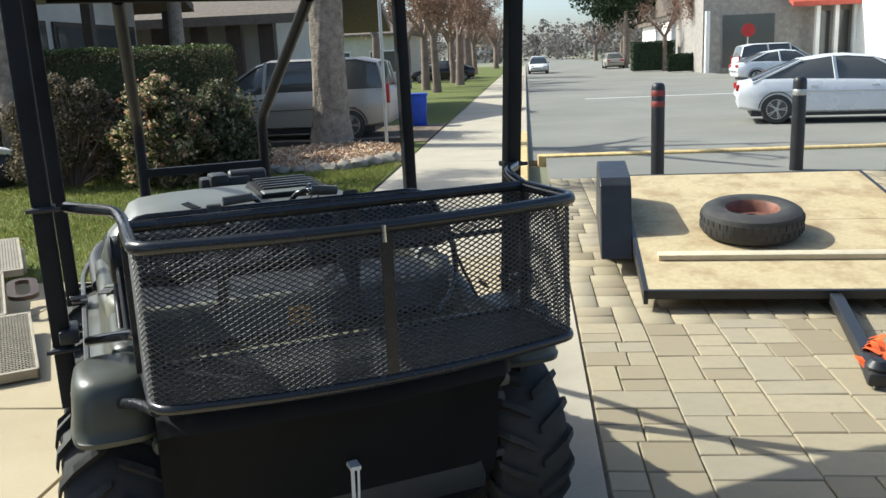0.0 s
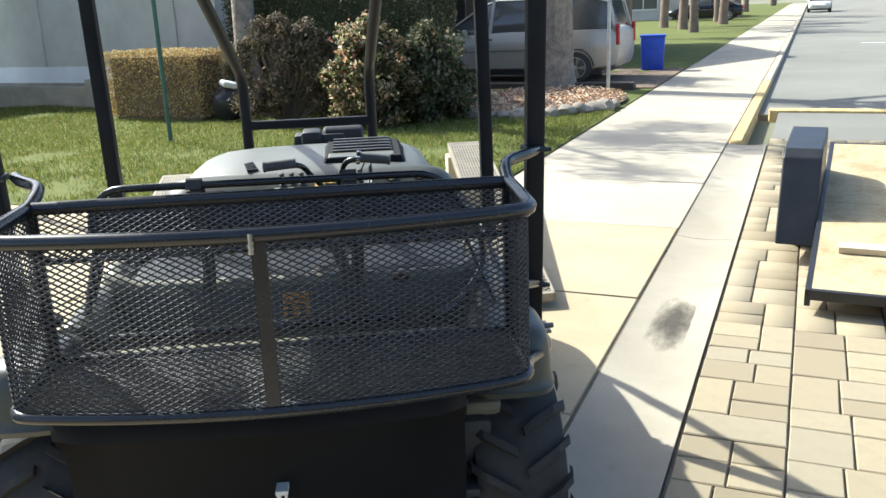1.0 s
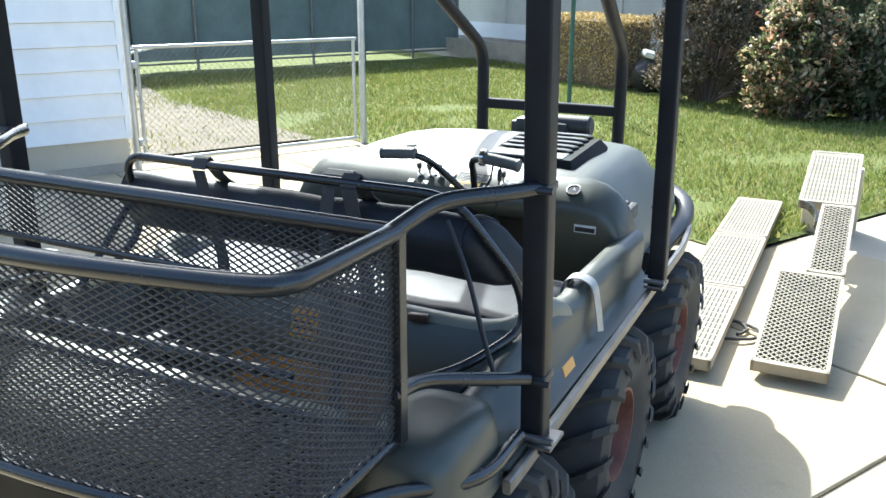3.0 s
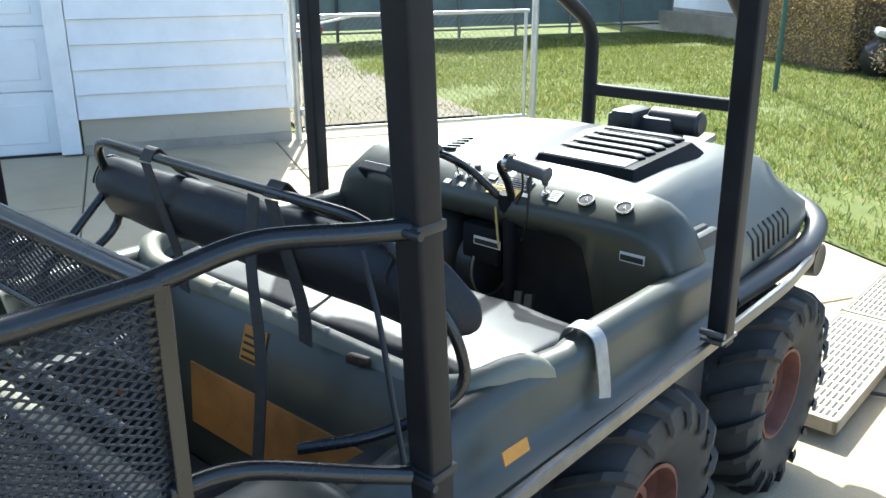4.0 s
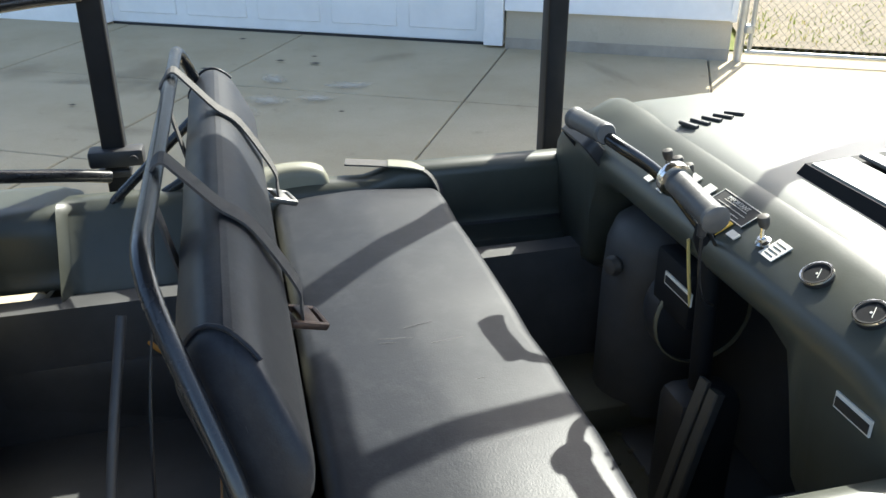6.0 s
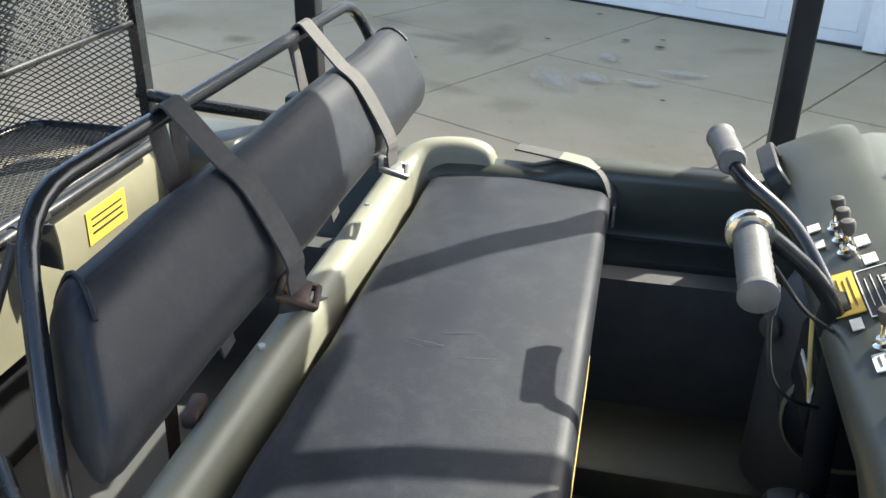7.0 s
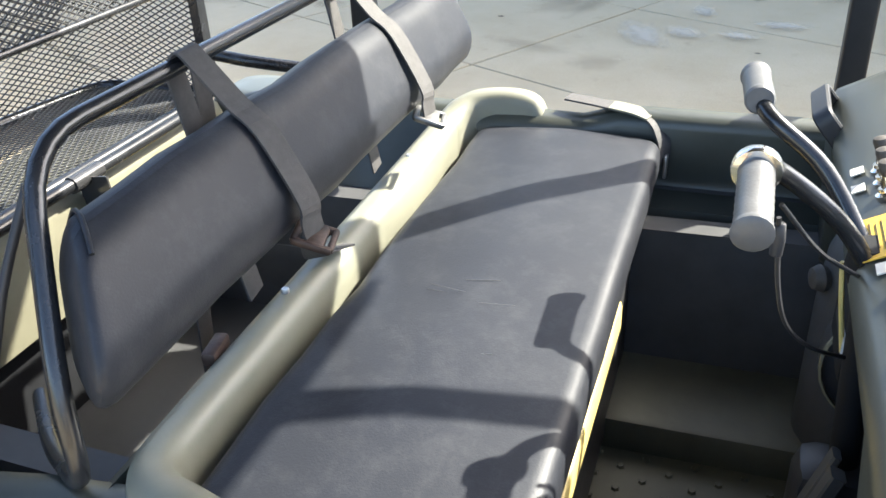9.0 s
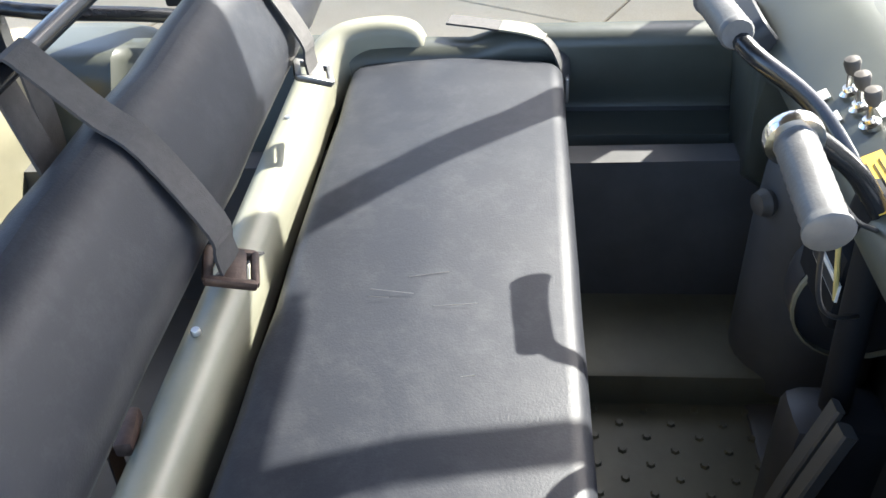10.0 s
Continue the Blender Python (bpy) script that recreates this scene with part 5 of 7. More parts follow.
def basket_bar(name, pts, r, bend=0.0):
    return bar(name, pts, r, basket, "pipe", bend)


basket_bar("rim", smooth_path([(x, y, ZT) for x, y in loop], 3), 0.0175)
basket_bar("rim", [(-HW, BF, ZT), (HW, BF, ZT)], 0.0165)
basket_bar("bottom_rail", smooth_path([(x * 0.99, y, ZB) for x, y in loop], 3), 0.014)
basket_bar("bottom_rail", [(-HW, BF, ZB), (HW, BF, ZB)], 0.012)
basket_bar("middle_rail", [(-HW, BF, 1.14), (HW, BF, 1.14)], 0.008)
for sx in (1, -1):
    basket_bar("side_arm", smooth_path([(sx * HW, BF - 0.06, ZT - 0.004), (sx * HW, BF + 0.02, ZT + 0.006), (sx * (HW + 0.02), BF + 0.14, ZT + 0.024), (sx * (HW + 0.10), BF + 0.25, ZT + 0.026), (sx * (HW + 0.14), BF + 0.32, ZT + 0.025)], 6), 0.0165)
    basket_bar("side_arm", smooth_path([(sx * HW, BF - 0.02, 0.975), (sx * (HW + 0.01), BF + 0.10, 0.955), (sx * (HW + 0.09), BF + 0.24, 0.915), (sx * (HW + 0.13), BF + 0.32, 0.89)], 6), 0.0150)
    basket_bar("side_arm", smooth_path([(sx * HW * 0.98, BR + 0.05, ZB - 0.02), (sx * (HW + 0.03), BF - 0.10, ZB - 0.05), (sx * (HW + 0.12), BF + 0.10, 0.775), (sx * (HW + 0.125), BF + 0.30, 0.765)], 6), 0.015)
for x, y in ((0.0, BR + bow(0)), (-HW, BF), (HW, BF)):
    bm = bmesh.new()
    sweep(bm, [(x, y, ZB), (x, y, ZT)], rect(0.032, 0.006 if y < -0.7 else 0.024, 0.001), up=(0, 1, 0))
    part("upright", bm, M["pipe"], basket, smooth=False)
bm = bmesh.new()
tube(bm, [(-0.012, BR - 0.098, ZT - 0.035), (-0.012, BR - 0.095, ZT + 0.008)], 0.006, 8)
part("pin", bm, M["chrome"], basket, "small bright pin")


def expanded(line, z0, z1, name):
    """A sheet of diamond mesh along a ground line, from z0 to z1."""
    pts = [Vector((x, y, 0)) for x, y in line]
    dist = [0.0]
    for a, b in zip(pts, pts[1:]):
        dist.append(dist[-1] + (b - a).length)
    cw, ch = 0.0265, 0.0135
    nu, nv = int(dist[-1] / cw * 2), int((z1 - z0) / ch * 2)
    xs = np.linspace(0, dist[-1], nu + 1)
    px = np.interp(xs, dist, [p.x for p in pts])
    py = np.interp(xs, dist, [p.y for p in pts])
    zs = np.linspace(z0, z1, nv + 1)
    verts, faces = [], []
    hw, th = 0.0014, 0.0017
    for i in range(nu):
        dx, dy = px[i + 1] - px[i], py[i + 1] - py[i]
        l = math.hypot(dx, dy)
        nx, ny = -dy / l * th, dx / l * th
        for j in range(nv):
            j0, j1 = (j, j + 1) if (i + j) % 2 == 0 else (j + 1, j)
            k = len(verts)
            for q, jj in ((i, j0), (i + 1, j1)):
                x, y, z = px[q], py[q], zs[jj]
                verts += [(x - nx, y - ny, z - hw), (x - nx, y - ny, z + hw), (x + nx, y + ny, z + hw + 0.0008), (x + nx, y + ny, z - hw + 0.0008)]
            for a in range(4):
                b = (a + 1) % 4
                faces.append((k + a, k + b, k + 4 + b, k + 4 + a))
    return raw_mesh(name, verts, faces, M["mesh"], basket)


expanded(loop, ZB, ZT, "mesh_panel")
expanded([(-HW, BF), (HW, BF)], 1.14, ZT, "mesh_panel")

# Mesh floor of the basket
cw, cd = 0.0265, 0.0150
nu, nv = int(2 * HW * 0.98 / cw * 2), int(0.36 / cd * 2)
verts, faces = [], []
for i in range(nu):
    for j in range(nv):
        pair = []
        for q, r in ((i, j + (i + j) % 2), (i + 1, j + 1 - (i + j) % 2)):
            x = -HW * 0.98 + 2 * HW * 0.98 * q / nu
            y0, y1 = BR + bow(x) + 0.01, BF
            pair.append((x, y0 + (y1 - y0) * r / nv))
        k = len(verts)
        for x, y in pair:
            verts += [(x, y - 0.0013, ZB), (x, y + 0.0013, ZB), (x, y + 0.0013, ZB + 0.003), (x, y - 0.0013, ZB + 0.003)]
        for a in range(4):
            b = (a + 1) % 4
            faces.append((k + a, k + b, k + 4 + b, k + 4 + a))
raw_mesh("mesh_floor", verts, faces, M["mesh"], basket)

# ---- garage and gate ----
GD = -6.0
EAVE = 4.0
bm = bmesh.new()
slab(bm, -0.68, 1.10, GD - 0.22, GD, -0.3, 0.315)
slab(bm, 1.00, 1.10, GD - 8.0, GD - 0.22, -0.3, 0.315)
tagged(part("foundation", bm, M["foundation"], bevel=0.006), "bare pale concrete foundation of the garage", "foundation", kind="structure")
bm = bmesh.new()
slab(bm, -0.68, 1.10, GD, GD + 0.012, -0.02, 0.085)
tagged(part("foundation_stain", bm, M["grey_skirt"], smooth=False), "grey damp band at the foot of the foundation", "foundation", kind="structure")
wall = empty("wall_garage")
tagged(wall, "white vinyl-sided garage wall", "wall", kind="structure")
bm = bmesh.new()
slab(bm, -0.70, 1.08, GD - 0.2, GD - 0.02, 0.30, EAVE)
slab(bm, 1.00, 1.08, GD - 8.0, GD - 0.2, 0.30, EAVE)
slab(bm, -9.0, -0.70, GD - 0.2, GD - 0.02, 2.25, EAVE)
slab(bm, -9.0, -4.55, GD - 0.2, GD - 0.02, 0.0, 2.25)
part("wall_core", bm, M["siding"], wall, smooth=False)
for i in range(18):
    bm = bmesh.new()
    z = 0.31 + i * 0.205
    rings = []
    for s in (-0.69, 1.10):
        rings.append([S(s, GD - 0.02, z), S(s, GD + 0.008, z + 0.004), S(s, GD + 0.034, z), S(s, GD + 0.034, z + 0.012), S(s, GD + 0.004, z + 0.200), S(s, GD - 0.02, z + 0.205)])
    loft(bm, rings)
    part("siding_board", bm, M["siding"], wall, smooth=False)
bm = bmesh.new()
slab(bm, 1.075, 1.125, GD - 0.06, GD + 0.028, 0.30, EAVE)
tagged(part("trim", bm, M["white_trim"], bevel=0.004), "white corner trim of the garage", "trim", kind="structure")
bm = bmesh.new()
slab(bm, -0.86, -0.70, GD - 0.12, GD + 0.035, 0.02, 2.3)
slab(bm, -4.60, -4.42, GD - 0.12, GD + 0.035, 0.02, 2.3)
slab(bm, -4.60, -0.70, GD - 0.12, GD + 0.035, 2.12, 2.3)
tagged(part("trim", bm, M["white_trim"], bevel=0.005), "white painted garage door frame", "trim", kind="structure")
door = empty("door_1")
tagged(door, "white sectional garage door, closed", "garage door", kind="structure")
for i in range(4):
    bm = bmesh.new()
    z0 = 0.02 + i * 0.53
    slab(bm, -4.42, -0.86, GD - 0.13, GD - 0.075, z0, z0 + 0.525, 0.008)
    for k in range(5):
        s = -4.34 + k * 0.70
        slab(bm, s, s + 0.60, GD - 0.085, GD - 0.066, z0 + 0.09, z0 + 0.43, 0.012)
    part("panel", bm, M["garage_door"], door)
bm = bmesh.new()
slab(bm, -4.42, -0.86, GD - 0.12, GD - 0.070, 0.0, 0.022)
part("weather_seal", bm, M["black_plastic"], door, smooth=False)
bm = bmesh.new()
rings = []
for s in (-9.3, 1.35):
    rings.append([S(s, GD + 0.2, EAVE - 0.10), S(s, GD + 0.2, EAVE + 0.02), S(s, GD - 4.0, EAVE + 1.4), S(s, GD - 8.5, EAVE - 0.1), S(s, GD - 8.5, EAVE - 0.22), S(s, GD - 4.0, EAVE + 1.22)])
loft(bm, rings)
tagged(part("roof", bm, M["roof_shingle"], smooth=False), "brown shingled garage roof with eaves", "roof", kind="structure")


# Unseen block added over the garage so its shadow reaches across the drive
bm = bmesh.new()
slab(bm, -9.0, -1.6, GD - 6.0, GD - 0.25, EAVE - 0.2, 5.7)
tagged(part("wall_shade_block", bm, M["siding"], smooth=False), "unseen white sided block added above the garage to shade the drive", "wall", kind="structure")
# Unseen roof added on top of the shade block
bm = bmesh.new()
rings = []
for s in (-9.3, -1.3):
    rings.append([S(s, GD + 0.05, 5.65), S(s, GD + 0.05, 5.78), S(s, GD - 3.1, 6.9), S(s, GD - 6.3, 5.78), S(s, GD - 6.3, 5.65), S(s, GD - 3.1, 6.75)])
loft(bm, rings)
tagged(part("roof_shade_block", bm, M["roof_shingle"], smooth=False), "unseen brown shingled roof of the added shade block", "roof", kind="structure")


def chain_link(name, a, b, z0, z1, parent, cell=0.06, r=0.0014):
    """Woven wire between two ground points."""
    a, b = Vector(a), Vector(b)
    L = (b - a).length
    nu, nv = int(L / cell * 2), int((z1 - z0) / cell * 2)
    t = (b - a).normalized()
    nrm = Vector((-t.y, t.x, 0)) * r
    verts, faces = [], []
    for i in range(nu):
        for j in range(nv):
            j0, j1 = (j, j + 1) if (i + j) % 2 == 0 else (j + 1, j)
            k = len(verts)
            for q, jj in ((i, j0), (i + 1, j1)):
                p = a + t * (L * q / nu)
                z = z0 + (z1 - z0) * jj / nv
                verts += [(p.x, p.y, z - r * 1.4), (p.x + nrm.x, p.y + nrm.y, z + r), (p.x - nrm.x, p.y - nrm.y, z + r)]
            for u in range(3):
                v = (u + 1) % 3
                faces.append((k + u, k + v, k + 3 + v, k + 3 + u))
    return raw_mesh(name, verts, faces, M["wire"], parent)


gate = empty("gate")
tagged(gate, "galvanised chain-link gate, closed, beside the garage", "gate")
g0, g1 = S(1.22, -6.03), S(3.50, -6.03)


def pole(name, pts, r, mat, parent=None, bend=0.0, label="", n=10):
    bm = bmesh.new()
    tube(bm, pts, r, n, bend)
    return part(name, bm, M[mat], parent, label, angle=60)


Z = Vector((0, 0, 1))
GZ = 1.10
for p in (g0 + AU * 0.03, g1 - AU * 0.03):
    pole("gate_upright", [p + Z * 0.07, p + Z * GZ], 0.018, "galv", gate)
pole("gate_rail", [g0 + Z * GZ, g1 + Z * GZ], 0.018, "galv", gate)
pole("gate_rail", [g0 + Z * 0.07, g1 + Z * 0.07], 0.018, "galv", gate)
chain_link("wire_mesh", g0, g1, 0.07, GZ, gate)
for q in (0.25, 0.95):
    bm = bmesh.new()
    lathe(bm, [(0.04, -0.03), (0.045, 0.0), (0.04, 0.03)], Matrix.Translation(g0 + Z * q), 12)
    part("hinge", bm, M["galv"], gate)
for p, h in ((S(1.17, -6.03), 2.3), (S(3.57, -6.03), 2.3)):
    f = pole("fence_post", [p + Z * -0.1, p + Z * h], 0.035, "galv", None, 0, "", 14)
    tagged(f, "tall galvanised steel gate post", "fence post", group="gate posts")
# Long screened fence at the back of the yard
for k, (sa, da, sb, db) in enumerate(((3.6, -14.5, -10.0, -14.5), (11.0, -14.5, 3.6, -14.5))):
    fence = empty("screen_fence")
    tagged(fence, "tall chain-link fence with dark green privacy screen", "fence")
    n = 6
    for i in range(n + 1):
        p = S(sa + (sb - sa) * i / n, da)
        pole("post", [p, p + Z * 2.6], 0.03, "wire", fence)
    for z in (0.15, 2.55):
        pole("rail", [S(sa, da, z), S(sb, db, z)], 0.02, "wire", fence)
    bm = bmesh.new()
    rings = []
    for i in range(25):
        s = sa + (sb - sa) * i / 24
        w = 0.03 * math.sin(i * 1.7)
        rings.append([S(s, da - 0.05 + w, 0.2), S(s, da - 0.05 - w, 1.3), S(s, da - 0.05 + w * 0.5, 2.5), S(s, da - 0.058 + w * 0.5, 2.5), S(s, da - 0.058 - w, 1.3), S(s, da - 0.058 + w, 0.2)])
    loft(bm, rings)
    part("screen", bm, M["teal_screen"], fence, "dark green privacy screen", angle=80)

# Small red garden cart standing on the dirt track
cart = empty("garden_cart", S(2.3, -12.2, 0.03))
tagged(cart, "small red garden cart with pale handles", "garden cart")
bm = bmesh.new()
round_box(bm, (0.55, 0.8, 0.26), (0, 0, 0.36), 0.04, SROT, 2, 1.15)
part("tray", bm, M["red_paint"], cart, "red tray")
for sx in (-1, 1):
    bm = bmesh.new()
    tube(bm, [SROT @ Vector((sx * 0.2, -0.3, 0.4)), SROT @ Vector((sx * 0.28, 0.9, 0.62))], 0.02, 8)
    part("handle", bm, M["white_trim"], cart)
    bm = bmesh.new()
    lathe(bm, [(0.10, -0.03), (0.17, -0.04), (0.18, 0.0), (0.17, 0.04), (0.10, 0.03)], Matrix.Translation(SROT @ Vector((sx * 0.33, -0.1, 0.17))) @ SROT4 @ Matrix.Rotation(math.pi / 2, 4, "Y"), 18)
    part("wheel", bm, M["rubber"], cart)

# ---- neighbour's house behind the lawn ----
house = empty("house")
tagged(house, "beige single-storey house with grey base and brown roof", "house")
HS = 11.6
bm = bmesh.new()
slab(bm, HS, HS + 7, -26, -9.0, 0.75, 3.4)
slab(bm, HS, HS + 7, -26, -9.0, -0.2, 0.42)
part("wall", bm, M["beige_wall"], house, smooth=False)
bm = bmesh.new()
slab(bm, HS - 0.03, HS + 0.1, -26, -9.0, -0.2, 0.42)
part("base", bm, M["grey_skirt"], house, smooth=False)
bm = bmesh.new()
slab(bm, HS - 0.02, HS + 0.1, -26, -9.0, 0.42, 0.75)
part("skirt_board", bm, M["white_wall"], house, smooth=False)
bm = bmesh.new()
slab(bm, HS - 0.9, HS - 0.75, -17, -11.6, -0.1, 0.42)
slab(bm, HS - 0.9, HS - 0.75, -11.6, -10.0, -0.1, 0.56)
part("low_wall", bm, M["grey_skirt"], house, smooth=False)
for s0, s1 in ((12.2, 14.2), (14.7, 18.3)):
    win = new("window")
    win.parent = house
    bm = bmesh.new()
    slab(bm, s0 - 0.1, s1 + 0.1, -9.02, -8.94, 0.85, 2.75)
    part("frame", bm, M["brown_trim"], win, smooth=False)
    bm = bmesh.new()
    slab(bm, s0, s1, -8.95, -8.92, 0.95, 2.65)
    part("pane", bm, M["glass"], win, smooth=False)
for s0 in (11.7, 14.35, 18.4):
    bm = bmesh.new()
    slab(bm, s0, s0 + 0.18, -8.2, -8.0, -0.1, 3.1)
    part("porch_post", bm, M["brown_trim"], house, smooth=False)
bm = bmesh.new()
rings = []
for d in (-26.5, -7.7):
    rings.append([S(HS - 0.7, d, 3.1), S(HS - 0.7, d, 3.3), S(HS + 3.5, d, 5.0), S(HS + 7.7, d, 3.3), S(HS + 7.7, d, 3.1), S(HS + 3.5, d, 4.8)])
loft(bm, rings)
part("roof", bm, M["roof_shingle"], house, smooth=False)
for d in (-24, -20.5, -17, -13.5, -10):
    bm = bmesh.new()
    slab(bm, HS - 0.035, HS - 0.005, d, d + 0.05, 0.75, 3.1)
    part("batten", bm, M["beige_wall"], house, smooth=False)
# Second house further along, dark timber front above the hedge
house2 = empty("house")
tagged(house2, "house with dark timber posts and brown shingle roof behind the hedge", "house")
bm = bmesh.new()
slab(bm, 21.5, 30, -20, -6.2, -0.2, 3.0)
part("wall", bm, M["beige_wall"], house2, smooth=False)
bm = bmesh.new()
rings = []
for d in (-20.8, -4.4):
    rings.append([S(20.0, d, 2.75), S(20.0, d, 3.0), S(25.5, d, 5.2), S(31, d, 3.0), S(31, d, 2.75), S(25.5, d, 4.95)])
loft(bm, rings)
part("roof", bm, M["roof_shingle"], house2, smooth=False)
for d in (-14.6, -13.0, -11.9, -10.6, -9.4, -8.3, -7.3, -6.4):
    bm = bmesh.new()
    slab(bm, 20.4, 20.62, d, d + 0.42, -0.1, 2.8)
    part("porch_post", bm, M["brown_trim"], house2, smooth=False)
for d in (-13.9, -10.4, -8.8):
    win = new("window")
    win.parent = house2
    bm = bmesh.new()
    slab(bm, 21.45, 21.5, d - 0.05, d + 1.05, 0.75, 2.15)
    part("frame", bm, M["brown_trim"], win, smooth=False)
    bm = bmesh.new()
    slab(bm, 21.43, 21.46, d + 0.02, d + 0.98, 0.82, 2.08)
    part("pane", bm, M["glass"], win, smooth=False)

# ---- planting ----
def scatter_box(n, rng, s0, s1, d0, d1, z0, z1, wobble=0.06, faces=("top", "front", "back", "l", "r")):
    """Places on the skin of a clipped hedge, in the street frame, with their outward ways."""
    ps, ns = [], []
    area = {"top": (s1 - s0) * (d1 - d0), "front": (d1 - d0) * (z1 - z0), "back": (d1 - d0) * (z1 - z0), "l": (s1 - s0) * (z1 - z0), "r": (s1 - s0) * (z1 - z0)}
    tot = sum(area[f] for f in faces)
    for f in faces:
        for _ in range(int(n * area[f] / tot)):
            s, d, z = rng.uniform(s0, s1), rng.uniform(d0, d1), rng.uniform(z0, z1)
            inn = abs(rng.gauss(0, wobble))
            w = wobble * 1.3 * noise.noise(Vector((s * 1.7, d * 1.7, z * 1.7)))
            if f == "top":
                z, nn = z1 - inn + w, Vector((0, 0, 1))
            elif f == "front":
                s, nn = s0 + inn + w, -AU
            elif f == "back":
                s, nn = s1 - inn + w, AU
            elif f == "l":
                d, nn = d0 + inn + w, -AV
            else:
                d, nn = d1 - inn + w, AV
            ps.append(S(s, d, z))
            ns.append(nn)
    return ps, ns


def hedge(label, s0, s1, d0, d1, h, mat, core, n, size, seed, top=None):
    ob = empty("hedge", S((s0 + s1) / 2, (d0 + d1) / 2))
    tagged(ob, label, "hedge")
    rng = random.Random(seed)
    inv = -Vector(ob.location)
    bm = bmesh.new()
    k = 0.10
    c = S((s0 + s1) / 2, (d0 + d1) / 2, (h - k) / 2)
    box(bm, (d1 - d0 - 2 * k, s1 - s0 - 2 * k, h - k), c + inv, SROT)
    part("core", bm, M[core], ob, smooth=False)
    ps, ns = scatter_box(n, rng, s0, s1, d0, d1, 0.05, h)
    leaves("foliage", [p + inv for p in ps], ns, size, M[mat], ob, seed)
    if top:
        ps, ns = scatter_box(n // 4, rng, s0, s1, d0, d1, h - 0.02, h + 0.05, 0.04, ("top",))
        leaves("top_growth", [p + inv + Vector((0, 0, 0.03)) for p in ps], ns, size, M[top], ob, seed + 1)
    return ob


hedge("tall dark clipped evergreen hedge behind the flowering shrub", 10.6, 12.3, -8.1, -4.35, 1.98, "hedge_dark", "hedge_dark", 26000, 0.055, 11, "hedge_top")
hedge("golden dry clipped hedge block on the lawn", 9.3, 10.15, -9.75, -7.75, 1.14, "hedge_gold", "bed", 12000, 0.045, 12)


def shrub(label, at, rx, ry, h, mat, n, size, seed, lift=0.0):
    ob = empty("shrub", at)
    tagged(ob, label, "shrub")
    rng = np.random.default_rng(seed)
    blobs = []
    for i in range(90):
        a = rng.uniform(0, 2 * math.pi)
        q = rng.uniform(0.0, 0.92) ** 0.7
        zz = rng.uniform(0.10, 0.95)
        q *= 0.62 + 0.5 * math.sin(math.pi * min(1.0, zz * 0.9 + 0.12))
        blobs.append((rx * q * math.cos(a), ry * q * math.sin(a), h * zz * (1.0 - 0.18 * q) + lift, rng.uniform(0.08, 0.24) * min(rx, ry, h) * 1.1))
    cs, ns = [], []
    per = n // len(blobs)
    for x, y, z, r in blobs:
        v = rng.normal(0, 1, (per, 3))
        v /= np.linalg.norm(v, axis=1)[:, None]
        rr = r * rng.uniform(0.2, 1.75, per)[:, None] ** 0.8
        p = v * rr + (x, y, z)
        keep = p[:, 2] > 0.04
        cs.append(p[keep])
        ns.append(v[keep])
    leaves("foliage", np.concatenate(cs), np.concatenate(ns), size, M[mat], ob, seed, 0.5, 0.8)
    bm = bmesh.new()
    for i, (x, y, z, r) in enumerate(blobs):
        sweep(bm, smooth_path([(x * 0.12, y * 0.12, 0), (x * 0.5, y * 0.5, z * 0.5), (x, y, z)], 3), circle(0.012, 5))
    part("stem", bm, M["twig"], ob)
    return ob


shrub("large glossy shrub with reddish and cream leaf tips", (0.50, 10.05, 0), 0.70, 0.75, 1.60, "bush", 17000, 0.080, 21)
shrub("lower part of the same glossy shrub by the bed", (1.40, 10.45, 0), 0.75, 0.7, 1.45, "hedge_dark", 20000, 0.08, 22)
shrub("brownish shrub with dry leaves beside the hedge", (-0.75, 11.0, 0), 0.85, 0.5, 1.75, "twiggy", 18000, 0.06, 23)

# Planting bed with chips and edging stones
bm = bmesh.new()
ring = []
c0 = Vector((3.55, 11.9, 0))
for i in range(30):
    a = 2 * math.pi * i / 30
    ring.append(c0 + AV * (1.5 * math.cos(a) - 0.15) + AU * (2.1 * math.sin(a)) + Z * 0.045)
bm.faces.new([bm.verts.new(p) for p in ring])
tagged(part("planting_bed", bm, M["bed"], smooth=False), "planting bed covered in wood chips", "planting bed", kind="structure")
rng = np.random.default_rng(5)
a, q = rng.uniform(0, 2 * math.pi, 5200), np.sqrt(rng.uniform(0, 1, 5200))
cs = np.array(c0) + np.outer(1.48 * q * np.cos(a) - 0.15, np.array(AV)) + np.outer(2.08 * q * np.sin(a), np.array(AU)) + np.outer(rng.uniform(0.05, 0.11, 5200), (0, 0, 1))
tagged(leaves("wood_chips", cs, np.tile((0, 0, 1.0), (5200, 1)), 0.07, M["chip"], None, 6, 0.5, 0.5), "pale and reddish wood chips on the bed", "wood chips", kind="stuff")
rs = random.Random(8)
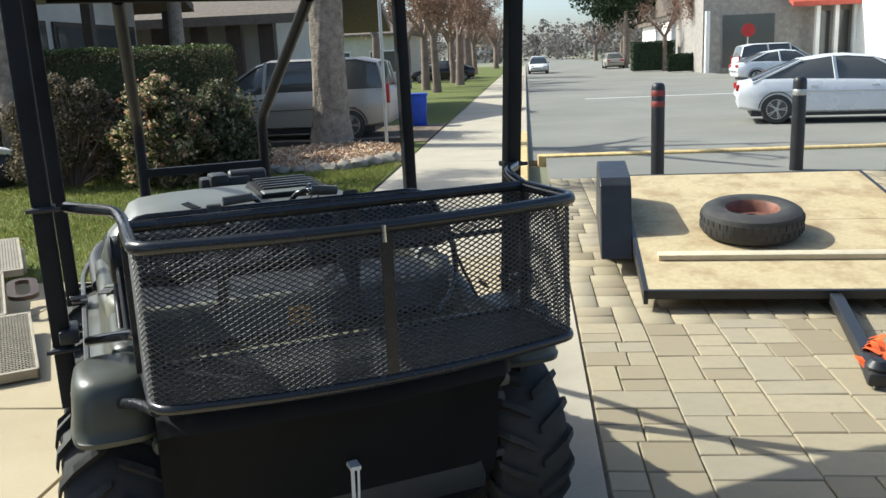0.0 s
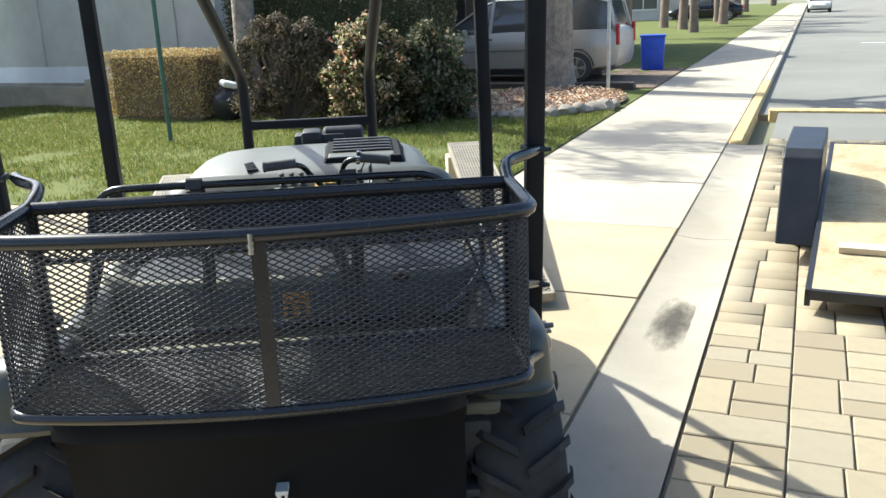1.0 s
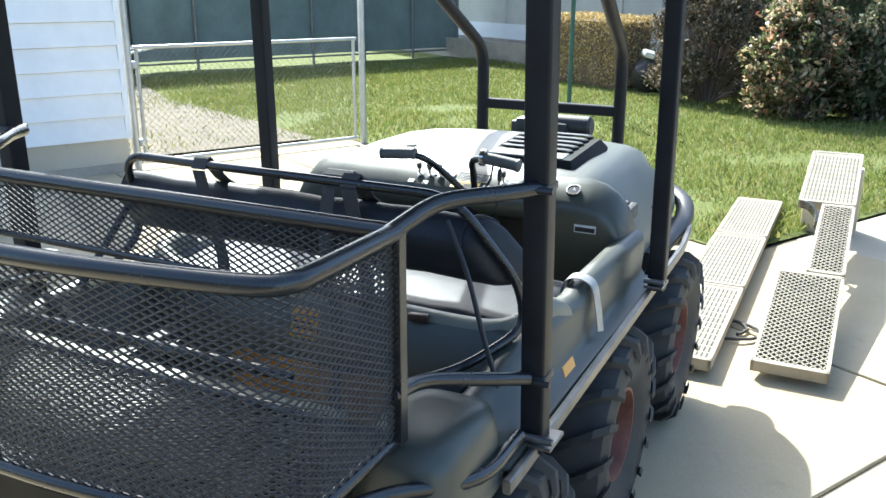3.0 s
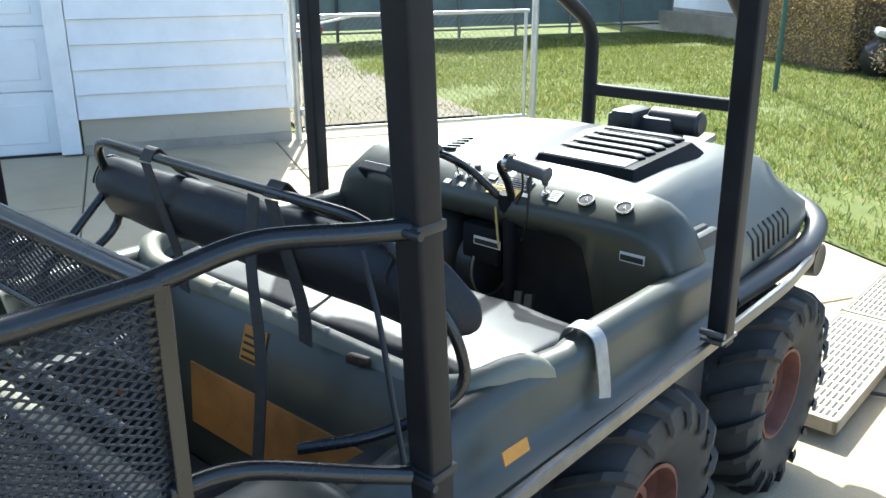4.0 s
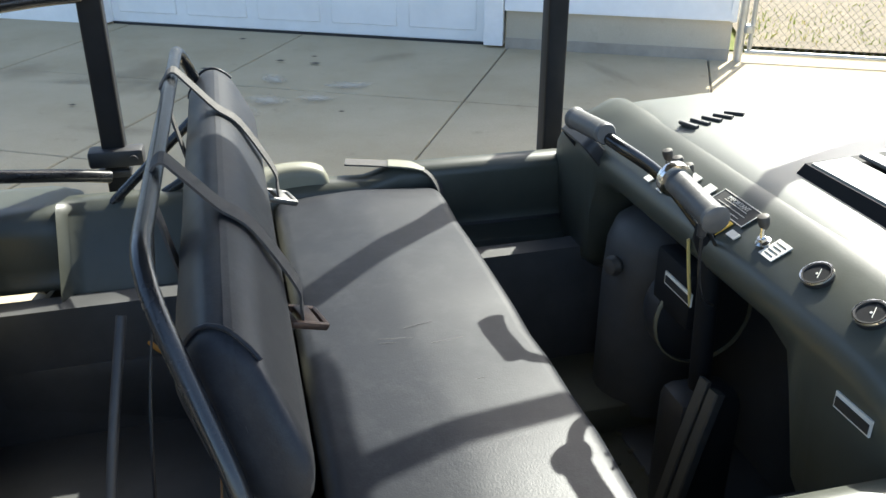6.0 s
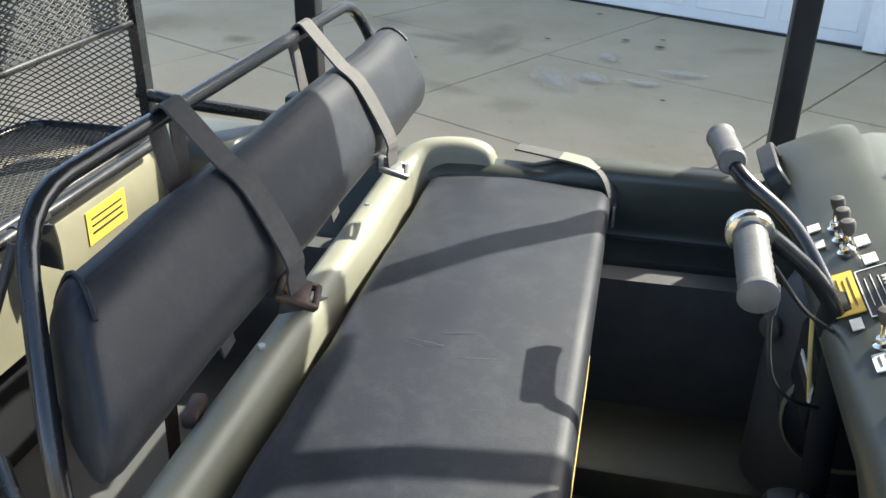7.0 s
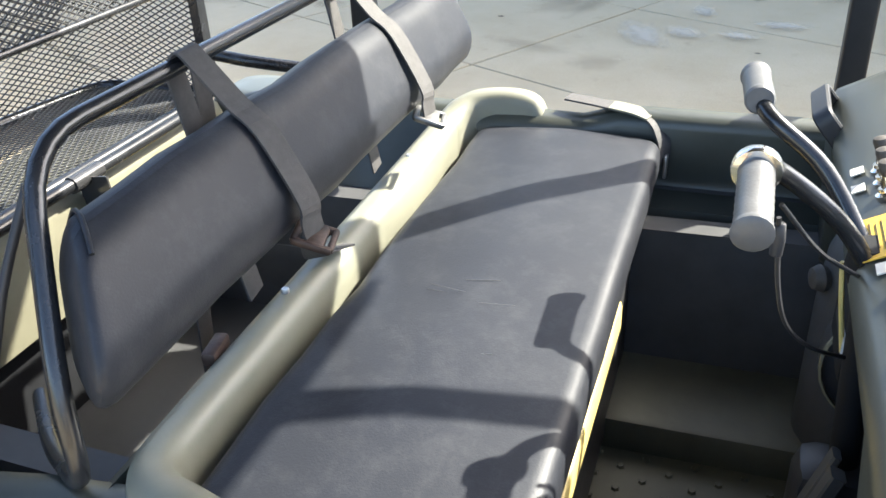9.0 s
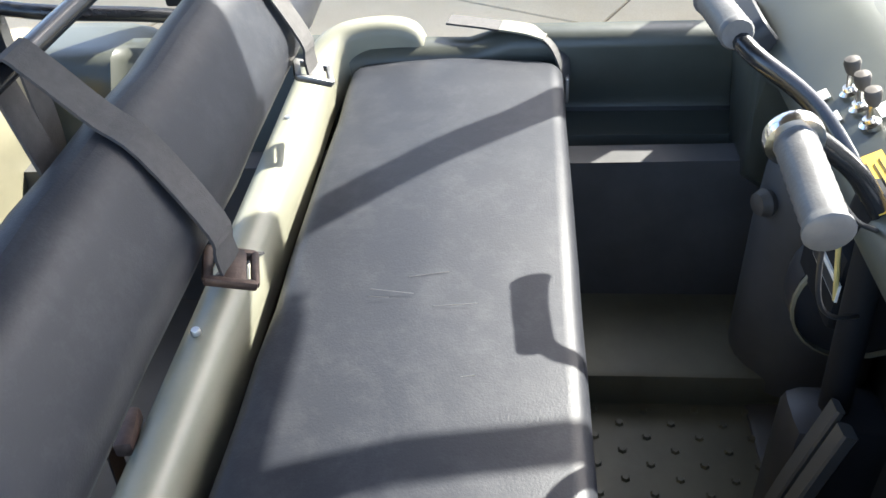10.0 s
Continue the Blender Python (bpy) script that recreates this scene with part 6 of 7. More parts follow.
for i in range(17):
    a = -2.75 + i * 0.155
    p = c0 + AV * (1.52 * math.cos(a) - 0.15) + AU * (2.12 * math.sin(a)) + Z * 0.07
    bm = bmesh.new()
    bmesh.ops.create_icosphere(bm, subdivisions=2, radius=1.0)
    r = rs.uniform(0.09, 0.16)
    off = Vector((rs.uniform(0, 50), 0, 0))
    for v in bm.verts:
        k = 1 + 0.45 * noise.noise(v.co * 1.3 + off)
        v.co = Vector((v.co.x * r * k * 1.3, v.co.y * r * k, v.co.z * r * k * 0.75))
    bmesh.ops.rotate(bm, verts=bm.verts, matrix=turn(0, 0, rs.uniform(0, 360)))
    o = part("edging_stone", bm, M["stone"], angle=50)
    o.location = p
    tagged(o, "rough pale edging stone of the bed", "stone", group="edging stones")

bm = bmesh.new()
slab(bm, 14.6, 19.2, -13.0, -1.27, -0.3, 0.02)
tagged(part("side_drive", bm, M["bed"], smooth=False), "dark earth drive under the parked minivan", "driveway", kind="structure")
bm = bmesh.new()
slab(bm, 14.35, 14.60, -5.4, -1.6, -0.2, 0.13, 0.02)
tagged(part("edging", bm, M["brown_trim"]), "brown timber edging behind the bed", "edging", kind="structure")

# ---- trees ----
def trunk_mesh(bm, path, radii, n=14, rough=0.0, seed=0):
    rings = []
    for i, (p, r) in enumerate(zip(path, radii)):
        p = Vector(p)
        rings.append([p + Vector((math.cos(2 * math.pi * j / n), math.sin(2 * math.pi * j / n), 0)) * r * (1 + rough * noise.noise(Vector((math.cos(2 * math.pi * j / n) * 3, math.sin(2 * math.pi * j / n) * 3, p.z * 0.8 + seed)))) for j in range(n)])
    loft(bm, rings)


def grow(segs, p, v, r, depth, rng):
    """Collects limb polylines with their radii."""
    pts, rad = [p], [r]
    n = 4
    L = r * rng.uniform(16, 24) * (1.25 if depth > 2 else 1.0)
    for i in range(n):
        v = (v + Vector((rng.gauss(0, 0.16), rng.gauss(0, 0.16), rng.gauss(0.05, 0.10)))).normalized()
        p = p + v * (L / n)
        pts.append(p)
        rad.append(r * (1 - 0.55 * (i + 1) / n))
    segs.append((pts, rad))
    if depth == 0:
        return
    for _ in range(rng.choice((2, 3, 3))):
        k = rng.randint(1, n)
        w = (v * 0.8 + Vector((rng.gauss(0, 0.7), rng.gauss(0, 0.7), rng.gauss(0.15, 0.4)))).normalized()
        grow(segs, pts[k], w, rad[k] * rng.uniform(0.55, 0.75), depth - 1, rng)


def bare_tree(label, at, r, depth, seed, clear=1.6, leaf=None, nleaf=0, bark="bark"):
    ob = empty("tree", at)
    tagged(ob, label, "tree")
    rng = random.Random(seed)
    bm = bmesh.new()
    trunk_mesh(bm, [(0, 0, -0.1), (0, 0, clear * 0.2), (0.03, 0.02, clear * 0.6), (0.05, 0, clear)], [r * 1.35, r * 1.08, r, r * 0.9], 12, 0.25, seed)
    part("trunk", bm, M[bark], ob, angle=60)
    segs = []
    for i in range(4):
        a = rng.uniform(0, 6.28)
        grow(segs, Vector((0.05, 0, clear - 0.1)), Vector((math.cos(a) * 0.55, math.sin(a) * 0.55, 0.9)).normalized(), r * 0.55, depth, rng)
    bm = bmesh.new()
    tips = []
    for pts, rad in segs:
        nn = 6 if rad[0] > 0.03 else 3
        rings = []
        for i, (p, q) in enumerate(zip(pts, rad)):
            t = (pts[min(i + 1, len(pts) - 1)] - pts[max(0, i - 1)]).normalized()
            s1 = t.cross(Vector((0.3, 0.9, 0.2))).normalized()
            s2 = s1.cross(t)
            rings.append([p + (s1 * math.cos(2 * math.pi * j / nn) + s2 * math.sin(2 * math.pi * j / nn)) * max(q, 0.010) for j in range(nn)])
        loft(bm, rings, caps=False)
        tips += pts[2:]
    part("branch_crown", bm, M["twig"], ob, "bare limbs and twigs", recalc=False)
    if leaf:
        rg = np.random.default_rng(seed)
        tp = np.array([tuple(t) for t in tips])
        c = tp[rg.integers(0, len(tp), nleaf)] + rg.normal(0, 0.25, (nleaf, 3))
        leaves("crown", c, rg.normal(0, 1, (nleaf, 3)), 0.10, M[leaf], ob, seed)
    return ob


bare_tree("thin-leaved garden tree growing out of the clipped hedge", (-1.5, 12.6, 0), 0.17, 3, 71, 5.0, "conifer", 5000)
bare_tree("thin-leaved tree before the timber-fronted house", (2.0, 19.4, 0), 0.18, 3, 72, 3.4, "conifer", 4000)

# Large street trunk by the bed
tree = empty("tree", (4.25, 14.2, 0))
tagged(tree, "mature tree with a thick grey furrowed trunk", "tree")
bm = bmesh.new()
n = 40
rings = []
for i in range(22):
    z = -0.1 + i * 0.22
    r = 0.37 * (1 + 0.35 * math.exp(-z * 2.5)) * (1 - 0.03 * z)
    ring = []
    for j in range(n):
        a = 2 * math.pi * j / n
        f = abs(noise.noise(Vector((math.cos(a) * 4.2, math.sin(a) * 4.2, z * 0.45)))) * 0.20 + 0.10 * noise.noise(Vector((math.cos(a) * 9, math.sin(a) * 9, z * 2.0)))
        ring.append(Vector((math.cos(a), math.sin(a), 0)) * r * (1 - f) + Vector((0.02 * z, 0.01 * z, z)))
    rings.append(ring)
loft(bm, rings)
part("trunk", bm, M["bark"], tree, "thick grey furrowed trunk", angle=80)
segs = []
rng = random.Random(3)
for i in range(5):
    a = i * 1.3
    grow(segs, Vector((0.08, 0.04, 4.3)), Vector((math.cos(a) * 0.8, math.sin(a) * 0.8, 0.8)).normalized(), 0.14, 3, rng)
bm = bmesh.new()
for pts, rad in segs:
    nn = 6 if rad[0] > 0.04 else 4
    rings = []
    for i, (p, q) in enumerate(zip(pts, rad)):
        t = (pts[min(i + 1, len(pts) - 1)] - pts[max(0, i - 1)]).normalized()
        s1 = t.cross(Vector((0.3, 0.9, 0.2))).normalized()
        s2 = s1.cross(t)
        rings.append([p + (s1 * math.cos(2 * math.pi * j / nn) + s2 * math.sin(2 * math.pi * j / nn)) * max(q, 0.008) for j in range(nn)])
    loft(bm, rings, caps=False)
part("branch_crown", bm, M["twig"], tree, "bare limbs", recalc=False)

far_trees = [(S(34, -5.5), 0.16, 31), (S(40, -3.6), 0.13, 32), (S(47, -6), 0.17, 33), (S(55, -4), 0.15, 34), (S(66, -5), 0.18, 35), (S(80, -4), 0.18, 36), (S(95, -5), 0.2, 37), (S(72, 16), 0.18, 38), (S(90, 17), 0.2, 39), (S(66, 11.5), 0.14, 40), (S(61, 13.3), 0.13, 45), (S(44, -4.6), 0.17, 46), (S(50, -3.2), 0.16, 47), (S(62, -3.4), 0.2, 48), (S(110, -3), 0.24, 49), (S(128, 15), 0.26, 50), (S(140, -4), 0.26, 56), (S(165, 14), 0.28, 57), (S(190, -5), 0.3, 58), (S(105, 13), 0.22, 59)]
for i, (p, r, sd) in enumerate(far_trees):
    bare_tree("bare street tree with russet twigs", p, r, 3 if i < 14 else 2, sd, 1.9, "twig_leaf", 3200 if i < 14 else 2000, "twig")["group"] = "street trees"


for o in [ob for ob in scene.objects if ob.get("group") == "street trees"]:
    k = 1.25 + 0.5 * abs(noise.noise(o.location * 0.37))
    o.scale = (k, k * 0.9, k * 1.08)
    o.rotation_euler = (0, 0, o.location.x * 1.7)


def evergreen(label, at, r, h, seed, n=9000, clear=1.6):
    ob = empty("tree", at)
    tagged(ob, label, "tree")
    bm = bmesh.new()
    trunk_mesh(bm, [(0, 0, -0.1), (0, 0, clear), (0.1, 0, clear + 1.5)], [0.3, 0.22, 0.15], 10, 0.2, seed)
    part("trunk", bm, M["bark"], ob)
    rng = np.random.default_rng(seed)
    cs, ns = [], []
    for i in range(26):
        a, q = rng.uniform(0, 6.28), rng.uniform(0.0, 0.75) ** 0.7
        z = clear + (h - clear) * rng.uniform(0.12, 0.9)
        k = math.sqrt(max(0.1, 1 - ((z - clear) / (h - clear) * 2 - 0.9) ** 2))
        c = np.array((r * q * k * math.cos(a), r * q * k * math.sin(a), z))
        v = rng.normal(0, 1, (n // 26, 3))
        v /= np.linalg.norm(v, axis=1)[:, None]
        cs.append(c + v * r * rng.uniform(0.25, 0.42) * rng.uniform(0.5, 1.1, (n // 26, 1)))
        ns.append(v)
    leaves("crown", np.concatenate(cs), np.concatenate(ns), 0.22 if n < 12000 else 0.42, M["conifer"], ob, seed)
    return ob


evergreen("dark round evergreen tree across the street", S(85, 10.6), 5.2, 15.0, 51, 22000, 4.2)
# Distant woods that close the street
rng = np.random.default_rng(19)
cs, ns = [], []
for i in range(420):
    u = rng.uniform(0, 1)
    c = np.array(S(rng.uniform(205, 260), -70 + 190 * u, rng.uniform(0.5, 8.5)))
    v = rng.normal(0, 1, (60, 3))
    v /= np.linalg.norm(v, axis=1)[:, None]
    cs.append(c + v * rng.uniform(1.5, 4.0) * rng.uniform(0.4, 1.1, (60, 1)) * (1.0, 1.0, 0.8))
    ns.append(v)
tagged(leaves("far_woods", np.concatenate(cs), np.concatenate(ns), 1.1, M["far_leaf"], None, 20), "hazy grey-brown woods at the end of the street", "woods", kind="stuff")
evergreen("dark clipped evergreen beside the white building", S(33, 33.5), 1.6, 4.2, 52, 4000, 0.6)

# ---- vehicles ----
def car(name, label, at, yaw, L, W, H, paint, kind="sedan", group=""):
    """A parked car; its nose points along +y of its own frame."""
    ob = empty(name, at)
    ob.rotation_euler = (0, 0, radians(yaw))
    tagged(ob, label, "van" if kind == "van" else "car", group)
    hl, hw = L / 2, W / 2
    if kind == "sedan":
        low = [(-hl, 0.55, 0.62, 0.86), (-hl + 0.08, 0.34, 0.90, 0.93), (-hl + 0.6, 0.24, 0.99, 0.99), (-hl + 1.3, 0.22, 0.98, 1.0), (0.0, 0.22, 0.94, 1.0), (hl - 1.5, 0.22, 0.90, 1.0), (hl - 0.7, 0.24, 0.80, 0.97), (hl - 0.12, 0.32, 0.66, 0.88), (hl, 0.45, 0.56, 0.78)]
        top = [(-hl + 0.34, 0.99, 0.80), (-hl + 0.85, H - 0.25, 0.76), (-hl + 1.35, H - 0.08, 0.73), (-hl + 1.9, H - 0.01, 0.71), (-0.15, H, 0.70), (0.35, H - 0.05, 0.71), (0.75, H - 0.18, 0.74), (hl - 1.2, 0.92, 0.84)]
        belt = 0.93
    else:
        low = [(-hl, 0.45, 1.02, 0.93), (-hl + 0.06, 0.32, 1.10, 0.96), (-hl + 0.5, 0.26, 1.10, 1.0), (0.0, 0.26, 1.08, 1.0), (hl - 1.6, 0.26, 1.04, 1.0), (hl - 0.9, 0.27, 0.98, 0.98), (hl - 0.25, 0.32, 0.84, 0.93), (hl, 0.45, 0.66, 0.80)]
        top = [(-hl + 0.06, 1.06, 0.90), (-hl + 0.22, H - 0.10, 0.82), (-hl + 0.7, H, 0.80), (0.2, H, 0.80), (hl - 1.9, H - 0.10, 0.80), (hl - 0.95, 1.0, 0.88)]
        belt = 1.06
    bm = bmesh.new()
    rings = []
    for y, zb, zt, k in low:
        w = hw * k
        half = [(w * 0.86, zb), (w * 0.97, zb + 0.06), (w, (zb + zt) / 2), (w * 0.985, zt - 0.09), (w * 0.93, zt - 0.01), (w * 0.5, zt + 0.015)]
        rings.append([(x, y, z) for x, z in half] + [(-x, y, z) for x, z in half[::-1]])
    loft(bm, rings)
    part("body", bm, M[paint], ob, angle=45)
    bm = bmesh.new()
    rings = []
    for y, z, k in top:
        w = hw * k
        half = [(hw * 0.90, belt - 0.12), (hw * 0.91, belt - 0.02), (w + (hw * 0.9 - w) * 0.25, belt + (z - belt) * 0.75), (w * 0.90, z - 0.015), (w * 0.5, z)]
        rings.append([(x, y, q) for x, q in half] + [(-x, y, q) for x, q in half[::-1]])
    loft(bm, rings)
    part("cabin_glass", bm, M["glass"], ob, "dark window glass", angle=40)
    bm = bmesh.new()
    inner = top[1:-1] if kind == "van" else top[2:-2]
    rings = []
    for y, z, k in inner:
        w = hw * k * 0.96
        rings.append([(-w, y, z - 0.035), (-w * 0.88, y, z + 0.006), (-w * 0.45, y, z + 0.016), (w * 0.45, y, z + 0.016), (w * 0.88, y, z + 0.006), (w, y, z - 0.035), (w * 0.8, y, z - 0.05), (-w * 0.8, y, z - 0.05)])
    loft(bm, rings)
    part("roof", bm, M[paint], ob, angle=50)
    for sx in (-1, 1):
        last = 1 if kind == "van" else 2
        for (ya, za, ka), (yb, zb, kb) in ((top[0], top[last]), (top[-1], top[-1 - last])):
            bm = bmesh.new()
            sweep(bm, [(sx * hw * 0.915, ya, belt - 0.03), (sx * hw * kb * 0.955, yb, zb - 0.02)], rect(0.07, 0.035))
            part("pillar", bm, M[paint], ob, smooth=False)
        mids = (-0.35,) if kind == "sedan" else (-hl + 1.5, 0.35)
        for y in mids:
            bm = bmesh.new()
            sweep(bm, [(sx * hw * 0.925, y, belt - 0.05), (sx * hw * 0.745 if kind == "sedan" else sx * hw * 0.80, y - 0.08, H - 0.03)], rect(0.07, 0.03))
            part("pillar", bm, M[paint], ob, smooth=False)
        bm = bmesh.new()
        sweep(bm, [(sx * hw * 1.0, -hl + 0.7, 0.70), (sx * hw * 1.008, 0.0, 0.69), (sx * hw * 0.99, hl - 1.0, 0.66)], rect(0.02, 0.012))
        for y in (-0.55, 0.65) if kind == "sedan" else (-0.9, 0.6):
            round_box(bm, (0.035, 0.16, 0.03), (sx * hw * 0.995, y - 0.25, belt - 0.13), 0.008)
        part("door_trim", bm, M["black_plastic"] if kind == "van" else M["chrome"], ob)
        bm = bmesh.new()
        round_box(bm, (0.16, 0.10, 0.12), (sx * (hw + 0.06), hl - 1.55, belt + 0.03), 0.03)
        part("mirror", bm, M[paint], ob)
        bm = bmesh.new()
        if kind == "van":
            round_box(bm, (0.10, 0.07, 0.42), (sx * hw * 0.90, -hl + 0.01, 0.98), 0.02)
        else:
            round_box(bm, (0.34, 0.12, 0.14), (sx * hw * 0.70, -hl + 0.06, 0.80), 0.03)
        part("tail_light", bm, M["red_lens"], ob, "red tail light")
        bm = bmesh.new()
        round_box(bm, (0.30, 0.16, 0.12), (sx * hw * 0.62, hl - 0.14, 0.62), 0.03)
        part("headlight", bm, M["chrome"], ob, "clear headlight")
        for y in (-hl + 0.86, hl - 0.92):
            w = new("wheel")
            w.parent = ob
            w.location = (sx * (hw - 0.085), y, 0.325)
            w.rotation_euler = (0, 0, 0 if sx > 0 else math.pi)
            bm = bmesh.new()
            lathe(bm, [(0.21, -0.09), (0.30, -0.105), (0.326, -0.07), (0.33, 0.0), (0.326, 0.07), (0.30, 0.105), (0.21, 0.112)], Matrix.Rotation(math.pi / 2, 4, "Y"), 28, close=True)
            part("tyre", bm, M["rubber"], w, angle=40)
            bm = bmesh.new()
            lathe(bm, [(0.215, 0.112), (0.205, 0.09), (0.19, 0.06), (0.03, 0.06)], Matrix.Rotation(math.pi / 2, 4, "Y"), 28)
            # Shade of the recess behind the spokes is in the colour
            part("rim", bm, M["gap_shade"], w)
            bm = bmesh.new()
            for i in range(5):
                a = 2 * math.pi * i / 5
                for da in (-0.13, 0.13):
                    sweep(bm, [(0.10, 0.03 * math.cos(a), 0.03 * math.sin(a)), (0.112, 0.205 * math.cos(a + da), 0.205 * math.sin(a + da))], rect(0.032, 0.02))
            lathe(bm, [(0.055, 0.085), (0.05, 0.112), (0.02, 0.118)], Matrix.Rotation(math.pi / 2, 4, "Y"), 14)
            lathe(bm, [(0.200, 0.095), (0.216, 0.10), (0.218, 0.115), (0.204, 0.117)], Matrix.Rotation(math.pi / 2, 4, "Y"), 28, close=True)
            part("wheel_disc", bm, M["zinc"], w, "bright alloy spokes")
            bm = bmesh.new()
            arch = [(sx * (hw + 0.004), y + 0.375 * math.cos(t), 0.325 + 0.375 * math.sin(t)) for t in np.linspace(0.05, math.pi - 0.05, 14)]
            sweep(bm, arch, rect(0.018, 0.05))
            part("wheel_arch", bm, M["black_plastic"], ob, smooth=False)
    bm = bmesh.new()
    box(bm, (W * 0.9, L * 0.86, 0.1), (0, 0, 0.22))
    part("underbody", bm, M["black_plastic"], ob, smooth=False)
    return ob


YV = math.degrees(math.atan2(-AV.x, AV.y))
car("minivan", "champagne beige minivan parked in the next driveway", S(16.55, -4.60), YV + 180, 4.85, 1.92, 1.76, "beige_car", "van")
car("sedan", "silver sedan on the road at the junction", S(17.30, 7.95, ZR), YV - 11, 4.82, 1.83, 1.46, "silver_car")
car("sedan", "black sedan parked across the far driveway", S(58, -5.0), YV + 180, 4.7, 1.8, 1.45, "black_car")
car("sedan", "grey car parked far down the street", S(84, 9.3, ZR), ST, 4.6, 1.8, 1.5, "beige_car")
car("hatchback", "small pale car far down the street", S(75, 1.9, ZR), ST + 180, 4.0, 1.7, 1.5, "white_car")
car("hatchback", "white car parked before the far building", S(44, 13.9, ZR), YV, 4.5, 1.85, 1.75, "white_car", "van")
car("sedan", "pale silver car parked behind the white one", S(38, 12.4, ZR), YV, 4.5, 1.8, 1.45, "silver_car")

# ---- street furniture ----
for s, d in ((8.75, 2.52), (9.0, 4.40)):
    b = empty("bollard", S(s, d, -0.012))
    tagged(b, "black steel bollard with a red band", "bollard", "bollards")
    bm = bmesh.new()
    lathe(bm, [(0.088, 0.0), (0.088, 1.17), (0.082, 1.21), (0.062, 1.235), (0.02, 1.245)], Matrix(), 22)
    part("pipe", bm, M["black_paint"], b)
    for z, k in ((1.07, "red_paint"), (0.93, "red_paint")) if d < 3 else ((1.0, "galv"),):
        bm = bmesh.new()
        lathe(bm, [(0.0885, z), (0.0905, z + 0.003), (0.0905, z + 0.075), (0.0885, z + 0.078)], Matrix(), 22, close=True)
        part("band", bm, M[k], b, "faded reflective band")
f = pole("sign_post", [(4.96, 12.87, -0.1), (4.96, 12.87, 3.2)], 0.032, "galv")
tagged(f, "galvanised steel sign post beside the bed", "sign post")
f = pole("garden_pole", [(-2.31, 9.45, -0.05), (-2.31, 9.45, 2.6)], 0.03, "green_pole")
tagged(f, "thin green painted pole in the lawn", "pole")
bin_ob = empty("recycling_bin", (7.45, 17.45, 0))
bin_ob.rotation_euler = (0, 0, radians(ST + 8))
tagged(bin_ob, "blue plastic recycling box at the sidewalk edge", "bin")
bm = bmesh.new()
round_box(bm, (0.50, 0.42, 0.80), (0, 0, 0.40), 0.04, None, 2, 1.12)
part("box", bm, M["blue_bin"], bin_ob)
bm = bmesh.new()
round_box(bm, (0.60, 0.52, 0.05), (0, 0, 0.80), 0.02)
part("rim", bm, M["blue_bin"], bin_ob)
bagb = bmesh.new()
bmesh.ops.create_icosphere(bagb, subdivisions=3, radius=1.0)
for v in bagb.verts:
    k = 1 + 0.25 * noise.noise(v.co * 2)
    v.co = Vector((v.co.x * 0.30 * k, v.co.y * 0.25 * k, v.co.z * 0.30 * k + 0.28))
o = part("refuse_sack", bagb, M["black_plastic"], angle=60)
o.location = (-1.75, 11.9, 0)
tagged(o, "shiny black refuse sack behind the golden hedge", "sack")
bm = bmesh.new()
round_box(bm, (0.34, 0.22, 0.10), (0, 0, 0.6), 0.04, turn(10, 15, 30))
o = part("paper_bundle", bm, M["white_wall"])
o.location = (-1.72, 11.8, -0.02)
tagged(o, "white bundle lying on the black sack", "bundle")
sign = empty("stop_sign", S(52, 14.2))
tagged(sign, "red octagonal road sign on a post", "road sign")
pole("post", [(0, 0, 0), (0, 0, 2.6)], 0.04, "galv", sign)
bm = bmesh.new()
lathe(bm, [(0.42, -0.01), (0.42, 0.01)], Matrix.Translation((-0.02, -0.06, 2.5)) @ SROT4 @ Matrix.Rotation(math.pi / 2, 4, "X") @ Matrix.Rotation(math.pi / 8, 4, "Z"), 8)
part("plate", bm, M["sign_red"], sign, "red octagonal plate", smooth=False)

# Unseen plain boarded wall, added behind the drive to cut the light from there
bm = bmesh.new()
for i in range(18):
    box(bm, (0.594, 0.08, 3.0), (-4.0 + i * 0.6, -6.5 + 0.012 * (i % 2), 1.4))
tagged(part("wall_sky_block", bm, M["rear_wall"], smooth=False), "unseen dark boarded wall added to block light from behind", "wall", kind="structure")

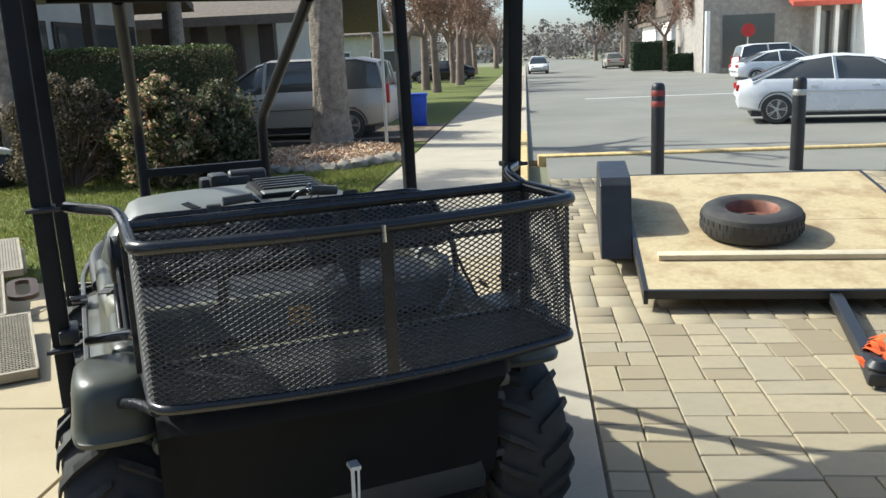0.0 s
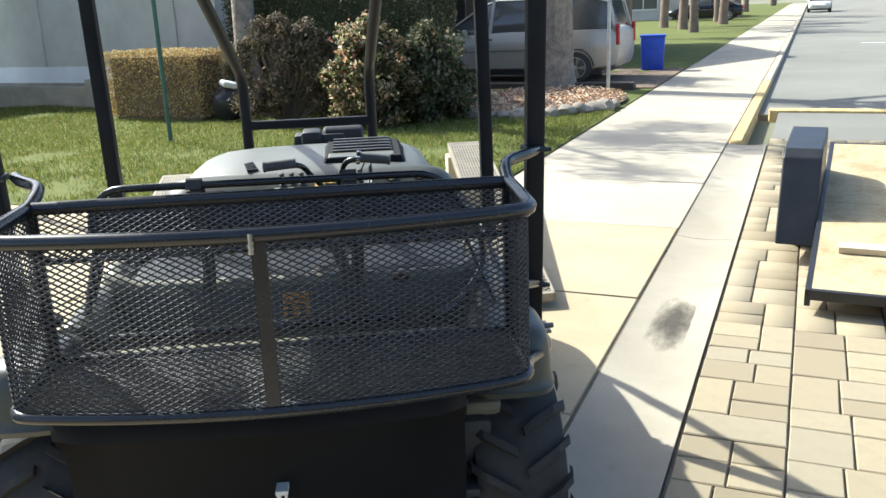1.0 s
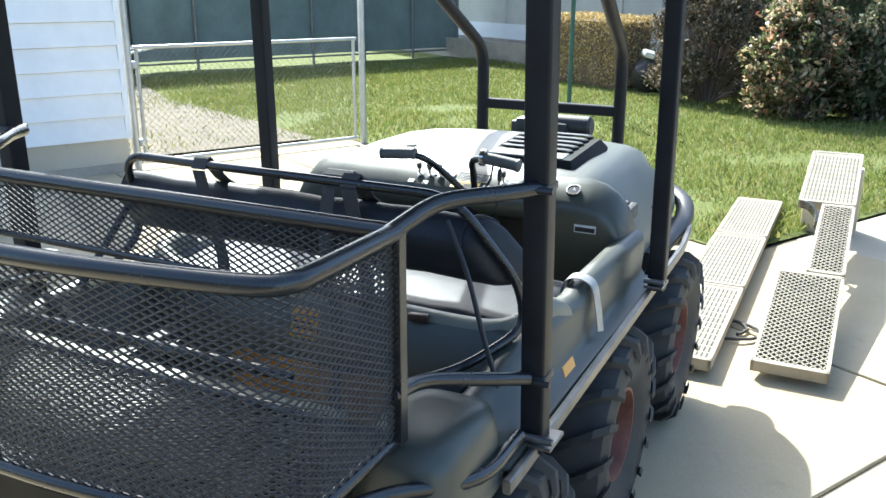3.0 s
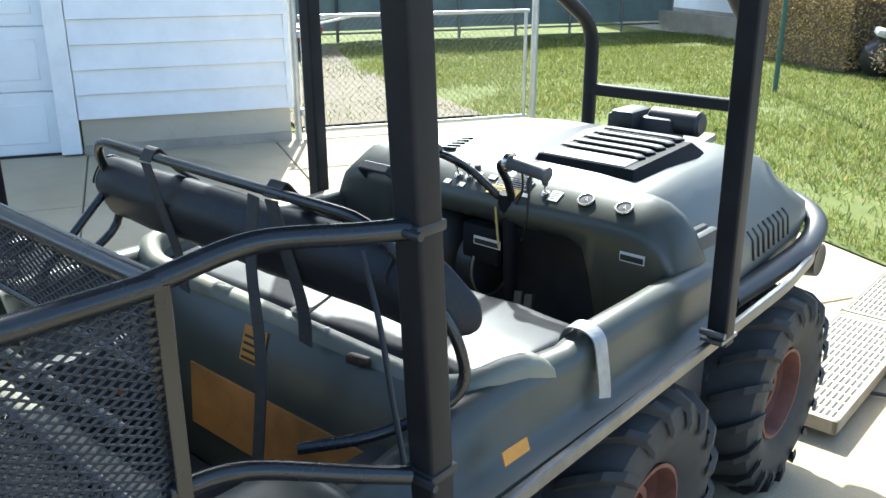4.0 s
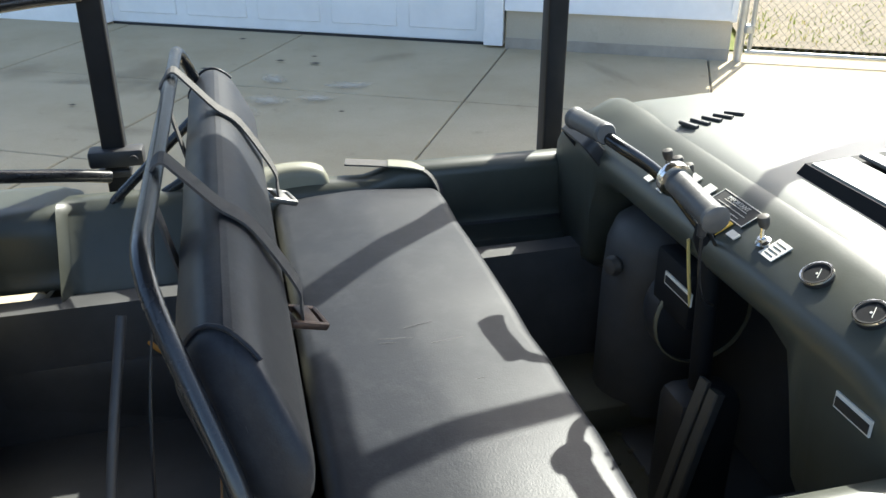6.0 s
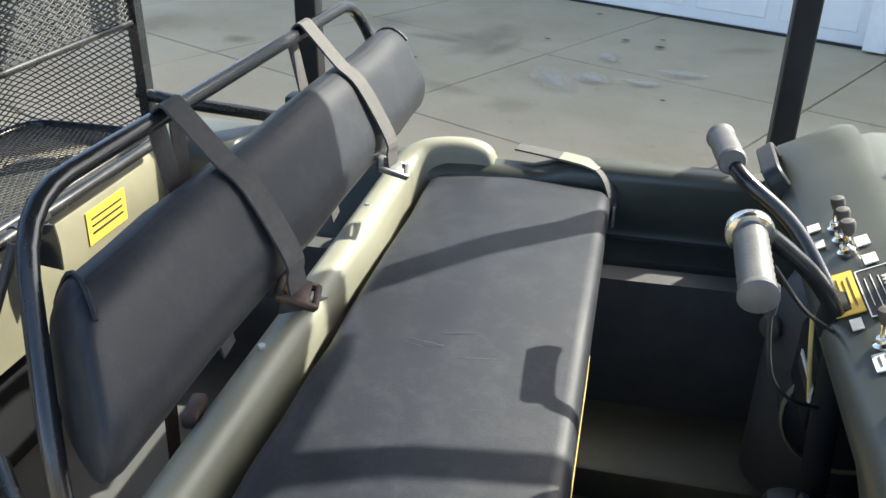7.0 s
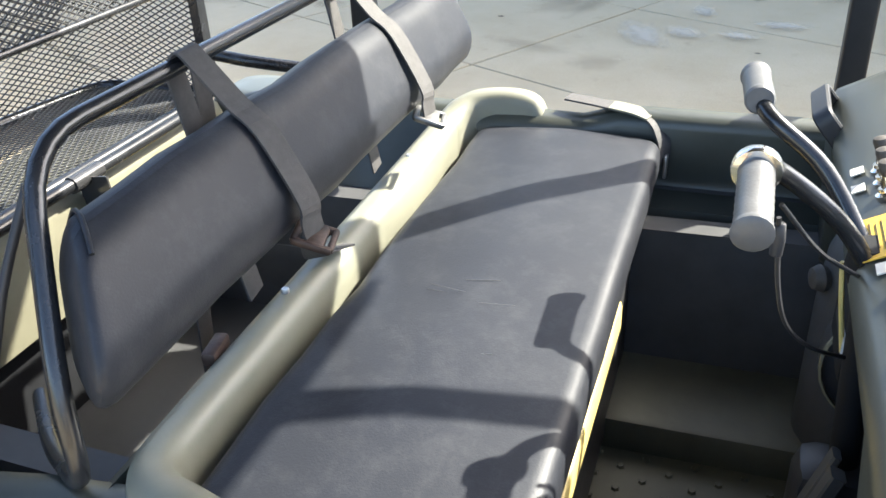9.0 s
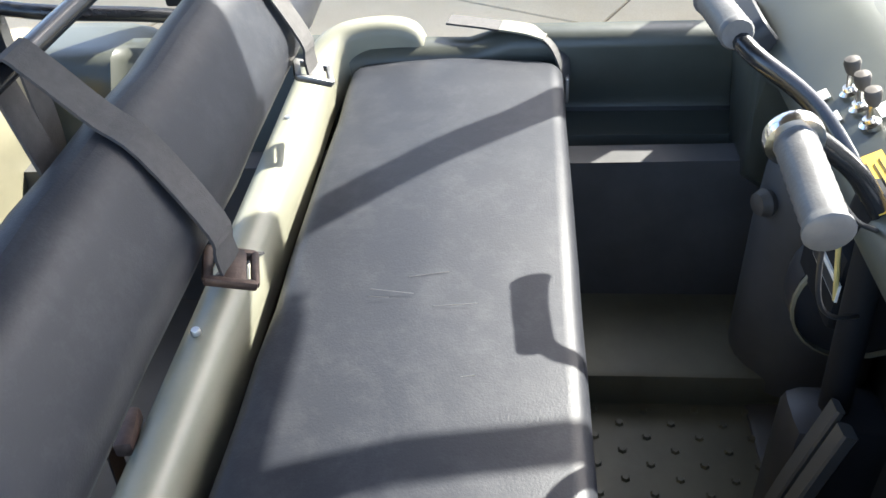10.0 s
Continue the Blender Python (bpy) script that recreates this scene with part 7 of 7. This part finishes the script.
# ---- far buildings ----
def building(label, s0, s1, d0, d1, h, mat, roof, pitch, windows, seed):
    ob = empty("building")
    tagged(ob, label, "building")
    bm = bmesh.new()
    slab(bm, s0, s1, d0, d1, -0.3, h)
    part("wall", bm, M[mat], ob, smooth=False)
    bm = bmesh.new()
    rings = []
    for d in (d0 - 0.5, d1 + 0.5):
        rings.append([S(s0 - 0.6, d, h), S((s0 + s1) / 2, d, h + pitch), S(s1 + 0.6, d, h), S(s1 + 0.6, d, h - 0.15), S(s0 - 0.6, d, h - 0.15)])
    loft(bm, rings)
    part("roof", bm, M[roof], ob, smooth=False)
    n = windows
    for i in range(n):
        d = d0 + (d1 - d0) * (i + 0.5) / n
        w = (d1 - d0) / n * 0.55
        win = new("window")
        win.parent = ob
        bm = bmesh.new()
        slab(bm, s0 - 0.06, s0 - 0.01, d - w / 2 - 0.08, d + w / 2 + 0.08, 0.7, 2.4)
        part("frame", bm, M["white_trim"], win, smooth=False)
        bm = bmesh.new()
        slab(bm, s0 - 0.09, s0 - 0.05, d - w / 2, d + w / 2, 0.8, 2.3)
        part("pane", bm, M["glass"], win, smooth=False)
        bm = bmesh.new()
        slab(bm, s0 - 0.10, s0 - 0.085, d - 0.03, d + 0.03, 0.8, 2.3)
        part("mullion", bm, M["white_trim"], win, smooth=False)
    return ob


b = building("white stuccoed corner shop with red awning", 46.0, 69, 22.1, 60, 7.0, "white_wall", "white_wall", 0.3, 0, 1)
bm = bmesh.new()
slab(bm, 57.4, 68, 12.6, 22.1, -0.3, 6.2)
part("shop_wall", bm, M["shop_stone"], b, "grey stone shop front", smooth=False)
for d0, d1 in ((13.9, 17.2), (19.8, 20.7), (20.95, 21.9)):
    bm = bmesh.new()
    slab(bm, 57.3, 57.45, d0, d1, 0.2, 3.6)
    part("shop_window", bm, M["glass"], b, "dark shop window", smooth=False)
for d in (12.6, 19.55, 20.72, 21.9):
    bm = bmesh.new()
    slab(bm, 56.4, 56.8, d, d + 0.25, -0.2, 3.9)
    part("column", bm, M["white_trim"], b, "white column", smooth=False)
bm = bmesh.new()
rings = []
for d in (17.9, 22.2):
    rings.append([S(57.4, d, 4.9), S(55.8, d, 4.2), S(55.8, d, 3.9), S(57.4, d, 4.5)])
loft(bm, rings)
part("awning", bm, M["red_awning"], b, "red cloth awning", smooth=False)
building("grey house with porch across the junction", 92, 102, 14.5, 24, 4.2, "white_wall", "roof_shingle", 1.6, 3, 2)
building("pale house down the street", 74, 82, 13.2, 19, 4.5, "white_wall", "roof_shingle", 1.8, 4, 3)
building("brown house far down the street", 104, 114, 16, 28, 4.5, "beige_wall", "roof_shingle", 2.0, 3, 4)
building("house behind the bare trees", 62, 72, -22, -8, 3.6, "beige_wall", "roof_shingle", 1.8, 4, 5)
building("far house at the end of the street", 230, 240, -14, -6, 4.0, "white_wall", "roof_shingle", 2.4, 6, 6)
hedge("low dark hedge before the far houses", 66.0, 67.2, 9.0, 12.2, 2.2, "conifer", "conifer", 2500, 0.16, 61)
hedge("long dark hedge beyond the junction", 60.5, 61.2, 10.8, 13.0, 1.2, "conifer", "conifer", 2500, 0.16, 62)

# ---- ramps ----
def ramp(label, a, b, width, tread, broken, flip=False):
    """A three-leaf folding loading ramp lying from its near end a to its far end b."""
    a, b = Vector(a), Vector(b)
    L = (b - a).length
    y = (b - a).normalized()
    x = y.cross(Vector((0, 0, 1))).normalized()
    zz = x.cross(y)
    ob = empty("loading_ramp")
    ob.matrix_world = Matrix.Translation(a) @ Matrix((x, y, zz)).transposed().to_4x4()
    tagged(ob, label, "ramp", "loading ramps")
    leaf = L / 3
    for i in range(3):
        y0, y1 = i * leaf + 0.006, (i + 1) * leaf - 0.006
        full = not (broken and i == 1)
        x0, x1 = -width / 2, width / 2
        if not full and flip:
            x1 = width * 0.08
        elif not full:
            x0 = -width * 0.08
        sec = new("leaf")
        sec.parent = ob
        bm = bmesh.new()
        for xx in (x0, x1):
            box(bm, (0.018, y1 - y0, 0.055), (xx - (0.009 if xx > 0 else -0.009), (y0 + y1) / 2, -0.030))
        for k, yy in enumerate((y0, y1)):
            box(bm, (x1 - x0, 0.030, 0.055), ((x0 + x1) / 2, yy + (0.015 if k == 0 else -0.015), -0.030))
        part("frame", bm, M["ramp_side"], sec, bevel=0.003)
        bm = bmesh.new()
        nu, nv = (int((x1 - x0 - 0.03) / 0.034), int((y1 - y0 - 0.05) / 0.036))
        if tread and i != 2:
            # Flat sheet under the tread; the shade below it is in the colour
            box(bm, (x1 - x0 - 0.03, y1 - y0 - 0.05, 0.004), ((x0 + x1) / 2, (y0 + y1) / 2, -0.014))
            part("pan", bm, M["gap_shade"], sec, smooth=False)
            bm = bmesh.new()
            ux, uy = (x1 - x0 - 0.03) / nu / 2, (y1 - y0 - 0.05) / nv / 2
            for p in range(nu * 2):
                for q in range(nv * 2):
                    q0, q1 = (q, q + 1) if (p + q) % 2 == 0 else (q + 1, q)
                    sweep(bm, [(x0 + 0.015 + p * ux, y0 + 0.025 + q0 * uy, -0.006), (x0 + 0.015 + (p + 1) * ux, y0 + 0.025 + q1 * uy, -0.006)], rect(0.007, 0.006), caps=False)
            part("tread", bm, M["ramp_metal"], sec, "expanded metal tread", smooth=False, recalc=False)
        else:
            box(bm, (x1 - x0 - 0.03, y1 - y0 - 0.05, 0.005), ((x0 + x1) / 2, (y0 + y1) / 2, -0.008))
            part("pan", bm, M["ramp_metal"], sec, smooth=False)
            n = int((x1 - x0 - 0.03) / 0.022)
            bm = bmesh.new()
            for p in range(n):
                xx = x0 + 0.03 + p * (x1 - x0 - 0.06) / max(1, n - 1)
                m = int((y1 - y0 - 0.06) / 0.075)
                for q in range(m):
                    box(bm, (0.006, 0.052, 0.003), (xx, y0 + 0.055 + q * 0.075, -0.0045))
            # Slots are flat strips; the shade inside them is in the colour
            part("slot_pattern", bm, M["gap_shade"], sec, "rows of flat dark strips painted as shaded slots", smooth=False)
    if broken and flip:
        bm = bmesh.new()
        sweep(bm, [(width * 0.42 + u, 1.55 * leaf + v, -0.02) for u, v in rounded(0.15, 0.42, 0.07)], rect(0.055, 0.03), closed=True)
        part("hinge_plate", bm, M["rust"], ob, "rusty brown hinge plate with a square hole", angle=60)
    elif broken:
        bm = bmesh.new()
        sweep(bm, smooth_path([(-width / 2 + 0.02, 2 * leaf - 0.01, -0.02), (-width * 0.28, 2 * leaf - 0.05, -0.02), (-width * 0.14, 2 * leaf - 0.14, -0.035), (-width * 0.12, 2 * leaf - 0.24, -0.05)], 5), rect(0.012, 0.05))
        part("hinge_hook", bm, M["pipe"], ob, "dark hinge hook")
    return ob


ramp("weathered folding loading ramp propped up at its far end", (1.10, 1.86, 0.085), (1.145, 4.655, 0.555), 0.325, True, True)
ramp("weathered aluminium loading ramp lying on the concrete", (0.62, 1.78, 0.085), (0.645, 4.98, 0.090), 0.325, False, False)
ramp("weathered folding loading ramp lying beside the vehicle", (-1.23, 2.13, 0.07), (-1.42, 5.3, 0.30), 0.34, True, True, True)
for p, w in (((1.145, 4.60, 0), 0.36), ((-1.40, 5.2, 0), 0.36)):
    bm = bmesh.new()
    h = 0.44 if p[0] > 0 else 0.19
    round_box(bm, (w, 0.20, h + 0.06), (p[0], p[1], h / 2 - 0.02), 0.01)
    o = part("timber_block", bm, M["lumber"])
    tagged(o, "pale timber block propping the ramp end", "block", "timber blocks")

# ---- trailer ----
tr = empty("utility_trailer")
tagged(tr, "low black utility trailer with pale plywood deck", "trailer")
ty = Vector((0.53, 0.848, 0.128)).normalized()
tx = Vector((0.848, -0.53, 0.0)).normalized()
tr.matrix_world = Matrix.Translation((2.57, 1.46, 0.145)) @ Matrix((tx, ty, tx.cross(ty))).transposed().to_4x4()
TW, TL = 2.15, 2.80
for k in range(2):
    bm = bmesh.new()
    round_box(bm, (TW, TL / 2 - 0.004, 0.02), (TW / 2, TL / 4 + k * TL / 2, -0.01), 0.003, None, 1)
    part("deck_board", bm, M["wood_deck"], tr, "pale stained plywood deck sheet")
bm = bmesh.new()
for x in (0.0, TW):
    box(bm, (0.03, TL + 0.06, 0.10), (x, TL / 2, -0.045))
for y in (-0.015, TL + 0.015):
    box(bm, (TW + 0.03, 0.03, 0.06), (TW / 2, y, -0.028))
for y in (0.5, 1.2, 1.9):
    box(bm, (TW, 0.04, 0.06), (TW / 2, y, -0.06))
part("frame", bm, M["black_paint"], tr, bevel=0.003)
bm = bmesh.new()
round_box(bm, (TW - 0.14, 0.09, 0.04), (TW / 2 + 0.06, 0.56, 0.022), 0.005)
part("stop_board", bm, M["lumber"], tr, "raised lumber board across the deck")
bm = bmesh.new()
sweep(bm, [(TW / 2 + 0.13, 1.0, -0.09), (TW / 2 + 0.09, -0.10, -0.05), (TW / 2 - 0.05, -1.15, 0.06)], rect(0.075, 0.075, 0.006))
part("tongue", bm, M["black_paint"], tr, "black steel tongue")
bm = bmesh.new()
round_box(bm, (0.11, 0.26, 0.08), (TW / 2 - 0.06, -1.22, 0.075), 0.025, turn(0, 0, -7))
lathe(bm, [(0.05, 0), (0.055, 0.03), (0.03, 0.06)], Matrix.Translation((TW / 2 - 0.067, -1.28, 0.10)), 14)
part("coupler", bm, M["black_plastic"], tr, "black ball coupler")
bm = bmesh.new()
rngc = random.Random(2)
for i in range(7):
    x0 = TW / 2 - 0.01 - 0.0065 * i + rngc.uniform(-0.05, 0.05)
    y0 = -0.85 - i * 0.05
    sweep(bm, smooth_path([(x0, y0, 0.07), (x0 + rngc.uniform(-0.04, 0.04), y0 - 0.07, 0.12), (x0 + rngc.uniform(-0.07, 0.07), y0 - 0.14, rngc.uniform(0.07, 0.12))], 3), rect(0.035, 0.004), up=(0, 0, 1))
part("ribbon", bm, M["orange_strap"], tr, "bright orange ribbon tied round the tongue", smooth=False)
bm = bmesh.new()
tube(bm, smooth_path([(TW / 2 + 0.05, -0.9, -0.08), (TW / 2 + 0.12, -1.02, -0.01), (TW / 2 + 0.06, -1.20, 0.02), (TW / 2 - 0.10, -1.34, 0.04)], 6), 0.010, 6)
part("safety_chain", bm, M["zinc"], tr)
for sx in (0, 1):
    xo = -0.135 if sx == 0 else TW + 0.135
    bm = bmesh.new()
    prof = [(0.92, -0.14), (1.22, 0.36), (1.30, 0.40), (1.98, 0.36), (2.05, 0.32), (2.16, -0.20)]
    rings = []
    for x in (xo - 0.12, xo + 0.12):
        rings.append([(x, y, z) for y, z in prof])
    loft(bm, rings)
    fend = part("fender", bm, M["black_paint"], tr, "black box fender", angle=20, bevel=0.012)
    wl = new("wheel")
    wl.parent = tr
    wl.location = (xo, 1.55, -0.045)
    bm = bmesh.new()
    lathe(bm, [(0.18, -0.08), (0.27, -0.095), (0.295, -0.06), (0.298, 0), (0.295, 0.06), (0.27, 0.095), (0.18, 0.08)], Matrix.Rotation(math.pi / 2, 4, "Y"), 28, close=True)
    part("tyre", bm, M["rubber"], wl)
    bm = bmesh.new()
    lathe(bm, [(0.19, 0.085), (0.17, 0.03), (0.03, 0.03)], Matrix.Rotation(math.pi / 2, 4, "Y"), 24)
    part("rim", bm, M["white_trim"], wl)

spare = empty("spare_wheel", tr.matrix_world @ Vector((0.862, 1.09, 0.0)))
spare.rotation_euler = tr.matrix_world.to_euler()
spare.scale = (0.92, 0.92, 0.92)
tagged(spare, "worn spare wheel with rusty red rim lying on the plywood deck", "wheel")
bm = bmesh.new()
prof = [(0.215, 0.02), (0.255, 0.0), (0.34, 0.004), (0.385, 0.03), (0.40, 0.07), (0.40, 0.17), (0.385, 0.21), (0.34, 0.236), (0.255, 0.24), (0.215, 0.22)]
lathe(bm, prof, Matrix(), 44, close=True)
for i in range(40):
    a = 2 * math.pi * i / 40
    for z in (0.085, 0.155):
        box(bm, (0.008, 0.036, 0.045), (0.401 * math.cos(a + (0.07 if z > 0.1 else 0)), 0.401 * math.sin(a + (0.07 if z > 0.1 else 0)), z), turn(0, 0, math.degrees(a) + 8))
part("tyre", bm, M["rubber"], spare, "grey dusty tyre", angle=35)
bm = bmesh.new()
lathe(bm, [(0.222, 0.03), (0.226, 0.215), (0.216, 0.222), (0.20, 0.20), (0.185, 0.13), (0.11, 0.12), (0.10, 0.145), (0.06, 0.15), (0.055, 0.10), (0.05, 0.03)], Matrix(), 32, close=True)
for i in range(5):
    a = 2 * math.pi * i / 5
    lathe(bm, [(0.012, 0.12), (0.012, 0.138), (0.006, 0.142)], Matrix.Translation((0.083 * math.cos(a), 0.083 * math.sin(a), 0.006)), 6)
part("rim", bm, M["rim_red"], spare, "rusty red rim", angle=35)

# Coiled rope and a steel hook on the concrete before the vehicle
bm = bmesh.new()
pts = []
for i in range(26):
    a = i * 0.42
    r = 0.16 + 0.06 * math.sin(i * 0.9) + 0.002 * i
    pts.append((0.62 + r * math.cos(a) * 1.3, 2.32 + r * math.sin(a), 0.012 + 0.002 * (i % 5)))
tube(bm, smooth_path(pts, 2), 0.008, 6)
tagged(part("winch_rope", bm, M["strap"], angle=80), "loose loop of dark rope on the concrete", "rope")
bm = bmesh.new()
lathe(bm, [(0.035, -0.05), (0.06, -0.055), (0.07, 0.0), (0.06, 0.055), (0.035, 0.05)], Matrix.Translation((0.56, 1.98, 0.60)) @ Matrix.Rotation(math.pi / 2, 4, "Y"), 18)
part("winch_drum", bm, M["black_plastic"], atv, "black roller at the bow")

# ---- grass blades on the near lawn ----
rng = np.random.default_rng(77)
N = 122000
q = rng.uniform(0, 1, (N, 2))
gs = 1.25 + (10.9 - 1.25) * q[:, 0]
gd = -1.29 - (13.5 - 1.29) * q[:, 1] ** 1.15
keep = (gs > 3.60) | ((gd < -6.45) & (gs > 2.95 + rng.normal(0, 0.12, N))) | ((gd < -6.45) & (rng.uniform(0, 1, N) < 0.15))
px, py = np.array(AU)[0] * gs + np.array(AV)[0] * gd, np.array(AU)[1] * gs + np.array(AV)[1] * gd
keep &= ~(((gs > 9.35) & (gs < 10.1) & (gd > -9.7) & (gd < -7.8)))
patch = np.array([noise.noise(Vector((x * 0.9, y * 0.9, 0.3))) for x, y in zip(px, py)])
keep &= patch + rng.normal(0, 0.15, N) > -0.38
gs, gd, px, py, patch = gs[keep], gd[keep], px[keep], py[keep], patch[keep]
n = len(gs)
pz = np.array([lawn_height(s, d) for s, d in zip(gs, gd)]) - 0.004
h = rng.uniform(0.025, 0.065, n) * (1 + 0.6 * np.clip(patch, 0, 1))
w = rng.uniform(0.004, 0.008, n)
a = rng.uniform(0, 2 * math.pi, n)
lx, ly = rng.normal(0, 0.4, n) * h, rng.normal(0, 0.4, n) * h
base = np.stack([px, py, pz], 1)
side = np.stack([np.cos(a) * w, np.sin(a) * w, np.zeros(n)], 1)
tip = base + np.stack([lx, ly, h], 1)
midp = base + np.stack([lx * 0.3, ly * 0.3, h * 0.6], 1)
v = np.stack([base - side, base + side, midp + side * 0.7, tip, midp - side * 0.7], 1).reshape(-1, 3)
tagged(raw_mesh("grass", v, np.arange(5 * n).reshape(-1, 5), M["grass"]), "short uneven lawn grass", "grass", kind="stuff")

# ---- pavers ----
pav = empty("paver_apron")
tagged(pav, "tan concrete pavers laid in random courses", "paving", kind="structure")
bm = bmesh.new()
slab(bm, -8, 8.74, 1.07, 12, -0.4, -0.020)
part("joint_bed", bm, M["joint"], pav, smooth=False)
shapes = {}


def paver_mesh(l, w):
    key = (round(l, 3), round(w, 3))
    if key not in shapes:
        bm = bmesh.new()
        box(bm, (l - 0.007, w - 0.007, 0.055), (0, 0, -0.0275))
        top = [e for e in bm.edges if all(v.co.z > -0.001 for v in e.verts)]
        bmesh.ops.bevel(bm, geom=top, offset=0.005, segments=1, affect="EDGES")
        me = bpy.data.meshes.new("paver")
        bm.to_mesh(me)
        bm.free()
        me.materials.append(M["paver"])
        shapes[key] = me
    return shapes[key]


rp = random.Random(9)
count = 0
rest_v, rest_f = [], []


def lay_paver(s, d, w, l):
    """One paver at street place s, d, w along the street and l across."""
    global count
    z = rp.uniform(-0.005, 0.0)
    if -1.2 < s < 2.2 and d < 3.6 and count < 300:
        o = new("paver", paver_mesh(l, w))
        o.parent = pav
        o.matrix_basis = Matrix.Translation(S(s + w / 2, d + l / 2, z)) @ SROT4 @ pose(0, 0, 0, rp.uniform(-0.5, 0.5), rp.uniform(-0.5, 0.5), rp.uniform(-1.0, 1.0))
        count += 1
        return
    k = len(rest_v)
    for dz, ins in ((-0.05, 0.0045), (z - 0.005, 0.0045), (z, 0.0095)):
        for a, b in ((0, 0), (1, 0), (1, 1), (0, 1)):
            rest_v.append(S(s + (ins if b == 0 else w - ins), d + (ins if a == 0 else l - ins), dz))
    for u in (0, 4):
        for e in range(4):
            f = (e + 1) % 4
            rest_f.append((k + u + e, k + u + f, k + u + 4 + f, k + u + 4 + e))
    rest_f.append((k + 8, k + 9, k + 10, k + 11))


# Bands of random ashlar: whole stones, pairs side by side, and one beside two
d = 1.08
while d < 7.4:
    band = rp.choice((0.36, 0.40, 0.44))
    s = -2.4 - rp.uniform(0.0, 0.2)
    while s < 8.70:
        w = min(rp.choice((0.18, 0.22, 0.22, 0.28, 0.36)), 8.72 - s)
        if w < 0.06:
            break
        cut = rp.choice((0.16, 0.20, 0.24))
        pick = rp.random()
        if w < 0.25 and pick < 0.35:
            lay_paver(s, d, w, band)
        elif w > 0.30:
            first = rp.choice((0.16, 0.20))
            near_two = rp.random() < 0.5
            lone, pair_d, pair_l = ((d, d + cut, band - cut) if near_two else (d + cut, d, cut))
            lay_paver(s, lone, w, cut if near_two else band - cut)
            lay_paver(s, pair_d, first, pair_l)
            lay_paver(s + first, pair_d, w - first, pair_l)
        else:
            lay_paver(s, d, w, cut)
            lay_paver(s, d + cut, w, band - cut)
        s += w
    d += band
r = raw_mesh("paver_field", [tuple(p) for p in rest_v], rest_f, M["paver_rest"], pav)
tagged(r, "further tan concrete pavers", kind="stuff")
